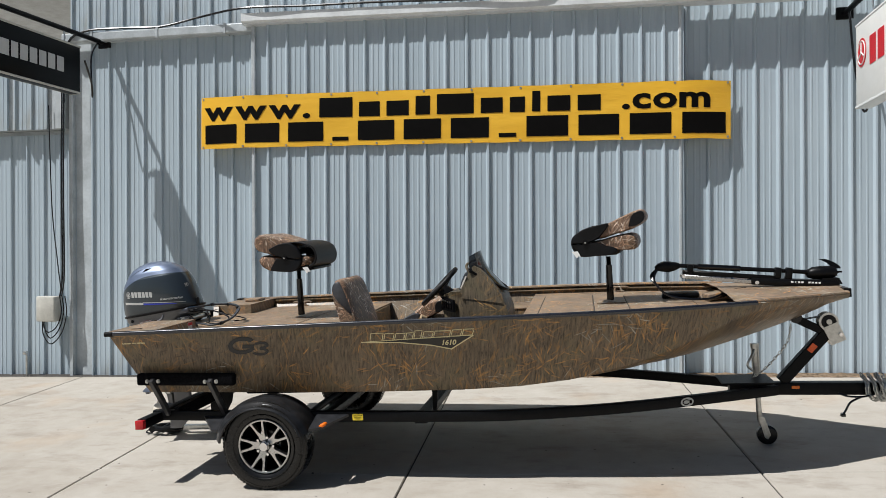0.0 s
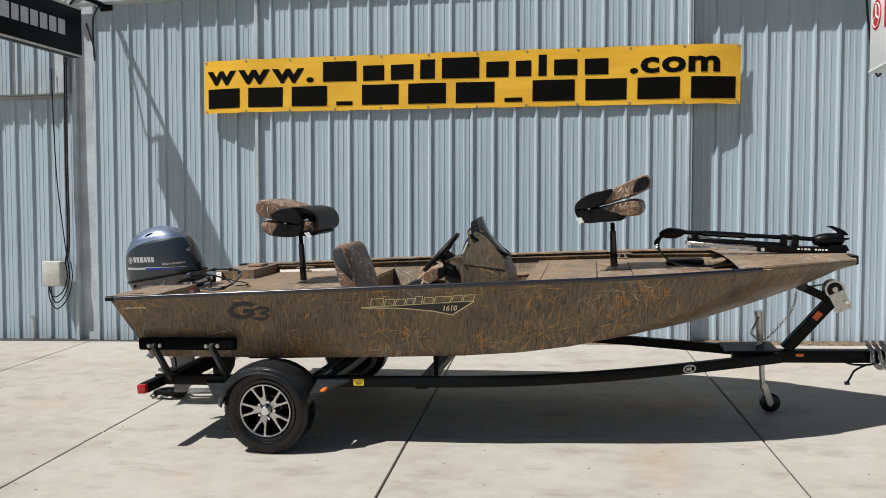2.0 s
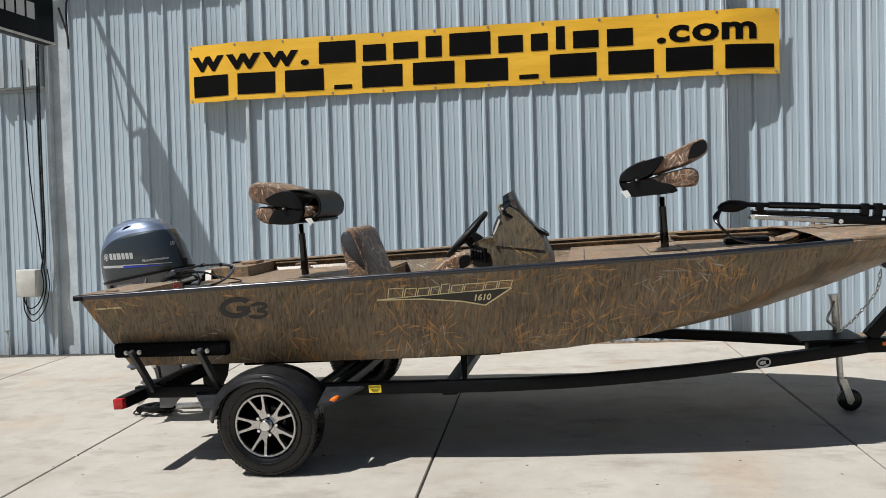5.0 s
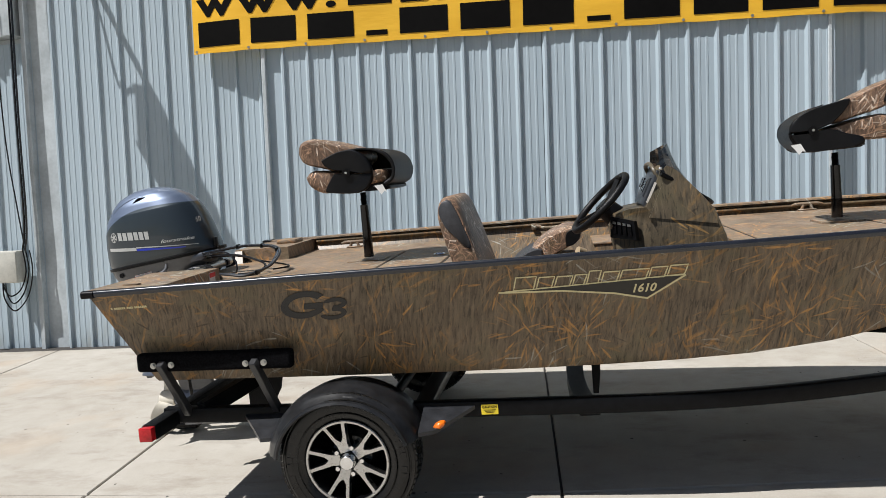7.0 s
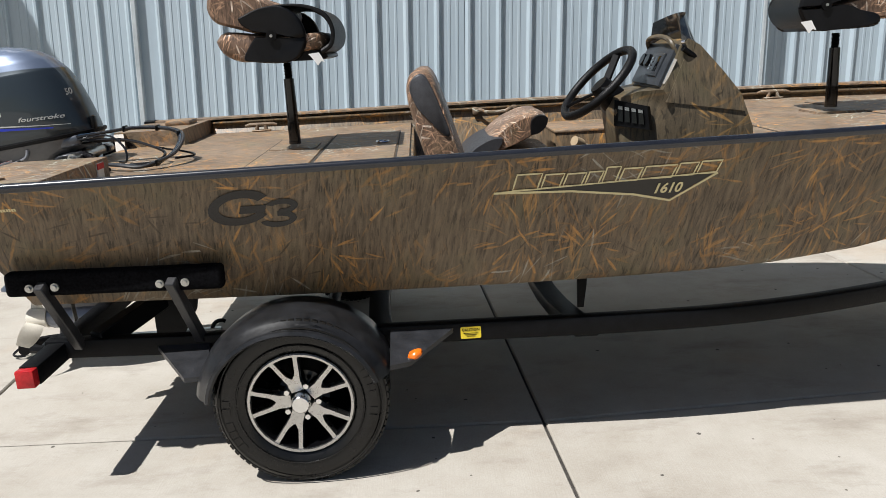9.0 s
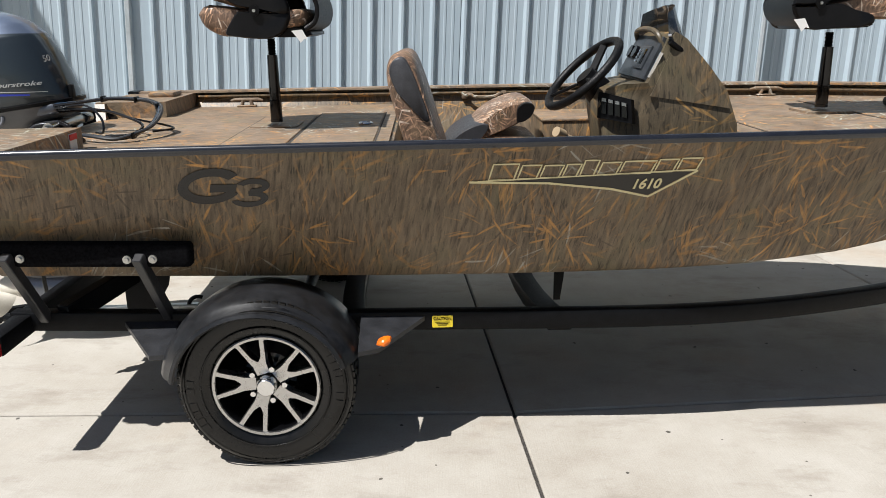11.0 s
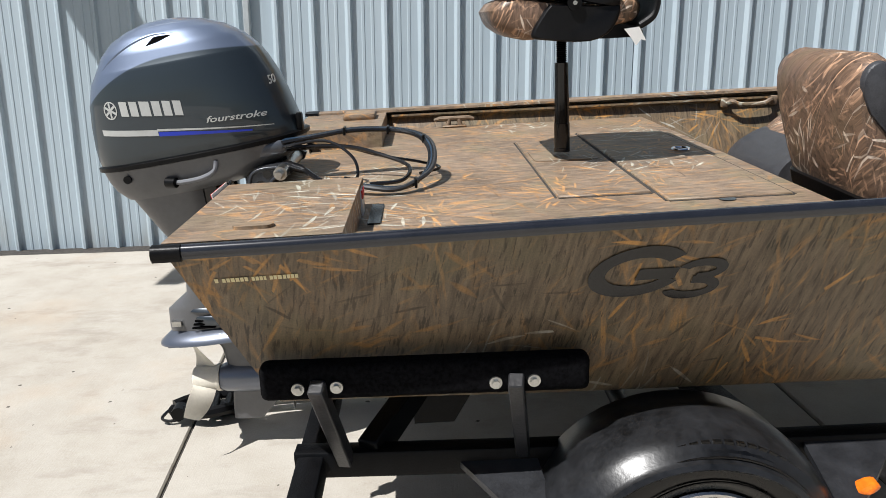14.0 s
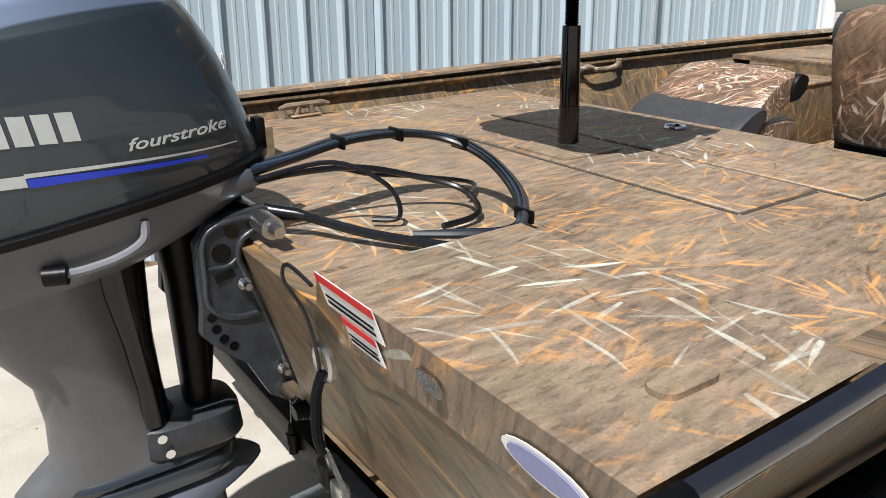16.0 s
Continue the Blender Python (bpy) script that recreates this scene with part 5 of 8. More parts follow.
    m = [stern(-0.905 + a, 1.056 + b, -0.0062) for a, b in circle(0.052, 20, 0.018)]
    loft(bm, [m, [p + Vector((-0.0010, 0, 0)) for p in m]])
    part("oval_field", bm, plain("lilac print", (0.20, 0.22, 0.42), 0.4), oval, "", 0)
    bm = bmesh.new()
    m = [stern(-0.72 + a, 1.060 + b, -0.004) for a, b in rounded(0.048, 0.030, 0.014, 5)]
    loft(bm, [m, [p + Vector((-0.0030, 0, 0)) for p in m]])
    part("serial_plate", bm, ALU, root, "small metal serial plate", 0)
    # eye bolt with tie-down strap at the transom
    bm = bmesh.new()
    c = stern(-0.405, 0.942, -0.02)
    tube(bm, [c + Vector((0.0, 0.026 * math.cos(t), 0.026 * math.sin(t))) for t in (2 * math.pi * i / 16 for i in range(16))], 0.007, 6, True)
    part("transom_eye", bm, ZINC, root, "zinc eye bolt")
    # decks
    bm = bmesh.new()
    deck_plate(bm, -2.300, -0.93, 1.036, 0.055)
    aft = part("aft_deck", bm, CAMO_DECK, root, "brown camouflage aft casting deck", 20)
    bm = bmesh.new()
    box(bm, (-0.925, 0.0, 0.895), (0.02, 1.64, 0.26))
    part("aft_bulkhead", bm, CAMO_SIDE, root, "camouflage bulkhead", 0)
    bm = bmesh.new()
    deck_plate(bm, 0.32, 2.05, 1.062, 0.04)
    fore = part("fore_deck", bm, CAMO_DECK, root, "brown camouflage forward casting deck", 20)
    bm = bmesh.new()
    box(bm, (0.33, 0.0, 0.91), (0.02, 1.62, 0.29))
    part("fore_bulkhead", bm, CAMO_SIDE, root, "camouflage bulkhead", 0)
    bm = bmesh.new()
    deck_plate(bm, -0.95, 0.34, 0.76, 0.17)
    part("cockpit_floor", bm, CAMO_DECK, root, "camouflage cockpit floor", 20)
    bm = bmesh.new()
    xs = [1.62, 1.76, 1.85, 2.0, 2.12, 2.25, 2.33, 2.40]
    rows = []
    for x in xs:
        hw, zt = at(HALF, x), at(TOP_Z, x)
        rows.append([Vector((x, y * hw, zt + 0.028 * (1 - y * y) + 0.008 - (0.02 if abs(y) == 1 else 0))) for y in (-1, -0.98, -0.6, 0, 0.6, 0.98, 1)])
    loft(bm, rows, closed=False, caps=False)
    part("bow_deck", bm, CAMO_DECK, root, "camouflage bow deck", 30)
    bm = bmesh.new()
    loft(bm, [[Vector((x, y, z)) for x, z in ((2.375, 1.06), (2.42, 1.07), (2.42, 1.125), (2.375, 1.128))] for y in (-0.23, 0.23)])
    part("bow_bumper", bm, BLACK_PLASTIC, root, "black rubber bow bumper")

    # hatches: lids set in the decks with open seams
    def hatch(parent, x0, x1, y0, y1, z, label):
        bm = bmesh.new()
        box(bm, ((x0 + x1) / 2, (y0 + y1) / 2, z), (x1 - x0, y1 - y0, 0.008), bevel=0.003, seg=1)
        lid = part("hatch_lid", bm, CAMO_DECK, parent, label)
        bm = bmesh.new()
        for a, b, c, d in ((x0 - 0.008, x0 - 0.002, y0, y1), (x1 + 0.002, x1 + 0.008, y0, y1), (x0, x1, y0 - 0.008, y0 - 0.002), (x0, x1, y1 + 0.002, y1 + 0.008)):
            box(bm, ((a + b) / 2, (c + d) / 2, z - 0.0025), (b - a, d - c, 0.0045))
        part("seam", bm, JOINT, lid, "dark open seam round the hatch lid", 0)
        return lid

    hatch(aft, -1.535, -1.30, -0.51, 0.40, 1.0375, "flush camouflage hatch lid")
    lid = hatch(aft, -1.285, -0.985, -0.60, 0.55, 1.0375, "flush camouflage hatch lid")
    bm = bmesh.new()
    tube(bm, [(-1.047 + a, 0.055 + b, 1.045) for a, b in circle(0.026, 16)], 0.005, 6, True)
    part("ring_pull", bm, CHROME, lid, "chrome ring pull")
    hatch(fore, 0.42, 0.78, -0.62, 0.62, 1.0635, "flush camouflage hatch lid")
    hatch(fore, 1.02, 1.45, -0.5, 0.5, 1.0635, "flush camouflage hatch lid")
    for px, py, pz, pr in ((-1.150, -0.617, 1.0365, 0.020), (0.62, -0.70, 1.0625, 0.018)):
        bm = bmesh.new()
        loft(bm, [[Vector((px + a, py + b, z)) for a, b in circle(pr, 18)] for z in (pz, pz + 0.002)])
        part("rod_hole", bm, GLOSS_BLACK, aft if px < 0 else fore, "round black hole in the deck", 0)
    for px, py, pz, st in ((-1.425, 0.065, 1.036, aft), (0.905, 0.045, 1.062, fore)):
        bm = bmesh.new()
        o = rounded(0.20, 0.20, 0.02, 3)
        loft(bm, [[Vector((px + a, py + b, z)) for a, b in o] for z in (pz, pz + 0.010)])
        part("pedestal_base", bm, CAMO_DECK, st, "square camouflage pedestal base plate")
    # non-skid strip seen beside the corner box
    bm = bmesh.new()
    box(bm, (-1.986, -0.58, 1.0385), (0.030, 0.195, 0.004))
    part("drain_slot", bm, GLOSS_BLACK, aft, "black slot in the deck")

    # cleats on both gunwales
    def cleat(x, y, z):
        bm = bmesh.new()
        tube(bm, [(x - 0.085, y, z + 0.031), (x - 0.06, y, z + 0.037), (x + 0.06, y, z + 0.037), (x + 0.085, y, z + 0.031)], [0.006, 0.009, 0.009, 0.006], 8)
        for d in (-0.028, 0.028):
            rod(bm, (x + d, y, z), (x + d * 0.7, y, z + 0.034), 0.011, 0.009)
        box(bm, (x, y, z + 0.004), (0.10, 0.04, 0.008), bevel=0.003, seg=1)
        part("cleat", bm, CAMO_DECK, root, "camouflage painted dock cleat")

    for x in (-1.735, 0.99, 1.9):
        cleat(x, min(0.925, at(HALF, x) - 0.075), 1.038 if x < 0 else 1.064 if x < 1.5 else 1.125)
    for s in (-1, 1):
        bm = bmesh.new()
        y = s * 0.93
        tube(bm, smooth_path([(-0.575, y, 1.075), (-0.555, y - s * 0.03, 1.085), (-0.52, y - s * 0.035, 1.072), (-0.43, y - s * 0.035, 1.072), (-0.395, y - s * 0.03, 1.085), (-0.375, y, 1.075)], 4), 0.010, 8)
        for x in (-0.58, -0.37):
            box(bm, (x, y, 1.08), (0.03, 0.03, 0.04), bevel=0.006)
        part("grab_handle", bm, CAMO_DECK, root, "brown grab handle on the inner side")
    # seat box between cockpit and far side
    bm = bmesh.new()
    box(bm, (0.04, 0.60, 0.88), (0.56, 0.42, 0.24), bevel=0.01)
    part("side_locker", bm, CAMO_SIDE, root, "camouflage side locker in the cockpit")
    bm = bmesh.new()
    box(bm, (0.04, 0.60, 1.003), (0.57, 0.43, 0.012), bevel=0.004)
    part("locker_lid", bm, CAMO_DECK, root, "camouflage locker lid")
    # decals on the near side
    put = OnHull()

    def shape(name, outline, mat, lift=0.0014, label="", parent=root):
        bm = bmesh.new()
        cx = sum(p[0] for p in outline) / len(outline)
        cz = sum(p[1] for p in outline) / len(outline)
        lo = [bm.verts.new(put @ Vector((x, z, lift))) for x, z in outline]
        mid = [bm.verts.new(put @ Vector(((x + cx) / 2, (z + cz) / 2, lift))) for x, z in outline]
        c = bm.verts.new(put @ Vector((cx, cz, lift)))
        n = len(lo)
        for i in range(n):
            j = (i + 1) % n
            bm.faces.new((lo[i], lo[j], mid[j], mid[i]))
            bm.faces.new((mid[i], mid[j], c))
        return part(name, bm, mat, parent, label, 0)

    def stroke(name, pts, r, mat, closed=False, label="", parent=root, lift=0.0022):
        """A flat printed line on the hull."""
        bm = bmesh.new()
        n = len(pts)
        L, Rr = [], []
        for i, (x, z) in enumerate(pts):
            a, b = (pts[i - 1], pts[(i + 1) % n]) if closed else (pts[max(i - 1, 0)], pts[min(i + 1, n - 1)])
            d = Vector((b[0] - a[0], b[1] - a[1])).normalized()
            L.append(bm.verts.new(put @ Vector((x - d.y * r, z + d.x * r, lift))))
            Rr.append(bm.verts.new(put @ Vector((x + d.y * r, z - d.x * r, lift))))
        for i in range(n if closed else n - 1):
            j = (i + 1) % n
            bm.faces.new((L[i], L[j], Rr[j], Rr[i]))
        return part(name, bm, mat, parent, label, 0)

    def subdiv(pts, n=6, closed=False):
        out = []
        seq = list(zip(pts, pts[1:] + (pts[:1] if closed else [])))
        for a, b in seq if closed else seq[:len(pts) - 1]:
            out += [(a[0] + (b[0] - a[0]) * i / n, a[1] + (b[1] - a[1]) * i / n) for i in range(n)]
        return out if closed else out + [pts[-1]]

    # large dark emblem: a slanted crescent and a stepped tail
    cx, cz = -1.452, 0.982

    def band(outer, inner, label):
        bm = bmesh.new()
        loft(bm, [[put @ Vector((x, z, 0.002)) for x, z in outer], [put @ Vector((x, z, 0.002)) for x, z in inner]], closed=False, caps=False)
        return part("hull_emblem", bm, GLOSS_BLACK, root, label, 0)

    def bow(x, z, rx, rz, thick, a0, a1, lean):
        """A slanted arc of even breadth."""
        turns = [radians(a0 + (a1 - a0) * i / 26) for i in range(27)]
        band([(x + rx * math.cos(t) + lean * rz * math.sin(t), z + rz * math.sin(t)) for t in turns],
             [(x + (rx - thick) * math.cos(t) + lean * (rz - thick * 0.8) * math.sin(t), z + (rz - thick * 0.8) * math.sin(t)) for t in turns], words)

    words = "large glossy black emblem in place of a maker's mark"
    bow(cx, cz, 0.098, 0.060, 0.033, 38, 335, 0.35)
    band([(cx + 0.002 + 0.016 * k, cz + 0.006) for k in range(6)], [(cx - 0.006 + 0.016 * k, cz - 0.020) for k in range(6)], words)
    bow(cx + 0.128, cz - 0.002, 0.050, 0.026, 0.022, -100, 165, 0.35)
    bow(cx + 0.112, cz - 0.045, 0.056, 0.028, 0.022, -165, 100, 0.35)
    # model decal: outlined slanting blocks over a swoosh
    x, base, slope = -0.610, 0.984, 0.030
    for w, h in ((.085, .052), (.065, .044), (.065, .040), (.05, .040), (.05, .050), (.065, .040), (.105, .040), (.065, .040), (.07, .040)):
        z = base + (x + 0.585) * slope
        o = subdiv([(x + 0.004, z), (x + w - 0.004, z), (x + w + 0.012, z + h), (x + 0.018, z + h)], 3, True)
        stroke("model_outline", o, 0.0026, CREAM_DECAL, True, "cream outlined block in place of a model name")
        x += w + 0.004
    stroke("model_swoosh", subdiv([(-0.665, 0.978), (-0.42, 0.969), (-0.22, 0.944), (-0.10, 0.915), (0.045, 1.0)], 8), 0.0035, CREAM_DECAL, False, "cream swoosh line under the model decal")
    stroke("model_swoosh", subdiv([(-0.64, 0.980), (-0.40, 0.988), (-0.17, 0.996), (0.04, 1.003)], 8), 0.0022, CREAM_DECAL, False, "cream swoosh line under the model decal")
    shape("model_wedge", subdiv([(-0.60, 0.981), (-0.40, 0.984), (-0.17, 0.992), (0.030, 0.998), (-0.10, 0.921), (-0.22, 0.948), (-0.42, 0.972)], 3, True), plain("dark decal ground", (0.016, 0.014, 0.011), 0.4), 0.0008, "dark wedge of the model decal")
    number = lettering("model_number", "1610", 0.046, Matrix(), CREAM_DECAL, root, 0.0012, 0.3)
    for v in number.data.vertices:
        v.co = put @ Vector((-0.115 + v.co.x, 0.944 + v.co.y, 0.003 + v.co.z))
    # small builder's plate as bars
    x = -2.272
    for w in (.012, 0, .011, .011, .012, .011, .011, .011, 0, .010, .010, .010, .008, 0, .010, .010, .013, .010, .010, .010, .010):
        if w:
            z = 1.0180 + (x + 2.278) * 0.01
            shape("builder_bar", [(x, z), (x + w * 0.58, z), (x + w * 0.58, z + 0.0095), (x, z + 0.0095)], CREAM_DECAL, 0.0014, "small cream bar in place of lettering")
        x += (w or 0.007) * 0.76
    return root


boat()


# -- console and helm
def console():
    root = thing("steering_console", BOAT @ Matrix.Translation((0, -0.50, 0.765)), "camouflage helm console with a smoked windscreen", "console")
    y0, y1, dz = -0.215, 0.215, -0.765
    body = [(-0.150, 0.765), (-0.185, 1.06), (-0.205, 1.175), (-0.185, 1.222), (-0.130, 1.244), (-0.062, 1.250), (-0.028, 1.310), (0.006, 1.388), (0.034, 1.410), (0.072, 1.388), (0.150, 1.298), (0.208, 1.222), (0.246, 1.110), (0.262, 0.765)]

    def draw_in(x, z):
        """How far the sides lean in: above the crease, and at the chamfered aft corners."""
        return 0.045 * max(0.0, min(1.0, (z - 1.17 + 0.10 * x) / 0.22)) + 0.11 * max(0.0, min(1.0, (-0.085 - x) / 0.09)) * (1 if z > 0.9 else 0)

    bm = bmesh.new()
    rings = []
    for side, deep, s in ((0, 0.0, 0.985), (0, 0.010, 1.0), (1, 0.010, 1.0), (1, 0.0, 0.985)):
        rings.append([Vector((x * s, (y0 + deep + draw_in(x, z)) if side == 0 else (y1 - deep - draw_in(x, z)), z + dz)) for x, z in body])
    loft(bm, rings)
    for v in bmesh.ops.poke(bm, faces=[f for f in bm.faces if len(f.verts) == len(body)])["verts"]:
        v.co = Vector((-0.005, (y0 if v.co.y < 0 else y1) * 0.99, 1.165 + dz))
    part("body", bm, CAMO_CONSOLE, root, "moulded camouflage console body", 40)
    # raised side panel above the crease, with a fine seam
    bm = bmesh.new()
    flank = [(-0.052, 1.208), (-0.006, 1.305), (0.034, 1.388), (0.062, 1.372), (0.142, 1.282), (0.196, 1.212), (0.212, 1.165)]
    loft(bm, [[Vector((x, y0 + draw_in(x, z) + d, z + dz)) for x, z in flank] for d in (0.012, -0.003, -0.0045)])
    part("side_panel", bm, CAMO_CONSOLE, root, "raised camouflage flank of the console", 25)
    # dash: a dark padded face with a display and gauges
    lean = Vector((0.068, 0, 0.138)).normalized()
    out = Vector((-lean.z, 0, lean.x))
    foot = Vector((-0.060, 0, 1.256 + dz))
    bm = bmesh.new()
    loft(bm, [[foot + lean * a + out * d + Vector((0, b, 0)) for a, b in ((0.0, y0 + 0.05 + e), (0.150, y0 + 0.062 + e), (0.150, y1 - 0.062 - e), (0.0, y1 - 0.05 - e))] for d, e in ((-0.004, 0.0), (0.010, 0.0), (0.014, 0.006))])
    part("dash_panel", bm, DASH_GREY, root, "dark grey padded dash panel")

    def on_dash(name, a0, a1, b0, b1, d0, d1, mat, parent, label="", shrink=0.0):
        bm = bmesh.new()
        loft(bm, [[foot + lean * a + out * d + Vector((0, b, 0)) for a, b in ((a0 + e, b0 + e), (a1 - e, b0 + e), (a1 - e, b1 - e), (a0 + e, b1 - e))] for d, e in ((d0, 0.0), ((d0 + 2 * d1) / 3, 0.0), (d1, shrink))])
        return part(name, bm, mat, parent, label, 30)

    plate = on_dash("display", 0.030, 0.112, -0.115, 0.005, 0.012, 0.024, DASH_GREY, root, "dark grey instrument display", 0.008)
    on_dash("display_glass", 0.044, 0.100, -0.100, -0.035, 0.023, 0.026, GLOSS_BLACK, plate, "", 0.002)
    for k in range(4):
        on_dash("key", 0.048 + 0.013 * k, 0.056 + 0.013 * k, -0.028, -0.010, 0.023, 0.027, CHROME, plate, "", 0.002)
    for k in range(2):
        bm = bmesh.new()
        c = foot + lean * 0.085 + Vector((0, 0.055 + 0.06 * k, 0))
        rod(bm, c + out * 0.01, c + out * 0.026, 0.024, 0.022, n=22)
        part("gauge", bm, GLOSS_BLACK, root, "round black gauge")
    # bright trim strip down the edge of the dash
    bm = bmesh.new()
    loft(bm, [[foot + lean * a + out * d + Vector((0, y0 + 0.030 + b, 0)) for d, b in ((-0.004, -0.004), (0.006, -0.004), (0.006, 0.004), (-0.004, 0.004))] for a in (0.012, 0.10)])
    part("trim_strip", bm, CHROME, root, "thin bright trim strip")
    # switch panel across the chamfered near corner
    face = [Vector((-0.195, y0 + 0.125, 1.216 + dz)), Vector((-0.108, y0 + 0.026, 1.196 + dz)), Vector((-0.104, y0 + 0.008, 1.118 + dz)), Vector((-0.200, y0 + 0.112, 1.128 + dz))]
    nrm = (face[3] - face[0]).cross(face[1] - face[0]).normalized()
    if nrm.y > 0:
        nrm.negate()
    bm = bmesh.new()
    loft(bm, [[p + nrm * d for p in face] for d in (-0.012, 0.006)])
    panel = part("switch_panel", bm, BLACK_PLASTIC, root, "black rocker switch panel")
    for k in range(4):
        f = 0.16 + 0.20 * k
        bm = bmesh.new()
        q = [face[0].lerp(face[1], f), face[0].lerp(face[1], f + 0.13), face[3].lerp(face[2], f + 0.13), face[3].lerp(face[2], f)]
        q = [q[0].lerp(q[3], 0.2), q[1].lerp(q[2], 0.2), q[1].lerp(q[2], 0.8), q[0].lerp(q[3], 0.8)]
        loft(bm, [[p + nrm * d for p in q] for d in (0.004, 0.014)])
        part("rocker_switch", bm, GLOSS_BLACK, panel)
        bm = bmesh.new()
        c = (q[0] + q[1]) / 2
        loft(bm, [[p + nrm * d for p in (q[0], q[1], q[1].lerp(q[2], 0.22), q[0].lerp(q[3], 0.22))] for d in (0.0145, 0.0155)])
        part("switch_mark", bm, ALU, panel)
    # windscreen: a curved smoked sheet, highest at its aft wings, that runs down forward
    bm = bmesh.new()
    rows = []
    for t in (0.0, 0.2, 0.4, 0.6, 0.8, 1.0):
        row = []
        for k in range(17):
            g = k / 8 - 1
            e = abs(g)
            aft = e ** 2.6
            low = Vector((0.224 - 0.220 * aft, 0.190 * g, 1.240 + 0.142 * aft))
            top = Vector((0.060 - 0.055 * aft, 0.150 * g, 1.500 - 0.030 * aft))
            q = low.lerp(top, t)
            q.x -= 0.030 * math.sin(math.pi * t) * (1 - aft)
            row.append(q + Vector((0, 0, dz)))
        rows.append(row)
    loft(bm, rows, closed=False)
    bmesh.ops.solidify(bm, geom=bm.faces[:], thickness=0.005)
    w = part("windscreen", bm, SMOKED, root, "smoked curved windscreen", 60)
    bm = bmesh.new()
    tube(bm, [p + Vector((0.002, 0, -0.002)) for p in rows[0]], 0.010, 8)
    part("windscreen_foot", bm, BLACK_PLASTIC, w, "black windscreen edging")
    for g in (0, 1, 15, 16):
        bm = bmesh.new()
        c = rows[1][g]
        rod(bm, c + Vector((-0.004, -0.006 if g < 8 else 0.006, 0)), c + Vector((0.006, -0.010 if g < 8 else 0.010, 0)), 0.006, n=10)
        part("screen_screw", bm, CHROME, w)
    # camouflage hood over the dash
    bm = bmesh.new()
    tube(bm, smooth_path([(0.000, -0.150, 1.360 + dz), (-0.020, -0.125, 1.408 + dz), (-0.018, 0.0, 1.420 + dz), (-0.020, 0.125, 1.408 + dz), (0.000, 0.150, 1.360 + dz)], 5), 0.009, 8)
    part("dash_hood", bm, CAMO_CONSOLE, root)
    # steering wheel
    c = Vector((-0.232, 0.02, 1.270 + dz))
    nrm = Vector((-0.69, -0.10, 0.72)).normalized()
    u = Vector((0.72, 0, 0.69)).normalized()
    u = (u - nrm * u.dot(nrm)).normalized()
    wv = nrm.cross(u)
    bm = bmesh.new()
    tube(bm, [c + u * (0.158 * math.cos(t)) + wv * (0.158 * math.sin(t)) for t in (2 * math.pi * i / 40 for i in range(40))], 0.0155, 10, True)
    helm = part("steering_wheel", bm, BLACK_VINYL, root, "black three-spoke steering wheel")
    for k in range(3):
        t = radians(-90 + 120 * k)
        bm = bmesh.new()
        beam(bm, c - nrm * 0.03, c + u * (0.15 * math.cos(t)) + wv * (0.15 * math.sin(t)), 0.030, 0.012, 0.003)
        part("wheel_spoke", bm, BLACK_PLASTIC, helm)
    bm = bmesh.new()
    tube(bm, [c - nrm * 0.005, c - nrm * 0.04, c - nrm * 0.07, c - nrm * 0.13], [0.035, 0.045, 0.05, 0.055], 18)
    part("steering_hub", bm, BLACK_PLASTIC, helm)
    bm = bmesh.new()
    box(bm, c - nrm * 0.10 + Vector((0.0, -0.055, 0)), (0.028, 0.006, 0.014), pose(0, 0, 0, 0, -40, 0), 0.002, 1)
    part("hub_sticker", bm, WHITE_STICKER, helm, "small white sticker", 0)
    # throttle knob beside the helm
    bm = bmesh.new()
    rod(bm, (-0.315, -0.09, 1.070 + dz), (-0.345, -0.11, 1.084 + dz), 0.017, 0.018)
    rod(bm, (-0.18, -0.06, 1.02 + dz), (-0.32, -0.09, 1.072 + dz), 0.006)
    part("throttle_lever", bm, plain("tan plastic knob", (0.36, 0.27, 0.17), 0.5), root, "tan throttle lever knob")


console()


# -- seats
def cushion(bm, m, lx, ly, lz, r=0.035, crown=0.012):
    """A padded block with round edges and a crowned top, at the pose m."""
    rings = []
    n = 6
    levels = [(0.0, 0.55), (0.12, 0.86), (0.3, 0.97), (0.5, 1.0), (0.7, 0.97), (0.88, 0.86), (1.0, 0.55)]
    for f, s in levels:
        k = r * (1 - s) * 2.2
        o = rounded(lx - 2 * k, ly - 2 * k, min(lx, ly) * 0.24, 6)
        rings.append([m @ Vector((a, b, lz * (f - 0.5) + crown * (1 if f > 0.5 else -1) * (1 - (2 * a / lx) ** 2) * (1 - (2 * b / ly) ** 2))) for a, b in o])
    loft(bm, rings)


def seat_post(root, base, top):
    bm = bmesh.new()
    base, top = Vector(base), Vector(top)
    h = (top - base).length
    d = (top - base).normalized()
    tube(bm, [base, base + d * 0.012, base + d * 0.013, base + d * 0.09, base + d * 0.091, base + d * (h * 0.80), base + d * (h * 0.802)], [0.026, 0.026, 0.025, 0.025, 0.024, 0.0215, 0.018], 18)
    part("pedestal", bm, GLOSS_BLACK, root, "gloss black seat pedestal")
    bm = bmesh.new()
    zz, rr = [], []
    for i in range(12):
        zz += [base + d * (h * 0.79 + i * h * 0.0175), base + d * (h * 0.79 + (i + 0.5) * h * 0.0175)]
        rr += [0.0135, 0.0175]
    tube(bm, zz, rr, 12)
    part("spring", bm, BLACK_STEEL, root, "black threaded post under the seat")


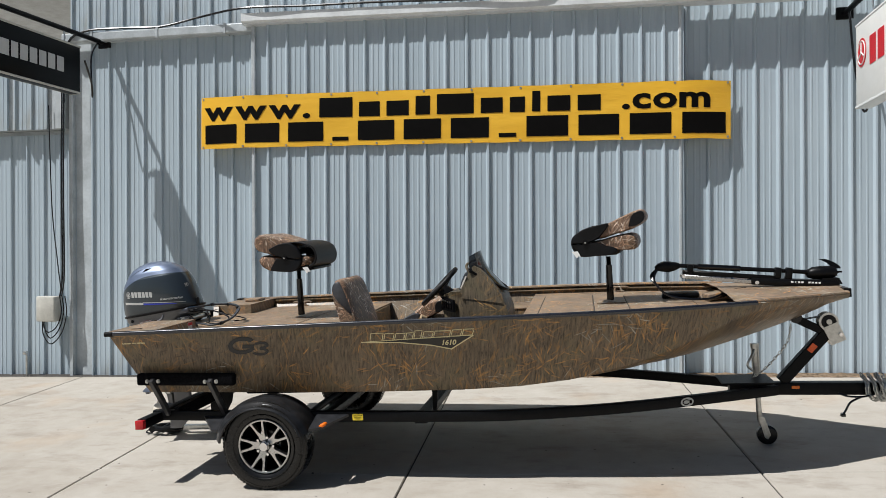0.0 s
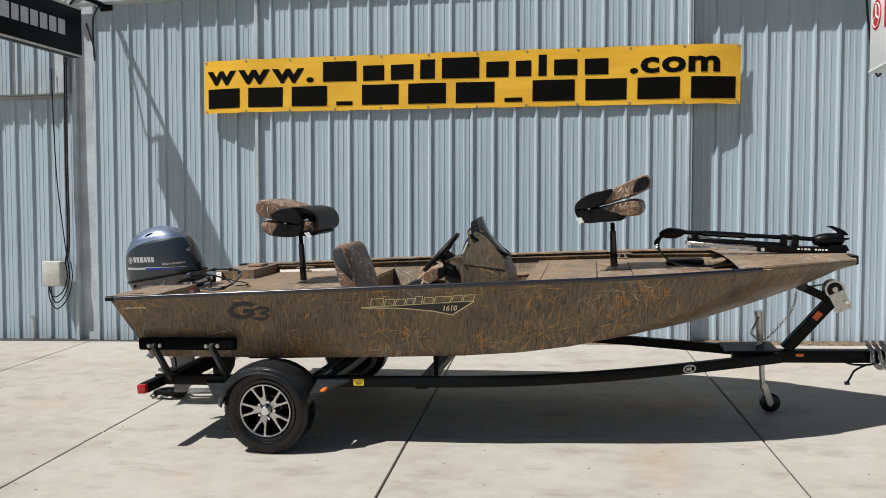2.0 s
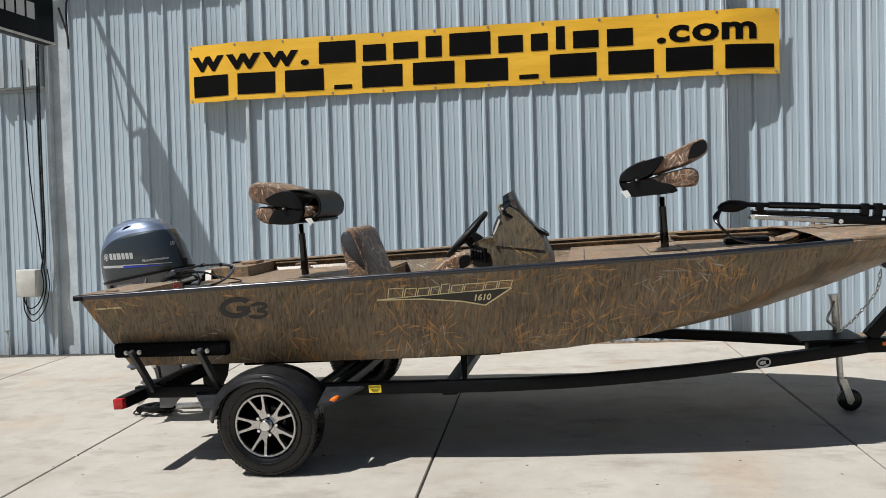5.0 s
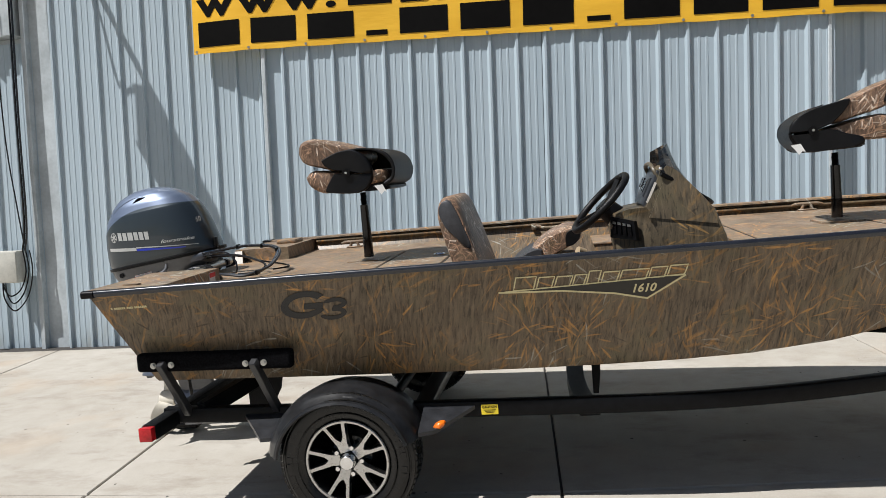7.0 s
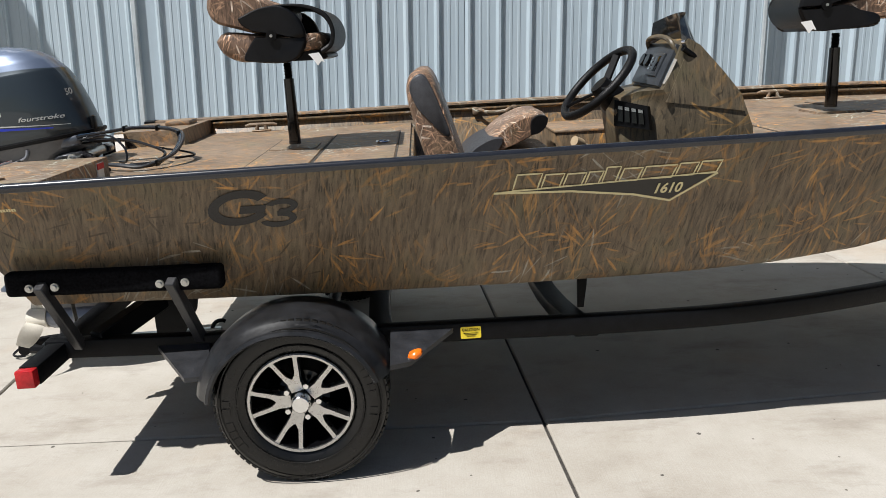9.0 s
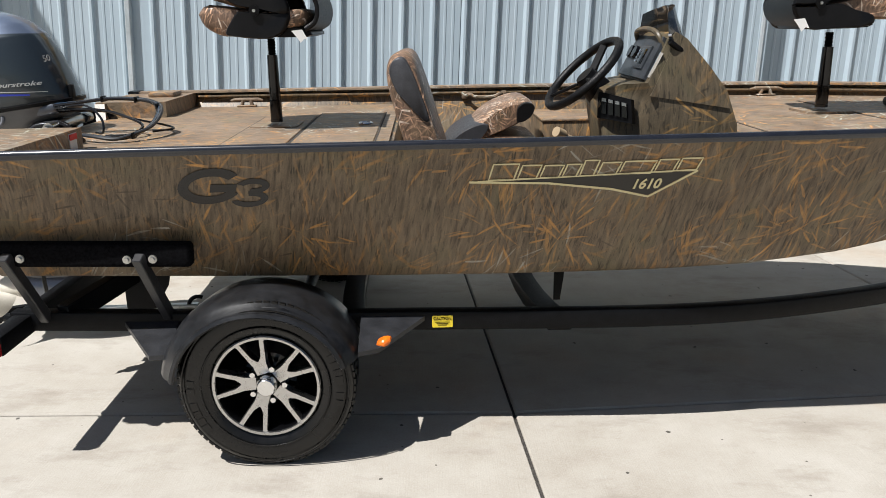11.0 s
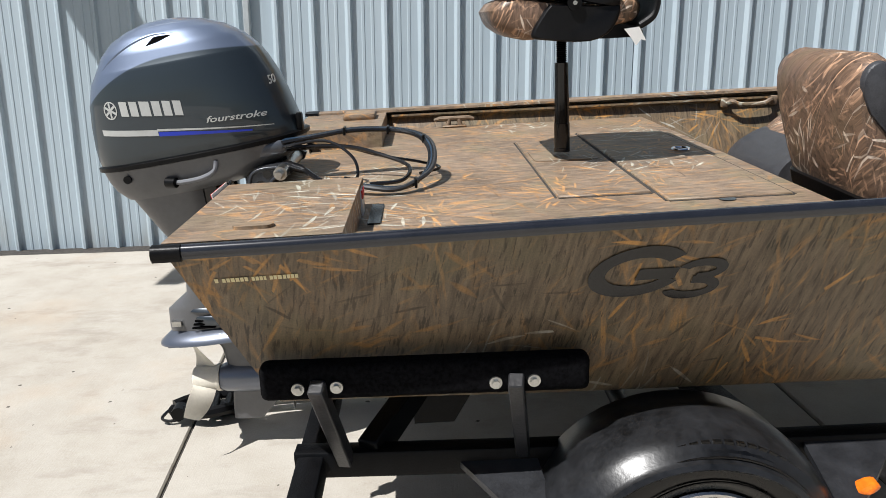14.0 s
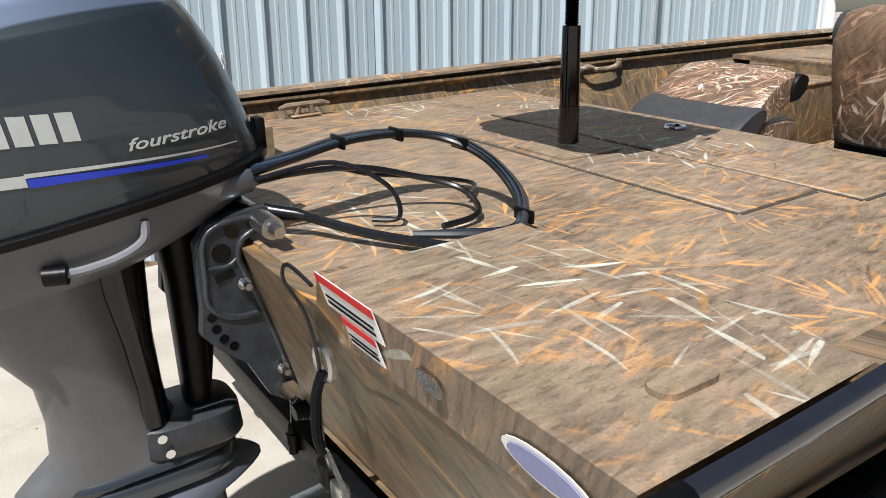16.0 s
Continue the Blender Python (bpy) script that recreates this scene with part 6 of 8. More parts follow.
def pillow(bm, outline, y0, y1, m, soft=0.03, shrink=0.86):
    """A padded body: its side outline (x, z) carried across y with rounded sides."""
    pts = smooth_path([(x, 0.0, z) for x, z in outline + outline[:1]], 3)[:-1]
    cx = sum(p[0] for p in pts) / len(pts)
    cz = sum(p[2] for p in pts) / len(pts)
    rings = []
    for y, k in ((y0, shrink), (y0 + soft * 0.25, 1 - (1 - shrink) * 0.42), (y0 + soft, 1.0), (y1 - soft, 1.0), (y1 - soft * 0.25, 1 - (1 - shrink) * 0.42), (y1, shrink)):
        rings.append([m @ Vector((cx + (p[0] - cx) * k, y, cz + (p[2] - cz) * k)) for p in pts])
    loft(bm, rings)


def folded_seat(base, height, pivot, side, shapes, tag, label, yaw=0.0):
    """A fold-down fishing seat on its post. pivot: the hinge in the boat's x and z from the base; side: half its width;
    shapes: side outlines (x, z) round the hinge."""
    root = thing("fishing_chair", BOAT @ Matrix.Translation(base), label, "seat", "folding seats on pedestals")
    seat_post(root, (0, 0, 0.010), (0, 0, height))
    m = Matrix.Translation((pivot[0], 0, pivot[1])) @ pose(0, 0, 0, 0, 0, yaw)
    for name, key, mat, wide, soft, shrink, words in (
            ("seat_tray", "tray", BLACK_PLASTIC, 0.84, 0.010, 0.97, "black moulded tray under the cushion"),
            ("cushion", "cushion", CAMO_SEAT, 0.93, 0.050, 0.80, "camouflage padded cushion"),
            ("back_pad", "pad", CAMO_SEAT, 0.97, 0.060, 0.80, "camouflage padded backrest folded down")):
        bm = bmesh.new()
        pillow(bm, shapes[key], -side * wide, side * wide, m, soft, shrink)
        part(name, bm, mat, root, words)
    for s in (-1, 1):
        for name, key, words in (("back_cheek", "leaf", "smooth black leaf-shaped side of the backrest"), ("seat_cheek", "shell", "black side of the seat shell"), ("back_tip", "tip", "black vinyl end of the backrest")):
            if key in shapes:
                lo, hi = sorted((s * side * (0.80 if key == "tip" else 0.88), s * (side + (0.012 if key == "leaf" else 0.002 if key == "tip" else 0.007))))
                bm = bmesh.new()
                pillow(bm, shapes[key], lo, hi, m, 0.014, 0.92)
                part(name, bm, SEAT_PLASTIC if key != "tip" else BLACK_VINYL, root, words)
        bm = bmesh.new()
        c = m @ Vector((0, s * (side + 0.009), 0))
        rod(bm, c, c + Vector((0, s * 0.008, 0)), 0.020, n=22)
        piv = part("hinge_pivot", bm, BLACK_PLASTIC, root, "round hinge boss")
        bm = bmesh.new()
        rod(bm, c + Vector((0, s * 0.007, 0)), c + Vector((0, s * 0.013, 0)), 0.006, n=10)
        part("pivot_pin", bm, ZINC, piv)
    # the folded shell makes a wide loop, open at both sides
    outer = [Vector((x, 0, z)) for x, z in shapes["loop"]]
    line = smooth_path(outer, 5)
    mid = sum(line, Vector()) / len(line)
    bm = bmesh.new()
    rings = []
    for y, k in ((-side * 0.98, 0.006), (-side * 0.96, 0.0), (side * 0.96, 0.0), (side * 0.98, 0.006)):
        out = [p - (p - mid).normalized() * k for p in line]
        inn = [p - (p - mid).normalized() * (0.020 - k) for p in line[::-1]]
        rings.append([m @ Vector((p.x, y, p.z)) for p in out + inn])
    loft(bm, rings)
    part("back_roll", bm, BLACK_VINYL, root, "black shell looped round the hinge end")
    bm = bmesh.new()
    flap = [m @ Vector((tag[0] + x, -side - 0.016, tag[1] + z)) for x, z in ((0, 0), (0.042, 0.004), (0.062, -0.034), (0.048, -0.030), (0.034, -0.046), (0.018, -0.022))]
    loft(bm, [flap, [p + Vector((0, 0.0015, 0)) for p in flap]])
    part("paper_tag", bm, WHITE_STICKER, root, "white paper tag", 0)
    return root


AFT_SEAT = {
    "pad": [(-0.253, 0.119), (-0.238, 0.166), (-0.177, 0.184), (-0.080, 0.161), (0.045, 0.112), (0.060, 0.060), (-0.016, 0.010), (-0.066, 0.011), (-0.143, 0.034), (-0.217, 0.057), (-0.245, 0.088)],
    "leaf": [(-0.126, 0.071), (-0.042, 0.105), (0.045, 0.108), (0.109, 0.062), (0.129, -0.010), (0.069, -0.008), (0.0135, 0.0055), (-0.066, 0.019), (-0.111, 0.044)],
    "shell": [(-0.066, -0.001), (0.069, -0.010), (0.129, -0.012), (0.109, -0.073), (0.045, -0.104), (-0.082, -0.095), (-0.118, -0.081), (-0.087, -0.026)],
    "cushion": [(-0.231, -0.010), (-0.185, 0.025), (-0.040, 0.005), (0.090, 0.000), (0.180, 0.006), (0.200, -0.020), (0.180, -0.055), (0.100, -0.070), (-0.080, -0.092), (-0.150, -0.090), (-0.210, -0.055)],
    "tray": [(-0.085, -0.094), (0.180, -0.100), (0.190, -0.072), (0.10, -0.060), (-0.08, -0.070)],
    "loop": [(0.000, 0.112), (0.080, 0.116), (0.160, 0.104), (0.218, 0.070), (0.243, 0.010), (0.230, -0.050), (0.185, -0.080)]}
FORE_SEAT = {
    "pad": [(0.060, 0.060), (0.179, 0.131), (0.300, 0.182), (0.406, 0.218), (0.444, 0.210), (0.463, 0.172), (0.444, 0.127), (0.335, 0.076), (0.200, 0.044), (0.113, 0.022)],
    "leaf": [(-0.113, -0.004), (-0.094, 0.048), (-0.008, 0.096), (0.090, 0.118), (0.179, 0.133), (0.164, 0.090), (0.103, 0.032), (0.030, 0.003), (-0.050, -0.006)],
    "shell": [(-0.113, -0.012), (-0.040, -0.012), (0.083, -0.002), (0.160, -0.028), (0.234, -0.050), (0.229, -0.090), (0.090, -0.100), (-0.038, -0.103), (-0.089, -0.053)],
    "tip": [(0.330, 0.100), (0.360, 0.180), (0.415, 0.208), (0.448, 0.200), (0.458, 0.165), (0.440, 0.132), (0.390, 0.105)],
    "cushion": [(0.000, 0.000), (0.083, 0.006), (0.180, 0.028), (0.265, 0.042), (0.335, 0.050), (0.385, 0.030), (0.398, -0.015), (0.385, -0.050), (0.356, -0.067), (0.244, -0.066), (0.100, -0.060), (0.000, -0.050)],
    "tray": [(-0.040, -0.104), (0.230, -0.098), (0.225, -0.066), (0.10, -0.060), (-0.04, -0.070)],
    "loop": [(0.060, 0.118), (-0.020, 0.094), (-0.080, 0.058), (-0.112, 0.000), (-0.095, -0.055), (-0.050, -0.092)]}
folded_seat((-1.425, 0.065, 1.046), 0.355, (-0.008, 0.458), 0.248, AFT_SEAT, (0.135, -0.075), "camouflage fishing seat folded down on a black pedestal")
FORE_SEAT = {k: [(x * 0.885, z * 0.95) for x, z in v] for k, v in FORE_SEAT.items()}
folded_seat((0.905, 0.045, 1.072), 0.322, (-0.131, 0.432), 0.205, FORE_SEAT, (-0.095, -0.060), "camouflage fishing seat half folded on a black pedestal", -7.5)


def cockpit_seat(x, y, lean, label, upright):
    root = thing("helm_seat", BOAT @ Matrix.Translation((x, y, 0.762 if upright else 0.715)) @ pose(0, 0, 0, 0, 0, -2), label, "seat", "seats in the cockpit")
    bm = bmesh.new()
    box(bm, (0.06, 0, 0.06), (0.36, 0.36, 0.12), bevel=0.02)
    part("seat_base", bm, BLACK_PLASTIC, root, "black seat base")
    bm = bmesh.new()
    cushion(bm, Matrix.Translation((0.06, 0, 0.17)), 0.44, 0.42, 0.10)
    part("cushion", bm, CAMO_SEAT, root, "camouflage padded cushion")
    pivot = Matrix.Translation((-0.13, 0, 0.20)) @ pose(0, 0, 0, 0, lean, 0)
    bm = bmesh.new()
    pillow(bm, [(-0.075, 0.0), (-0.088, 0.15), (-0.085, 0.33), (-0.06, 0.40), (-0.02, 0.418), (0.018, 0.395), (0.03, 0.30), (0.035, 0.15), (0.03, 0.0)], -0.225, 0.225, pivot, 0.06, 0.82)
    part("back_pad", bm, CAMO_SEAT, root, "camouflage padded backrest")
    for s in (-1, 1):
        a, b = sorted((s * 0.18, s * 0.231))
        bm = bmesh.new()
        pillow(bm, [(-0.060, 0.30), (-0.066, 0.36), (-0.045, 0.396), (-0.012, 0.402), (0.006, 0.37), (0.016, 0.27), (0.020, 0.19), (0.004, 0.18), (-0.03, 0.24)], a, b, pivot, 0.01, 0.94)
        part("back_cheek", bm, GREY_VINYL, root, "charcoal vinyl side panel of the backrest")
    bm = bmesh.new()
    rings = []
    for z, s in ((-0.06, 0.9), (0.0, 1.0), (0.07, 1.02), (0.10, 1.0)):
        rings.append([pivot @ Vector((-0.045 + a, b * s, z)) for a, b in rounded(0.10, 0.45, 0.04, 5)])
    loft(bm, rings)
    part("back_shell", bm, BLACK_PLASTIC, root, "black plastic shell at the foot of the backrest")
    for s in (-1, 1):
        bm = bmesh.new()
        c = pivot @ Vector((-0.02, s * 0.226, 0.03))
        rod(bm, c, c + Vector((0, s * 0.012, 0)), 0.022, n=14)
        part("hinge_pivot", bm, BLACK_PLASTIC, root)
    return root


cockpit_seat(-0.615, -0.50, -15, "camouflage helm seat with its backrest upright", True)


def folded_passenger_seat(x, y):
    """A low seat with its backrest folded forward: a black shell aft, the padded back lying over the cushion."""
    root = thing("helm_seat", BOAT @ Matrix.Translation((x, y, 0.762)) @ Matrix.Diagonal((0.84, 1.0, 0.97, 1.0)), "camouflage passenger seat folded flat with a black shell", "seat", "seats in the cockpit")
    bm = bmesh.new()
    box(bm, (0.02, 0, 0.06), (0.34, 0.34, 0.13), bevel=0.02)
    part("seat_base", bm, BLACK_PLASTIC, root, "black seat base")
    bm = bmesh.new()
    pillow(bm, [(-0.20, 0.14), (-0.18, 0.20), (-0.05, 0.215), (0.12, 0.21), (0.22, 0.20), (0.245, 0.16), (0.22, 0.12), (0.0, 0.11), (-0.18, 0.115)], -0.21, 0.21, Matrix(), 0.06, 0.82)
    part("cushion", bm, CAMO_SEAT, root, "camouflage padded cushion")
    tip = pose(0.02, 0, 0.005, 0, -17, 0)
    bm = bmesh.new()
    pillow(bm, [(-0.10, 0.20), (-0.06, 0.27), (0.05, 0.315), (0.18, 0.325), (0.26, 0.305), (0.285, 0.265), (0.26, 0.225), (0.12, 0.205), (0.0, 0.20)], -0.215, 0.215, tip, 0.085, 0.74)
    part("back_pad", bm, CAMO_SEAT, root, "camouflage padded backrest folded forward")
    bm = bmesh.new()
    pillow(bm, [(-0.235, 0.15), (-0.225, 0.215), (-0.17, 0.262), (-0.06, 0.285), (0.02, 0.278), (0.035, 0.25), (-0.02, 0.215), (-0.08, 0.19), (-0.16, 0.14)], -0.225, 0.225, tip, 0.05, 0.86)
    shell = part("back_shell", bm, GREY_VINYL, root, "charcoal shell at the foot of the backrest")
    for k in (-0.12, -0.04, 0.04, 0.12):
        bm = bmesh.new()
        c = tip @ Vector((-0.02, k, 0.283))
        rod(bm, c, c + Vector((0, 0, 0.004)), 0.006, n=8)
        part("rivet", bm, BLACK_STEEL, shell)
    for s in (-1, 1):
        a, b = sorted((s * 0.17, s * 0.226))
        bm = bmesh.new()
        pillow(bm, [(0.17, 0.225), (0.19, 0.285), (0.23, 0.30), (0.268, 0.285), (0.280, 0.262), (0.255, 0.232), (0.21, 0.218)], a, b, tip, 0.012, 0.9)
        part("back_tip", bm, BLACK_VINYL, root, "black vinyl end of the backrest")
    return root


folded_passenger_seat(-0.49, 0.36)

# ---- outboard motor ----
def outboard():
    root = thing("outboard_motor", BOAT @ Matrix.Translation((-2.33, 0.04, 0.98)), "grey and blue four-stroke outboard motor on the transom", "outboard motor")
    o = Vector((-2.33, 0.04, 0.98))

    def sup(cx, cy, rx, ry, z, m, n=36, e=2.7, nose=0.0):
        out = []
        for i in range(n):
            t = 2 * math.pi * i / n
            c, s = math.cos(t), math.sin(t)
            x = rx * math.copysign(abs(c) ** (2 / e), c)
            y = ry * math.copysign(abs(s) ** (2 / e), s) * (1 - nose * max(0.0, c) ** 2)
            out.append(m @ Vector((cx + x, cy + y, z)))
        return out

    tilt = Matrix.Translation(Vector((-2.530, 0.04, 1.142)) - o) @ pose(0, 0, 0, 0, -7.6, 0)
    lv = [(0.000, -0.330, 0.300, 0.165), (0.02, -0.332, 0.298, 0.170), (0.06, -0.330, 0.290, 0.174), (0.12, -0.322, 0.278, 0.174), (0.18, -0.310, 0.262, 0.170), (0.235, -0.290, 0.240, 0.163), (0.262, -0.270, 0.225, 0.158), (0.27, -0.265, 0.219, 0.154), (0.31, -0.238, 0.185, 0.136), (0.345, -0.200, 0.135, 0.108), (0.368, -0.150, 0.080, 0.078), (0.382, -0.100, 0.020, 0.045), (0.386, -0.060, -0.02, 0.015)]
    bm = bmesh.new()
    fine = [tuple(p + (q - p) * k / 4 for p, q in zip(lv[i], lv[i + 1])) for i in range(len(lv) - 1) for k in range(4)] + [lv[-1]]
    rows = loft(bm, [sup((a + b) / 2, 0, (b - a) / 2, w, z, tilt, n=96, nose=0.12) for z, a, b, w in fine])
    cowl = part("cowling", bm, COWL_TWO, root, "dark grey cowling with a blue-grey metallic shoulder", 50)
    bm = bmesh.new()
    loft(bm, [sup(-0.013, 0, 0.316 * s, 0.168 * s, z, tilt, nose=0.12) for z, s in ((-0.018, 1.0), (-0.016, 1.03), (-0.004, 1.035), (0.0, 1.0))])
    part("cowl_seal", bm, BLACK_PLASTIC, cowl, "black seal line round the cowling")
    def flank_y(x, z):
        i = max(k for k in range(len(lv) - 1) if lv[k][0] <= max(z, 0.0))
        f = (z - lv[i][0]) / (lv[i + 1][0] - lv[i][0])
        a, b, w = (p + (q - p) * f for p, q in zip(lv[i][1:], lv[i + 1][1:]))
        k = (x - (a + b) / 2) / ((b - a) / 2)
        g = min(0.985, abs(k)) ** 2.7
        return w * (1 - g) ** (1 / 2.7) * (1 - (0.12 * g if k > 0 else 0.0))

    # air inlet scoops under a raised brow
    for s in (-1, 1):
        bm = bmesh.new()
        pts = [(-0.069, 0.316), (-0.058, 0.327), (-0.045, 0.338), (-0.018, 0.338), (0.007, 0.335), (-0.015, 0.328), (-0.030, 0.323), (-0.050, 0.319)]
        loft(bm, [[tilt @ Vector((x, s * (flank_y(x, z) - d), z)) for x, z in pts] for d in (0.03, -0.0012)])
        part("air_inlet", bm, INLET_BLACK, cowl, "black triangular air inlet", 0)
        bm = bmesh.new()
        brow = smooth_path([Vector((x, 0, z)) for x, z in ((-0.215, 0.272), (-0.17, 0.302), (-0.11, 0.330), (-0.05, 0.343), (0.012, 0.339))], 6)
        tube(bm, [tilt @ Vector((p.x, s * (flank_y(p.x, p.z) - 0.003), p.z)) for p in brow], [0.002 + 0.004 * math.sin(math.pi * (i + 1) / (len(brow) + 1)) for i in range(len(brow))], 10)
        part("brow", bm, COWL_TOP, cowl, "raised brow over the air inlet", 60)
    # decals on both flanks
    for s in (-1, 1):
        class Flank:
            def __matmul__(self, p, s=s):
                return tilt @ Vector((p.x, s * (flank_y(p.x, p.y) + 0.0012 + p.z), p.y))

        put = Flank()

        def drop(x):
            return -0.15 * x

        def strip(name, x0, x1, z0, z1, mat, label, n=10, taper=1.0):
            bm = bmesh.new()
            low = [put @ Vector((x0 + (x1 - x0) * i / n, drop(x0 + (x1 - x0) * i / n) + z0 + (z1 - z0) * 0.5 * (1 - (1 - (1 - taper) * i / n)), 0.0006)) for i in range(n + 1)]
            upp = [put @ Vector((x0 + (x1 - x0) * i / n, drop(x0 + (x1 - x0) * i / n) + z1 - (z1 - z0) * 0.5 * (1 - (1 - (1 - taper) * i / n)), 0.0006)) for i in range(n + 1)]
            loft(bm, [low, upp], closed=False)
            part(name, bm, mat, cowl, label, 0)

        strip("silver_stripe", -0.257, -0.0865, 0.054, 0.071, SILVER_DECAL, "silver stripe")
        strip("blue_stripe", -0.085, 0.175, 0.052, 0.0655, BLUE_STRIPE, "blue stripe", taper=0.35)
        strip("silver_stripe", -0.0865, 0.235, 0.0668, 0.0735, SILVER_DECAL, "silver stripe", taper=0.3)
        x = -0.180 if s < 0 else -0.02
        for w in (.030, .030, .036, .030, .030, .030):
            bm = bmesh.new()
            loft(bm, [[put @ Vector((a, b, 0.0004)) for a, b in ((x, drop(x) + 0.112), (x + w - 0.007, drop(x + w) + 0.112))], [put @ Vector((a, b, 0.0004)) for a, b in ((x, drop(x) + 0.154), (x + w - 0.007, drop(x + w) + 0.154))]], closed=False)
            part("letter_bar", bm, SILVER_DECAL, cowl, "silver bar in place of a maker's name", 0)
            x += w
        bm = bmesh.new()
        cx = -0.212 if s < 0 else -0.05
        outer = [put @ Vector((cx + a, 0.160 + b, 0.0005)) for a, b in circle(0.0215, 24, 0.026)]
        inn = [put @ Vector((cx + a, 0.160 + b, 0.0005)) for a, b in circle(0.0185, 24, 0.0225)]
        loft(bm, [outer + outer[:1], inn + inn[:1]], closed=False)
        for k in range(3):
            a = radians(90 + 60 * k)
            d = Vector((math.cos(a), math.sin(a)))
            w = Vector((-d.y, d.x)) * 0.0028
            q = [put @ Vector((cx + p.x, 0.160 + p.y * 1.2, 0.0005)) for p in (d * 0.018 + w, d * 0.018 - w, -d * 0.018 - w, -d * 0.018 + w)]
            bm.faces.new([bm.verts.new(v) for v in q])
        part("round_badge", bm, SILVER_DECAL, cowl, "silver ring badge", 0)
    # stroke word and power figure
    word = lettering("stroke_word", "fourstroke", 0.025, Matrix(), SILVER_DECAL, cowl, 0.0003, 0.35)
    wide = max(v.co.x for v in word.data.vertices)
    for v in word.data.vertices:
        x = 0.138 + v.co.x * 0.086 / wide
        z = 0.0790 - 0.085 * (x - 0.05) + v.co.y
        v.co = tilt @ Vector((x, -(flank_y(x, z) + 0.0018 + v.co.z), z))
    lettering("power_figure", "50", 0.036, tilt @ Matrix.Translation((0.2545, -0.093, 0.150)) @ pose(0, 0, 0, 90, -4, 64), SILVER_DECAL, cowl, 0.0004)
    # lower pan
    bm = bmesh.new()
    loft(bm, [sup(cx, 0, rx, ry, z, tilt, nose=0.1) for z, cx, rx, ry in ((-0.018, -0.013, 0.316, 0.166), (-0.05, -0.016, 0.306, 0.160), (-0.085, -0.045, 0.262, 0.148), (-0.115, -0.085, 0.195, 0.125))])
    part("lower_pan", bm, LEG_GREY, root, "satin grey lower engine pan", 50)
    bm = bmesh.new()
    tube(bm, smooth_path([tilt @ Vector(p) for p in ((-0.10, -0.158, -0.072), (-0.06, -0.166, -0.078), (0.0, -0.168, -0.076), (0.04, -0.166, -0.062), (0.05, -0.160, -0.035))], 5), 0.0075, 8)
    part("flush_hose", bm, plain("grey hose", (0.16, 0.165, 0.18), 0.4), root, "grey flushing hose")
    bm = bmesh.new()
    rod(bm, tilt @ Vector((-0.108, -0.156, -0.072)), tilt @ Vector((-0.078, -0.168, -0.076)), 0.015, n=14)
    part("flush_cap", bm, BLACK_PLASTIC, root, "black ribbed hose cap")
    bm = bmesh.new()
    rod(bm, tilt @ Vector((-0.225, -0.120, -0.045)), tilt @ Vector((-0.225, -0.146, -0.045)), 0.012, n=14)
    part("pan_plug", bm, BLACK_PLASTIC, root)
    # leg: rings from the pan to the plate
    bm = bmesh.new()

    def leg(x0, x1, w, z, e=2.3):
        return sup((x0 + x1) / 2 - o.x, 0, (x1 - x0) / 2, w, z - o.z, Matrix(), e=e)

    loft(bm, [leg(-2.81, -2.50, 0.125, 1.065), leg(-2.80, -2.50, 0.118, 1.015), leg(-2.74, -2.49, 0.100, 0.92), leg(-2.67, -2.48, 0.080, 0.815), leg(-2.662, -2.465, 0.070, 0.74), leg(-2.668, -2.43, 0.066, 0.665), leg(-2.705, -2.38, 0.066, 0.635), leg(-2.735, -2.35, 0.066, 0.610), leg(-2.738, -2.34, 0.062, 0.550), leg(-2.735, -2.34, 0.060, 0.515)])
    part("midsection", bm, LEG_GREY, root, "satin grey driveshaft housing", 50)
    bm = bmesh.new()
    loft(bm, [sup(cx - o.x, 0, rx, ry, z - o.z, Matrix(), e=2.4, nose=0.5) for cx, rx, ry, z in ((-2.53, 0.205, 0.066, 0.602), (-2.53, 0.228, 0.090, 0.584), (-2.532, 0.243, 0.104, 0.571), (-2.532, 0.244, 0.105, 0.563), (-2.53, 0.215, 0.075, 0.560))])
    for v in bm.verts:
        v.co.z += 0.09 * (v.co.x + 2.53 + o.x) - 0.048
    band = bmesh.new()
    loft(band, [leg(-2.66, -2.34, w, z, 3.0) for w, z in ((0.060, 0.556), (0.078, 0.566), (0.080, 0.590), (0.066, 0.604))])
    loft(band, [leg(-2.68, -2.34, w, z, 3.0) for w, z in ((0.062, 0.606), (0.076, 0.611), (0.072, 0.619), (0.060, 0.630))])
    part("leg_band", band, COWL_DARK, root, "dark glossy band above the plate", 50)
    bm_tab = bmesh.new()
    prism(bm_tab, [(-2.755 - o.x, 0.470 - o.z), (-2.728 - o.x, 0.470 - o.z), (-2.715 - o.x, 0.508 - o.z), (-2.765 - o.x, 0.505 - o.z)], -0.012, 0.012)
    part("trim_tab", bm_tab, LEG_GREY, root, "small trim tab", 0)
    part("cavitation_plate", bm, cowl_paint("metallic grey leg", (0.10, 0.115, 0.15), (0.14, 0.155, 0.19), 0.6), root, "metallic grey anti-ventilation plate", 50)
    bm = bmesh.new()
    loft(bm, [sup(cx - o.x, 0, rx, ry, z - o.z, Matrix(), e=2.2) for cx, rx, ry, z in ((-2.50, 0.125, 0.034, 0.53), (-2.475, 0.105, 0.030, 0.46), (-2.46, 0.10, 0.028, 0.35))])
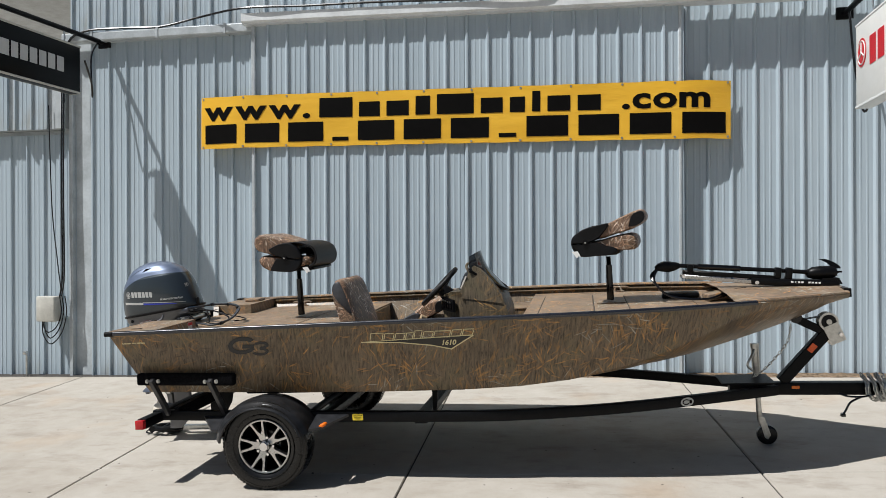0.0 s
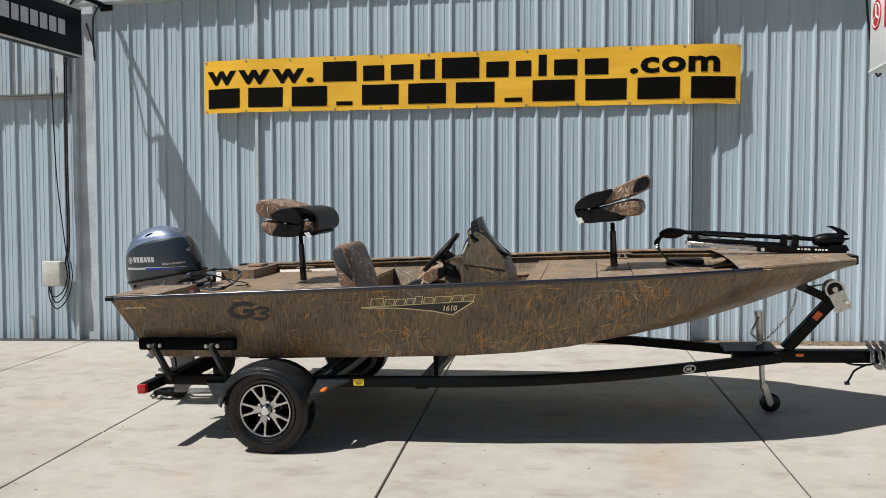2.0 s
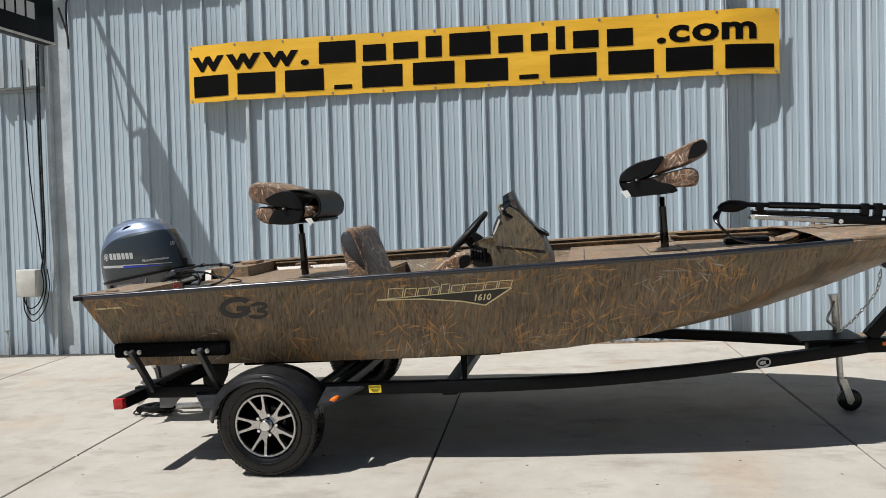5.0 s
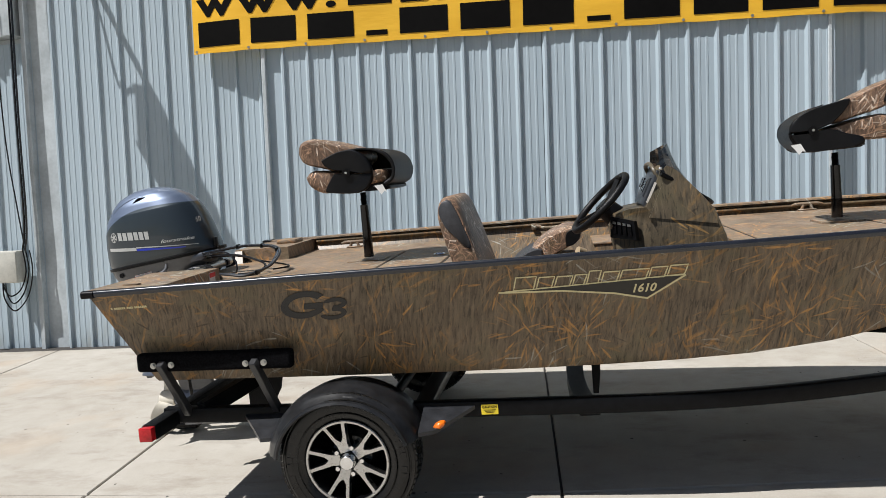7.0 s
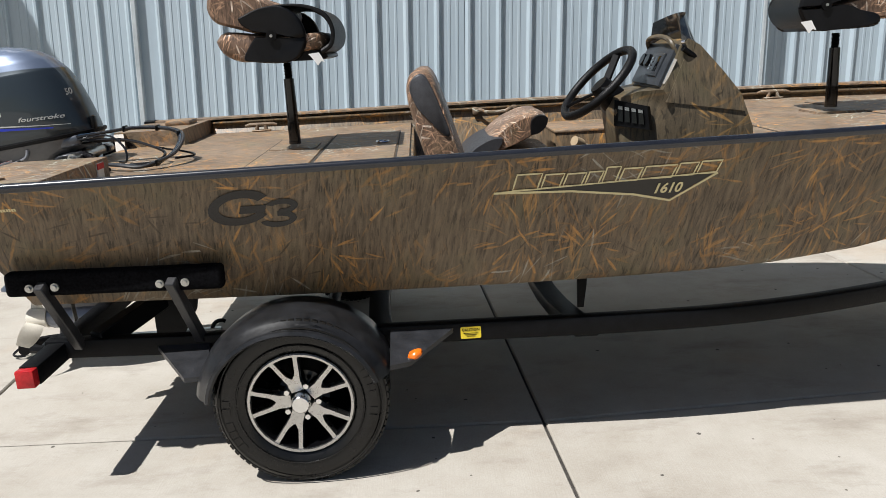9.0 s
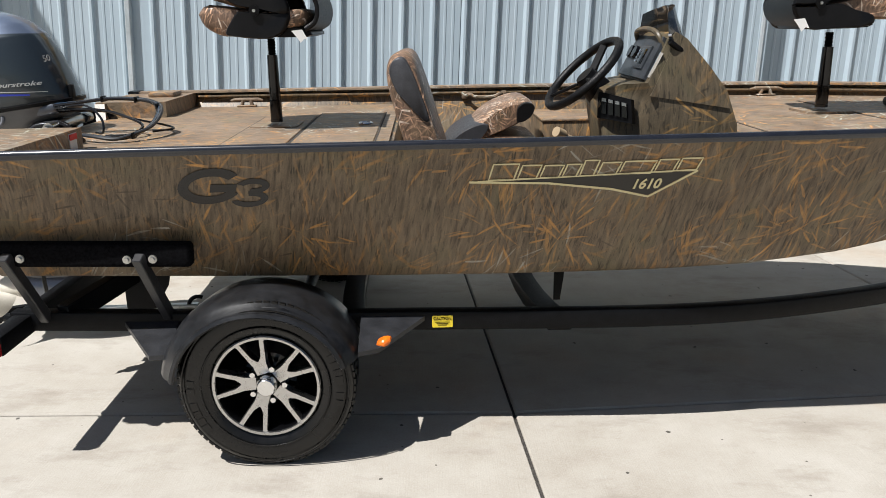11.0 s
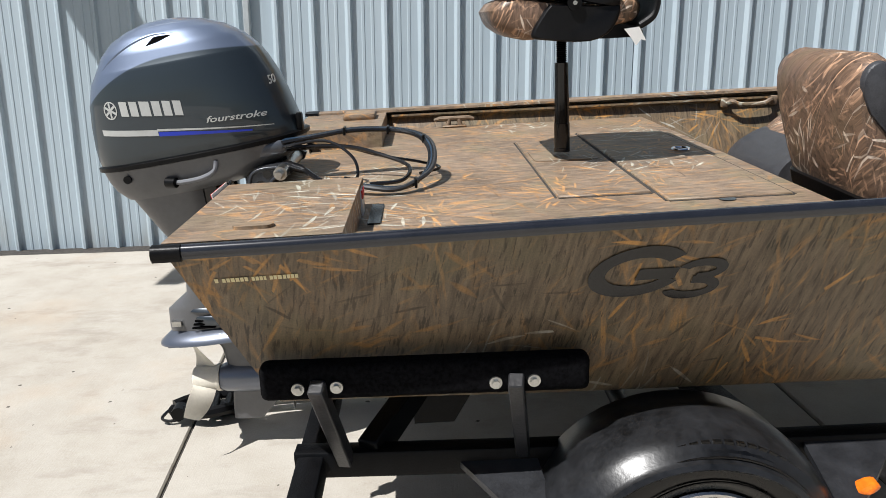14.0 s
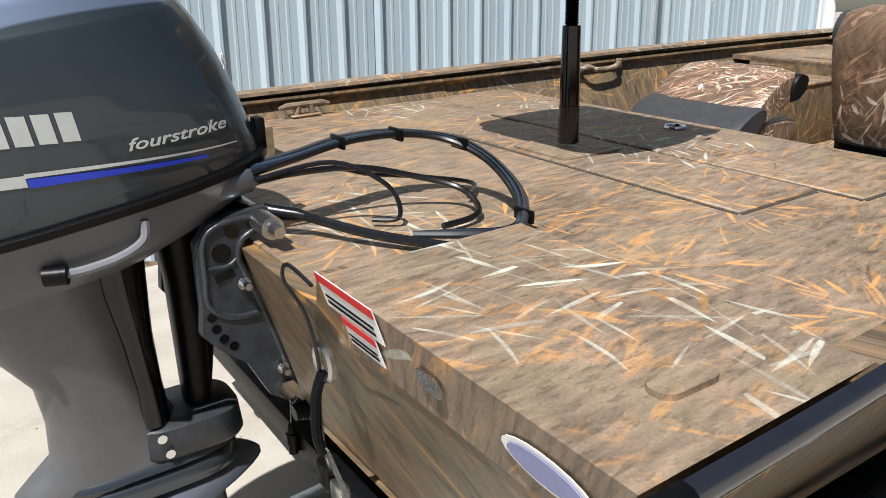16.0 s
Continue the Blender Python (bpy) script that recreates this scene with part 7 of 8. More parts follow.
    loft(bm, [sup(cx - o.x, 0, rx, ry, z - o.z, Matrix(), e=2.0) for cx, rx, ry, z in ((-2.45, 0.105, 0.018, 0.34), (-2.48, 0.085, 0.012, 0.27), (-2.52, 0.05, 0.007, 0.192))])
    part("gearcase_strut", bm, LEG_GREY, root, "grey gearcase strut and skeg", 50)
    bm = bmesh.new()
    tube(bm, [(x - o.x, 0, 0.350 - o.z) for x in (-2.60, -2.575, -2.50, -2.42, -2.36, -2.325, -2.315)], [0.040, 0.050, 0.055, 0.055, 0.043, 0.022, 0.006], 24)
    part("gearcase", bm, cowl_paint("metallic grey gearcase", (0.12, 0.135, 0.17), (0.165, 0.18, 0.215), 0.6), root, "metallic grey torpedo gearcase", 60)
    bm = bmesh.new()
    prism(bm, [(-2.715 - o.x, 0.562 - o.z), (-2.685 - o.x, 0.562 - o.z), (-2.685 - o.x, 0.579 - o.z), (-2.715 - o.x, 0.579 - o.z)], -0.058, -0.035)
    part("anode", bm, ZINC, root, "pale zinc anode", 0)
    bm = bmesh.new()
    for k in range(3):
        box(bm, (-2.61 - o.x + 0.006 * k, -0.066, 0.558 + 0.012 * k - o.z), (0.075, 0.008, 0.005))
    part("water_inlet", bm, INLET_BLACK, root, "", 0)
    # propeller
    bm = bmesh.new()
    tube(bm, [(x - o.x, 0, 0.350 - o.z) for x in (-2.595, -2.605, -2.612, -2.68, -2.686, -2.69)], [0.047, 0.047, 0.043, 0.041, 0.036, 0.020], 24)
    prop = part("propeller", bm, PROP_WHITE, root, "pale painted three-blade propeller")
    for k in range(3):
        bm = bmesh.new()
        rows = []
        for i in range(8):
            f = i / 7
            rr = 0.036 + 0.112 * f
            wide = 0.60 * math.sin(math.pi * (0.22 + 0.70 * f)) ** 0.8
            row = []
            for j in range(9):
                g = j / 8 - 0.5
                a = radians(120 * k + 82) + g * wide * 1.15 + 0.30 * f
                row.append(Vector((-2.645 - o.x + g * 0.075 * (1 - 0.45 * f) - 0.035 * f * f, rr * math.cos(a), 0.350 - o.z + rr * math.sin(a))))
            rows.append(row)
        loft(bm, rows, closed=False)
        bmesh.ops.solidify(bm, geom=bm.faces[:], thickness=0.004)
        part("blade", bm, PROP_WHITE, prop, "", 60)
    # clamp brackets, swivel and ram
    CAST_GREY = plain("dark cast bracket paint", (0.040, 0.044, 0.052), 0.32, 0.35, 0.25, 30, 0.15)
    for s in (-1, 1):
        bm = bmesh.new()
        y = s * 0.128
        out = [(-2.400, 1.050), (-2.375, 1.080), (-2.33, 1.090), (-2.275, 1.094), (-2.252, 1.082), (-2.262, 1.060), (-2.310, 1.050), (-2.326, 1.02), (-2.318, 0.99), (-2.290, 0.90), (-2.262, 0.80), (-2.243, 0.73), (-2.262, 0.708), (-2.300, 0.735), (-2.335, 0.81), (-2.385, 0.855), (-2.408, 0.885), (-2.402, 0.93)]
        loft(bm, [[Vector((a - o.x, yy, b - o.z)) for a, b in out] for yy in (y - 0.012, y + 0.012)])
        br = part("clamp_bracket", bm, CAST_GREY, root, "dark cast clamp bracket", 20)
        bm = bmesh.new()
        tube(bm, smooth_path([(a - o.x, y + s * 0.012, b - o.z) for a, b in ((-2.262, 1.078), (-2.33, 1.080), (-2.372, 1.070), (-2.388, 1.045), (-2.390, 0.99), (-2.392, 0.945), (-2.375, 0.92), (-2.34, 0.905), (-2.30, 0.905))], 4), 0.006, 8)
        tube(bm, smooth_path([(a - o.x, y + s * 0.012, b - o.z) for a, b in ((-2.262, 1.068), (-2.318, 1.045), (-2.330, 1.01), (-2.322, 0.985), (-2.294, 0.90), (-2.266, 0.80), (-2.25, 0.735))], 4), 0.006, 8)
        tube(bm, smooth_path([(a - o.x, y + s * 0.012, b - o.z) for a, b in ((-2.39, 1.005), (-2.35, 1.002), (-2.328, 1.015))], 4), 0.004, 8)
        part("bracket_rim", bm, CAST_GREY, br, "raised rim of the casting", 60)
        bm = bmesh.new()
        box(bm, (-2.357 - o.x, y + s * 0.0125, 0.985 - o.z), (0.034, 0.004, 0.014), pose(0, 0, 0, 0, -12, 0))
        part("bracket_plate", bm, GLOSS_BLACK, br, "small black plate", 0)
        for cx, cz, r in ((-2.335, 1.062, 0.013), (-2.358, 1.027, 0.017), (-2.300, 1.068, 0.008), (-2.388, 0.916, 0.0085), (-2.383, 0.893, 0.0085), (-2.372, 0.871, 0.0085), (-2.356, 0.853, 0.0085)):
            bm = bmesh.new()
            rod(bm, (cx - o.x, y + s * 0.0115, cz - o.z), (cx - o.x, y + s * 0.0135, cz - o.z), r, n=14)
            part("bracket_hole", bm, GLOSS_BLACK, br, "", 0)
        for cx, cz, r in ((-2.328, 0.968, 0.0065), (-2.275, 0.787, 0.0065), (-2.268, 0.738, 0.011)):
            bm = bmesh.new()
            rod(bm, (cx - o.x, y + s * 0.01, cz - o.z), (cx - o.x, y + s * (0.045 if r < 0.01 else 0.02), cz - o.z), r, n=10)
            rod(bm, (cx - o.x, y + s * 0.012, cz - o.z), (cx - o.x, y + s * 0.022, cz - o.z), r * 1.9, n=6)
            part("bracket_bolt", bm, CHROME, br, "bright through bolt")
    bm = bmesh.new()
    rod(bm, (-2.285 - o.x, -0.20, 1.072 - o.z), (-2.285 - o.x, 0.20, 1.072 - o.z), 0.020)
    tube(bm, [(-2.285 - o.x, -0.20, 1.072 - o.z), (-2.285 - o.x, -0.23, 1.072 - o.z)], [0.014, 0.010], 10)
    part("tilt_tube", bm, ZINC, root, "bright tilt tube")
    bm = bmesh.new()
    loft(bm, [leg(-2.435, -2.345, 0.050, 1.07), leg(-2.425, -2.355, 0.050, 0.95), leg(-2.425, -2.365, 0.045, 0.85), leg(-2.425, -2.375, 0.040, 0.70)])
    part("swivel_bracket", bm, BLACK_PLASTIC, root, "black swivel bracket", 50)
    bm = bmesh.new()
    loft(bm, [leg(-2.58, -2.455, 0.105, 1.06), leg(-2.57, -2.460, 0.100, 0.98), leg(-2.545, -2.465, 0.085, 0.88), leg(-2.53, -2.462, 0.074, 0.78), leg(-2.53, -2.455, 0.070, 0.70)])
    part("front_cover", bm, GLOSS_BLACK, root, "black front cover of the leg", 50)
    bm = bmesh.new()
    rod(bm, (-2.345 - o.x, 0, 1.0 - o.z), (-2.405 - o.x, 0, 0.66 - o.z), 0.026)
    part("tilt_ram", bm, BLACK_PLASTIC, root, "black tilt ram")
    bm = bmesh.new()
    loft(bm, [sup(-2.43 - o.x, 0, rx, ry, z - o.z, Matrix(), e=3.5) for rx, ry, z in ((0.10, 0.072, 0.625), (0.105, 0.078, 0.635), (0.10, 0.078, 0.69), (0.085, 0.065, 0.70))])
    mount = part("lower_mount", bm, CAST_GREY, root, "dark lower mount cover", 40)
    for x in (-2.49, -2.48):
        bm = bmesh.new()
        z = 0.68 if x < -2.485 else 0.645
        rod(bm, (x - o.x, -0.070, z - o.z), (x - o.x, -0.082, z - o.z), 0.009, n=10)
        part("mount_bolt", bm, CHROME, mount)
    # steering arm and front controls
    bm = bmesh.new()
    loft(bm, [[tilt @ Vector((x, -0.10 + a, z + b)) for a, b in rounded(w, h, 0.015, 3)] for x, w, h, z in ((0.06, 0.09, 0.050, -0.036), (0.15, 0.08, 0.048, -0.036), (0.238, 0.07, 0.044, -0.034), (0.250, 0.055, 0.034, -0.034))])
    part("cable_duct", bm, cowl_paint("grey duct", (0.10, 0.11, 0.13), (0.14, 0.15, 0.17), 0.3), root, "grey cable duct on the pan", 40)
    bm = bmesh.new()
    for k, (a, b) in enumerate((((-2.42, 0.02, 1.06), (-2.30, 0.0, 1.09)), ((-2.40, 0.14, 1.05), (-2.29, 0.12, 1.10)), ((-2.36, -0.06, 1.05), (-2.29, -0.05, 1.085)))):
        beam(bm, Vector(a) - o, Vector(b) - o, 0.05, 0.03, 0.006)
    rod(bm, Vector((-2.30, -0.02, 1.09)) - o, Vector((-2.30, 0.16, 1.09)) - o, 0.016)
    part("steering_arm", bm, BLACK_STEEL, root, "dark steering arm and linkage")
    bm = bmesh.new()
    box(bm, tilt @ Vector((0.298, -0.05, 0.02)), (0.02, 0.03, 0.06), bevel=0.006)
    part("cowl_latch", bm, BLACK_PLASTIC, cowl, "black cowl latch")
    return root


outboard()


# cables that loop from the motor over the aft deck
def deck_cables():
    root = thing("control_cables", BOAT @ Matrix.Translation((-2.2, 0, 1.046)), "black and blue control cables looped over the aft deck", "cable bundle")
    o = Vector((-2.2, 0, 1.046))
    mats = [CABLE, plain("dark blue cable", (0.018, 0.035, 0.06), 0.25), CABLE, plain("dark grey cable", (0.03, 0.032, 0.036), 0.4)]
    start = Vector((-2.285, -0.075, 1.150))
    for k in range(4):
        d = 0.012 * k
        pts = [start + Vector((0, d * 0.8 - 0.01, 0.006 * (k % 2))), (-2.20, -0.075 + d, 1.160), (-2.08, -0.055 + d, 1.172), (-1.96, -0.045 + d, 1.166), (-1.885 + d * 0.5, -0.08, 1.152), (-1.850 + d * 0.4, -0.16, 1.124), (-1.855 + d * 0.3, -0.25 - d * 0.3, 1.085), (-1.895, -0.325 - d * 0.4, 1.056 + d * 0.2), (-1.95, -0.355 - d * 0.5, 1.052), (-2.03, -0.34 - d * 0.4, 1.06), (-2.10, -0.30, 1.06)]
        bm = bmesh.new()
        tube(bm, [Vector(p) - o for p in smooth_path(pts, 6)], 0.0066, 8)
        part("cable", bm, mats[k], root)
    for k, pts in enumerate((((-2.285, -0.07, 1.135), (-2.10, -0.08, 1.13), (-1.98, -0.11, 1.10), (-1.91, -0.17, 1.075), (-1.93, -0.25, 1.052), (-2.02, -0.27, 1.05)),
                             ((-2.28, -0.06, 1.125), (-2.12, -0.02, 1.12), (-2.00, 0.02, 1.08), (-1.88, 0.0, 1.058), (-1.82, -0.08, 1.052), (-1.88, -0.15, 1.05)),
                             ((-2.28, -0.09, 1.14), (-2.15, -0.12, 1.155), (-2.07, -0.17, 1.11), (-2.06, -0.19, 1.055), (-2.10, -0.16, 1.05)))):
        bm = bmesh.new()
        tube(bm, [Vector(p) - o for p in smooth_path(pts, 6)], 0.0045 if k else 0.006, 8)
        part("cable", bm, CABLE, root)
    bm = bmesh.new()
    tube(bm, [Vector(p) - o for p in ((-2.268, -0.085, 1.082), (-2.225, -0.125, 1.075), (-2.215, -0.135, 1.073))], [0.014, 0.012, 0.009], 10)
    tube(bm, [Vector(p) - o for p in smooth_path([(-2.215, -0.135, 1.073), (-2.15, -0.25, 1.058), (-2.06, -0.38, 1.050)], 5)], 0.009, 8)
    part("steering_cable", bm, CABLE, root, "black steering cable with a bright ferrule")
    for p in ((-2.10, -0.045, 1.172), (-1.97, -0.035, 1.167), (-1.865, -0.10, 1.145), (-1.890, -0.33, 1.06)):
        bm = bmesh.new()
        c = Vector(p) - o
        box(bm, c, (0.008, 0.050, 0.024), bevel=0.003)
        part("cable_tie", bm, BLACK_PLASTIC, root)


deck_cables()


# tie-down strap on the transom
def tie_down():
    root = thing("tie_down_strap", BOAT @ Matrix.Translation((-2.325, -0.405, 0.917)), "grey ratchet strap hooked to the transom eye", "strap")
    bm = bmesh.new()
    line = smooth_path([(0.0, 0.0, 0.01), (-0.012, 0.005, -0.03), (-0.018, 0.0, -0.09), (-0.012, -0.005, -0.12)], 5)
    tube(bm, line, 0.008, 8)
    part("hook", bm, BLACK_STEEL, root, "black steel hook")
    bm = bmesh.new()
    loft(bm, [[Vector((x, y + a, z)) + Vector((b, 0, 0)) for a, b in ((-0.014, -0.0015), (0.014, -0.0015), (0.014, 0.0015), (-0.014, 0.0015))] for x, y, z in ((-0.010, -0.005, -0.11), (0.03, -0.01, -0.25), (0.055, -0.01, -0.36), (0.06, -0.01, -0.46))])
    part("webbing", bm, plain("grey webbing", (0.11, 0.11, 0.105), 0.8, 0, 0.5, 300), root, "grey woven webbing")
    bm = bmesh.new()
    box(bm, (0.04, -0.02, -0.31), (0.03, 0.05, 0.07), bevel=0.004)
    part("ratchet", bm, ZINC, root, "zinc ratchet buckle")
    return root


tie_down()


def drain_plug():
    root = thing("drain_plug", BOAT @ Matrix.Translation((-2.205, 0.03, 0.60)), "black drain plug hanging on a thin wire below the transom", "drain plug")
    bm = bmesh.new()
    tube(bm, [(0, 0.03, 0.05), (0.002, 0.035, 0.0), (0.0, 0.04, -0.055)], 0.0015, 6)
    part("wire", bm, ZINC, root)
    bm = bmesh.new()
    tube(bm, [(0, 0.04, z) for z in (-0.05, -0.055, -0.075, -0.076, -0.10, -0.101, -0.125, -0.128)], [0.004, 0.008, 0.010, 0.014, 0.014, 0.011, 0.011, 0.006], 14)
    part("plug", bm, BLACK_PLASTIC, root, "black ribbed plug")
    bm = bmesh.new()
    for k in range(4):
        rod(bm, (-0.012 - 0.006 * k, -0.08, 0.05), (-0.015 - 0.006 * k, -0.08, 0.049), 0.026 - 0.002 * k, n=18)
    rod(bm, (0.0, -0.08, 0.05), (-0.036, -0.08, 0.048), 0.017, n=18)
    part("drain_collar", bm, BLACK_PLASTIC, root, "black threaded drain collar")


def transom_wire():
    root = thing("transom_cable", BOAT @ Matrix.Translation((-2.33, -0.40, 1.0)), "thin black cable with a connector hanging down the transom", "cable")
    bm = bmesh.new()
    tube(bm, smooth_path([(-0.03, -0.075, 0.095), (-0.035, -0.01, 0.105), (-0.03, 0.02, 0.07), (-0.01, 0.005, 0.02), (0.0, -0.005, -0.06), (0.01, 0.03, -0.16), (0.03, 0.07, -0.27), (0.05, 0.09, -0.33)], 6), 0.003, 6)
    part("wire", bm, CABLE, root)
    bm = bmesh.new()
    box(bm, (0.05, 0.11, -0.335), (0.03, 0.05, 0.05), bevel=0.008)
    part("connector", bm, BLACK_PLASTIC, root, "black connector")
    bm = bmesh.new()
    box(bm, (0.045, 0.06, -0.34), (0.02, 0.04, 0.035), bevel=0.004)
    part("clip", bm, ZINC, root, "bright metal clip")


drain_plug()
transom_wire()


# ---- trolling motor on the bow ----
def trolling_motor():
    root = thing("trolling_motor", BOAT @ Matrix.Translation((2.0, 0.0, 1.13)), "black bow-mount trolling motor stowed on its bracket", "trolling motor")
    o = Vector((2.0, 0.0, 1.13))

    def P(x, y, z):
        return Vector((x, y, z)) - o

    bm = bmesh.new()
    box(bm, P(2.12, -0.02, 1.160), (0.56, 0.11, 0.045), pose(0, 0, 0, 0, 4.5, 0), 0.008)
    part("mount_base", bm, BLACK_PLASTIC, root, "black mount base")
    for k, w in enumerate((.022, .008, .02, .022, 0, .02, .022, .016, .02)):
        if w:
            bm = bmesh.new()
            x = 2.10 + 0.0215 * k
            box(bm, P(x, -0.078, 1.166 - 0.0785 * (x - 2.12)), (w * 0.7, 0.004, 0.011))
            part("letter_bar", bm, WHITE_STICKER, root, "white bar in place of a maker's name", 0)
    bm = bmesh.new()
    tube(bm, [P(1.34, -0.03, 1.312), P(2.24, -0.01, 1.222)], 0.0145, 14)
    part("shaft", bm, BLACK_PLASTIC, root, "black composite shaft")
    bm = bmesh.new()
    tube(bm, [P(1.50, -0.03, 1.296), P(1.78, -0.024, 1.268)], 0.020, 14)
    part("depth_collar", bm, GLOSS_BLACK, root)
    for s in (-1, 1):
        bm = bmesh.new()
        beam(bm, P(1.39, -0.03 + 0.04 * s, 1.236), P(1.885, -0.02 + 0.04 * s, 1.172), 0.010, 0.028, 0.004)
        part("lift_arm", bm, ALU, root, "bright aluminium lift arm")
        for x, z in ((1.40, 1.235), (1.875, 1.173)):
            bm = bmesh.new()
            rod(bm, P(x, -0.03 + 0.043 * s, z), P(x, -0.03 + 0.055 * s, z), 0.013, n=14)
            part("arm_pivot", bm, CHROME, root)
    bm = bmesh.new()
    beam(bm, P(1.40, -0.03, 1.262), P(2.0, -0.02, 1.195), 0.05, 0.03, 0.006)
    part("lift_channel", bm, BLACK_PLASTIC, root, "black lift channel")
    for x, h in ((1.45, 0.06), (2.02, 0.075), (2.09, 0.08)):
        bm = bmesh.new()
        z = 1.30 - 0.10 * (x - 1.45)
        box(bm, P(x, -0.03, z - 0.015), (0.04, 0.06, h), pose(0, 0, 0, 0, 6, 0), 0.008)
        part("shaft_clamp", bm, BLACK_PLASTIC, root)
    # head with wires
    bm = bmesh.new()
    rows = []
    for x, w, h, z in ((1.215, 0.03, 0.02, 1.300), (1.235, 0.07, 0.05, 1.302), (1.275, 0.095, 0.072, 1.306), (1.315, 0.10, 0.072, 1.304), (1.355, 0.07, 0.055, 1.306), (1.380, 0.04, 0.035, 1.308)):
        rows.append([P(x, -0.03 + a, z + b) for a, b in rounded(w, h, min(w, h) * 0.4, 4)])
    loft(bm, rows)
    part("control_head", bm, BLACK_PLASTIC, root, "black control head", 50)
    for k in range(3):
        bm = bmesh.new()
        d = 0.012 * k
        tube(bm, smooth_path([P(1.235, -0.05, 1.295), P(1.205 - d, -0.09, 1.25), P(1.21, -0.12 - d, 1.19), P(1.28, -0.15, 1.12), P(1.40, -0.17 + d, 1.09), P(1.55, -0.16, 1.085), P(1.68, -0.12 - d, 1.105 + d), P(1.80, -0.08, 1.14)], 6), 0.008, 8)
        part("wire", bm, GLOSS_BLACK, root, "black wiring loop")
    # motor pod with propeller
    bm = bmesh.new()
    tube(bm, [P(x, 0, z) for x, z in ((2.205, 1.213), (2.215, 1.213), (2.25, 1.214), (2.31, 1.216), (2.375, 1.217), (2.398, 1.217))], [0.010, 0.026, 0.042, 0.046, 0.040, 0.030], 20)
    part("motor_pod", bm, BLACK_PLASTIC, root, "black motor pod", 50)
    for k in range(2):
        bm = bmesh.new()
        rows = []
        sg = 1 if k == 0 else -1
        for i in range(8):
            f = i / 7
            rr = 0.02 + 0.068 * f
            lean = -0.085 * f * f
            wd = 0.022 * (1 - 0.5 * f) + 0.010
            rows.append([P(2.395 + lean + a, sg * -0.012 * (1 - f) + b * 0.004, 1.22 + sg * rr * (1 if k == 0 else 0.35)) for a, b in ((-wd, -1), (wd, -0.4), (wd, 0.4), (-wd, 1))])
        loft(bm, rows)
        part("blade", bm, BLACK_PLASTIC, root, "black weedless propeller blade", 50)
    bm = bmesh.new()
    rod(bm, P(2.395, 0, 1.217), P(2.435, 0, 1.216), 0.006)
    part("prop_shaft", bm, BLACK_STEEL, root)
    bm = bmesh.new()
    prism(bm, [(2.30 - o.x, 1.18 - o.z), (2.40 - o.x, 1.18 - o.z), (2.42 - o.x, 1.14 - o.z), (2.28 - o.x, 1.14 - o.z)], -0.06, 0.06)
    part("pod_cradle", bm, BLACK_PLASTIC, root, "black pod cradle")
    # foot pedal and slack cable on the bow deck
    bm = bmesh.new()
    box(bm, P(1.66, -0.06, 1.105), (0.26, 0.13, 0.05), pose(0, 0, 0, 0, -9, 12), 0.012)
    part("foot_pedal", bm, CAMO_DECK, root, "brown foot pedal")
    bm = bmesh.new()
    box(bm, P(1.40, 0.16, 1.085), (0.26, 0.14, 0.045), pose(0, 0, 0, 0, 0, -6), 0.02)
    part("pedal_base", bm, BLACK_PLASTIC, root)
    return root


trolling_motor()


# ---- loose things on the ground ----
def support_bar():
    x, y = -2.36, 5.41
    m = Matrix.Translation((x, y, ground_z(x, y))) @ pose(0, 0, 0, 0, -1.5, 7)
    root = thing("motor_support_bar", m, "grey motor support bar with a black clamp head on concrete", "support bar")
    bm = bmesh.new()
    box(bm, (0.10, 0, 0.05), (0.66, 0.045, 0.04), bevel=0.004)
    part("bar", bm, ZINC, root, "grey square bar")
    bm = bmesh.new()
    for s in (-1, 1):
        tube(bm, smooth_path([(-0.24, 0.02 * s, 0.05), (-0.29, 0.065 * s, 0.055), (-0.38, 0.08 * s, 0.05), (-0.45, 0.05 * s, 0.05), (-0.50, 0.02 * s, 0.045)], 5), [0.018] * 5 + [0.022] * 16, 8)
    box(bm, (-0.315, 0, 0.03), (0.13, 0.09, 0.04), bevel=0.015)
    for k in (-0.30, -0.345, -0.39):
        rod(bm, (k, -0.085, 0.055), (k, 0.085, 0.055), 0.012, n=10)
    rod(bm, (-0.47, -0.075, 0.05), (-0.47, -0.02, 0.05), 0.026, n=14)
    part("clamp_head", bm, BLACK_PLASTIC, root, "black clamp head")
    bm = bmesh.new()
    tube(bm, smooth_path([(-0.50, 0.0, 0.05), (-0.54, -0.02, 0.02), (-0.52, -0.04, 0.012), (-0.48, -0.04, 0.012)], 5), 0.006, 6)
    part("pull_cord", bm, CABLE, root)
    bm = bmesh.new()
    tube(bm, [(0.43 + 0.045 * math.cos(a), 0, 0.06 + 0.045 * math.sin(a)) for a in (radians(d) for d in range(60, 301, 20))], 0.010, 8)
    part("fork_end", bm, BLACK_STEEL, root, "black fork end")


support_bar()

# ---- beyond the wall's end: lawn, trees and a parked tractor ----
def leaf_mat(name, low, high):
    n = Nodes(name)
    n.set(color=n.ramp(n.add("NewGeometry").outputs["Random Per Island"], (0.0, low), (1.0, high)), rough=0.6, spec=0.2)
    return n.mat


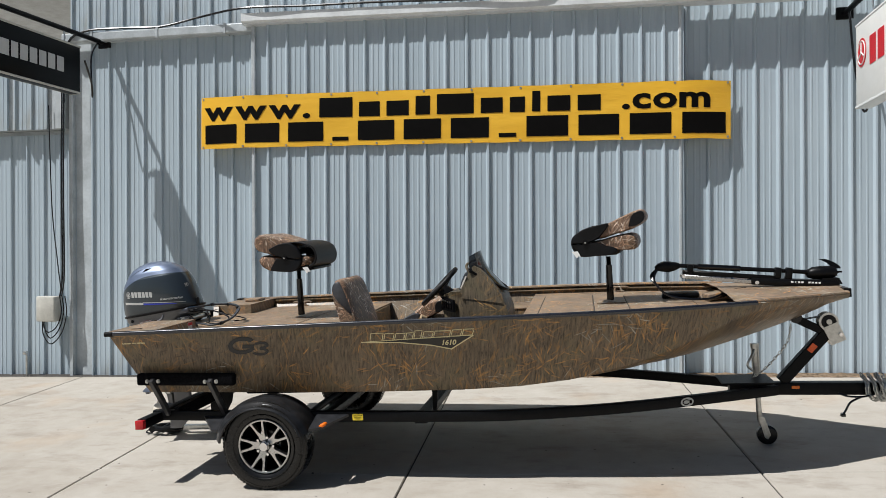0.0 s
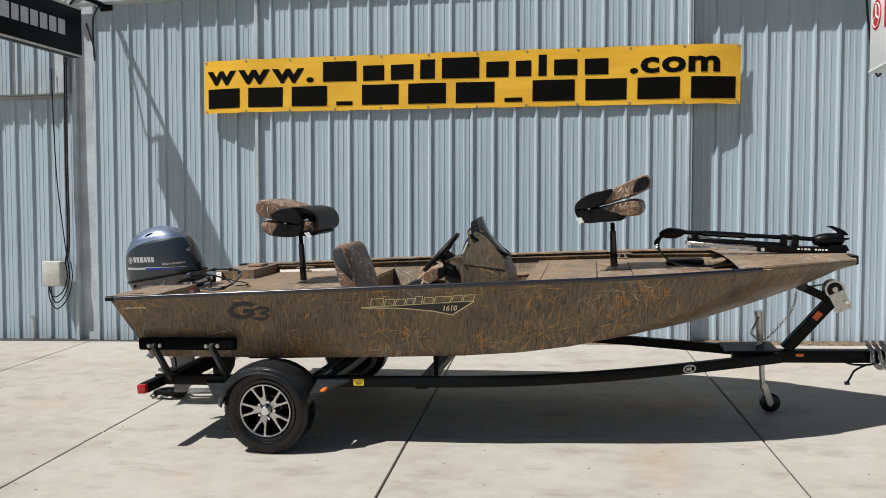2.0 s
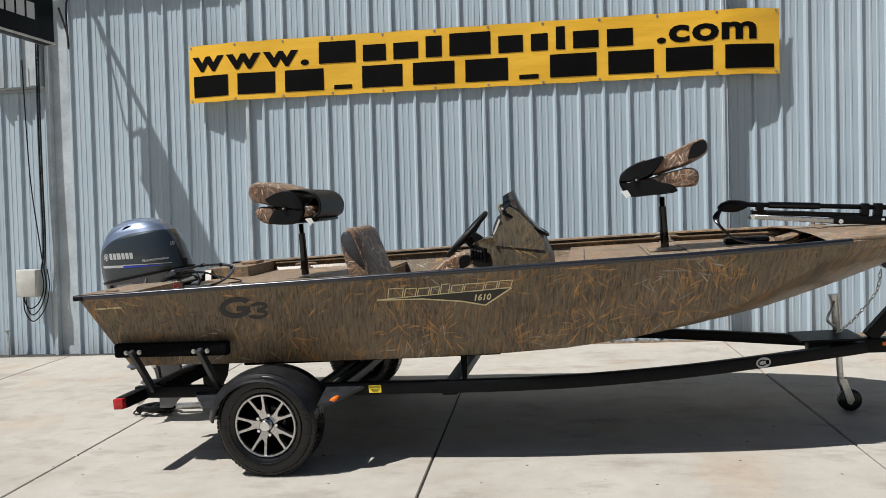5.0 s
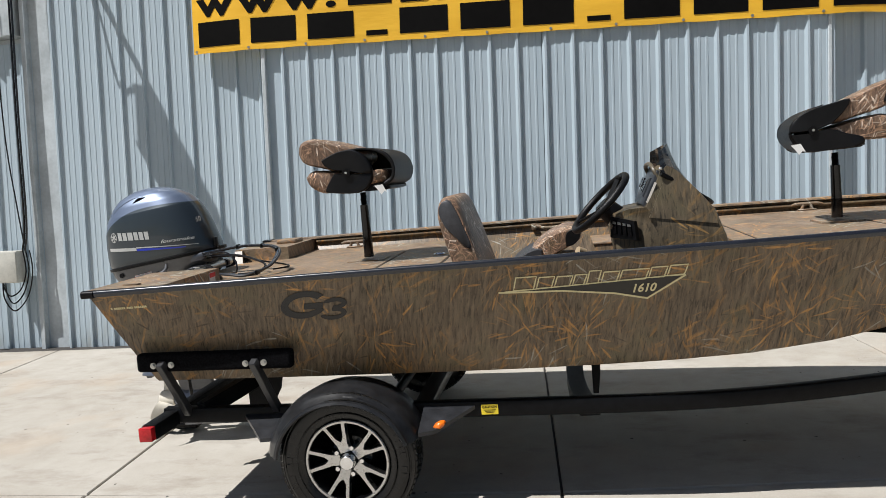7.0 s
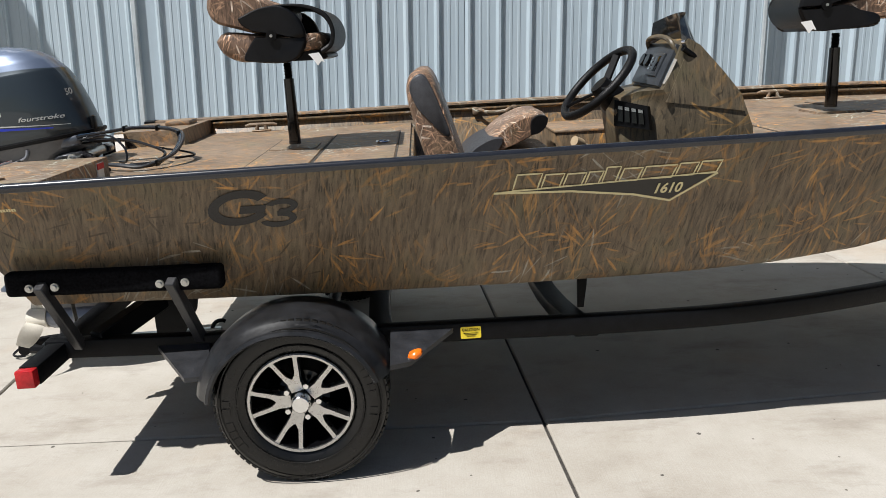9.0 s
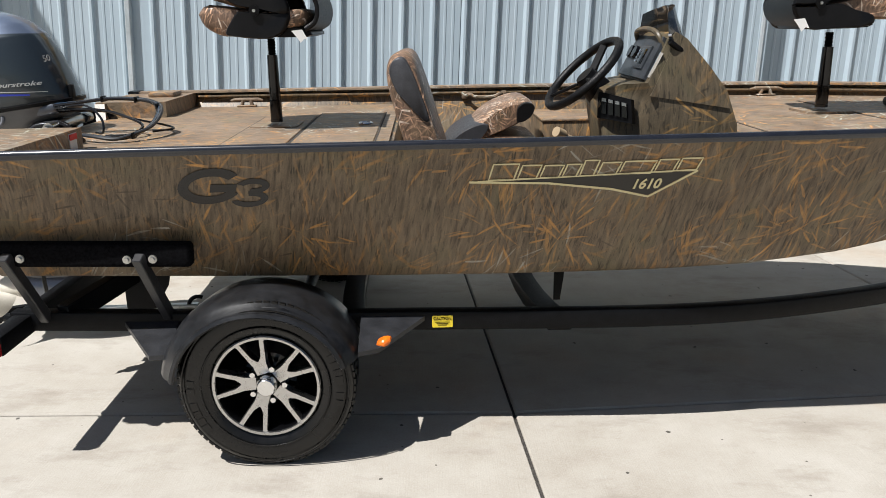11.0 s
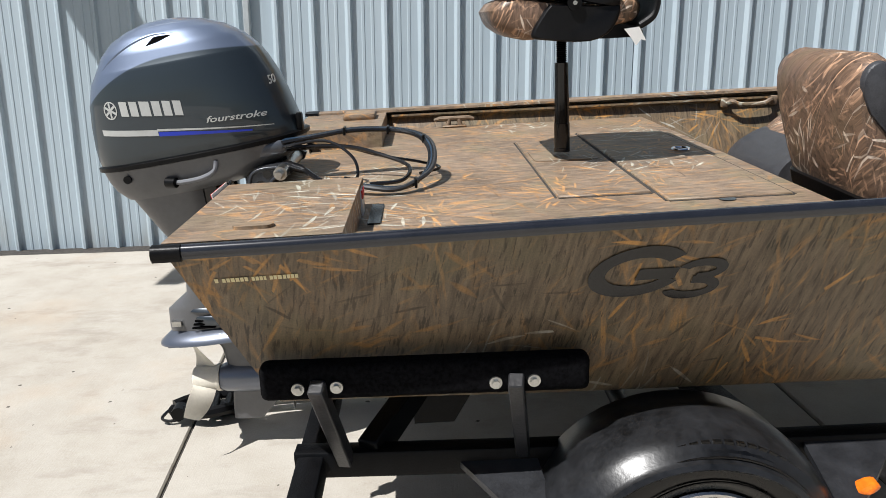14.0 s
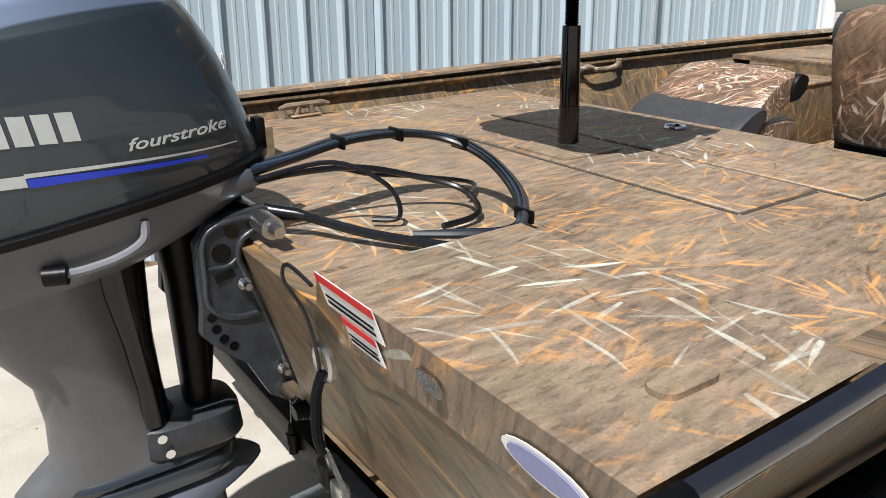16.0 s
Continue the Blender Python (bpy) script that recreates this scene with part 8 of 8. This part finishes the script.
LEAF = leaf_mat("broad leaves", (0.025, 0.06, 0.012), (0.09, 0.15, 0.03))
BARK = plain("tree bark", (0.09, 0.065, 0.045), 0.9, 0, 0.4, 12, 0.6)
bm = bmesh.new()
box(bm, (34, 34, -0.02), (58, 36, 0.10))
for v in bm.verts:
    v.co.z += 0.28
grass = structure("lawn", bm, plain("mown grass", (0.07, 0.12, 0.025), 0.9, 0, 0.5, 2.5, 0.6), "green mown lawn behind the yard", "lawn")


def tree(x, y, h, r, seed):
    rnd = random.Random(seed)
    root = thing("tree", Matrix.Translation((x, y, 0.2)), "leafy green tree behind the yard", "tree", "trees behind the yard")
    bm = bmesh.new()
    tube(bm, [(0, 0, 0), (0.05, 0, h * 0.25), (0.0, 0.1, h * 0.5), (0.1, 0.1, h * 0.85)], [0.22, 0.17, 0.12, 0.04], 9)
    for k in range(9):
        a, z = rnd.uniform(0, 6.28), h * rnd.uniform(0.3, 0.75)
        d = Vector((math.cos(a), math.sin(a), rnd.uniform(0.25, 0.7)))
        tube(bm, [(0.03, 0.05, z), Vector((0.03, 0.05, z)) + d * r * 0.45, Vector((0.03, 0.05, z)) + d * r * 0.85], [0.07, 0.045, 0.015], 6)
    part("trunk", bm, BARK, root)
    verts, faces = [], []
    lumps = [(rnd.uniform(-r, r) * 0.7, rnd.uniform(-r, r) * 0.7, h * rnd.uniform(0.42, 1.0), rnd.uniform(0.25, 0.5) * r) for _ in range(22)]
    for _ in range(5200):
        cx, cy, cz, cr = rnd.choice(lumps)
        d = Vector((rnd.gauss(0, 1), rnd.gauss(0, 1), rnd.gauss(0, 1))).normalized() * cr * rnd.uniform(0.55, 1.0)
        p = Vector((cx, cy, cz)) + d
        u = Vector((rnd.gauss(0, 1), rnd.gauss(0, 1), rnd.gauss(0, 0.6))).normalized()
        w = u.orthogonal().normalized()
        s = rnd.uniform(0.07, 0.14)
        i = len(verts)
        verts += [p - u * s, p + w * s * 0.5, p + u * s, p - w * s * 0.5]
        faces.append((i, i + 1, i + 2, i + 3))
    me = bpy.data.meshes.new("crown")
    me.from_pydata(verts, [], faces)
    me.materials.append(LEAF)
    ob = new("crown", me)
    ob.parent = root


tree(9.5, 30.0, 7.5, 2.9, 1)
tree(15.0, 33.0, 8.5, 3.2, 2)
tree(21.0, 30.0, 7.0, 2.8, 3)
tree(28.0, 34.0, 8.0, 3.2, 4)
tree(7.0, 36.0, 8.0, 3.0, 5)


def tractor():
    root = thing("tractor", Matrix.Translation((8.1, 15.2, ground_z(8, 9) - 0.03)) @ pose(0, 0, 0, 0, 0, 95), "green farm tractor with yellow wheels parked behind the shop", "tractor")
    green, yellow = plain("green tractor paint", (0.03, 0.16, 0.035), 0.35), plain("yellow wheel paint", (0.75, 0.50, 0.03), 0.4)
    bm = bmesh.new()
    box(bm, (0.55, 0, 1.05), (1.5, 0.62, 0.62), bevel=0.08)
    part("hood", bm, green, root)
    bm = bmesh.new()
    box(bm, (1.31, 0, 1.02), (0.04, 0.5, 0.5), bevel=0.02)
    for k in range(6):
        box(bm, (1.335, 0, 0.84 + 0.07 * k), (0.02, 0.46, 0.02))
    part("grille", bm, BLACK_PLASTIC, root)
    bm = bmesh.new()
    box(bm, (-0.55, 0, 1.0), (0.9, 0.8, 0.5), bevel=0.06)
    part("body", bm, green, root)
    bm = bmesh.new()
    box(bm, (-0.6, 0, 2.35), (1.3, 1.3, 0.10), bevel=0.04)
    part("canopy", bm, plain("blue canopy", (0.03, 0.12, 0.42), 0.5), root, "blue sun canopy")
    for x, y in ((-0.1, -0.5), (-0.1, 0.5), (-1.1, -0.5), (-1.1, 0.5)):
        bm = bmesh.new()
        rod(bm, (x, y, 1.1), (x, y, 2.32), 0.025)
        part("canopy_post", bm, BLACK_STEEL, root)
    for x, y, r, w in ((1.0, -0.62, 0.38, 0.22), (1.0, 0.62, 0.38, 0.22), (-0.7, -0.75, 0.62, 0.34), (-0.7, 0.75, 0.62, 0.34)):
        bm = bmesh.new()
        loft(bm, [[Vector((x + rr * math.cos(a), y + yy, r + rr * math.sin(a))) for yy, rr in tyre_rings(r, w, r * 0.55)] for a in (2 * math.pi * i / 28 for i in range(29))], closed=False)
        wh = part("wheel", bm, RUBBER, root)
        bm = bmesh.new()
        rod(bm, (x, y - w * 0.3, r), (x, y + w * 0.3, r), r * 0.55, n=24)
        part("rim", bm, yellow, wh, "yellow wheel disc")


tractor()
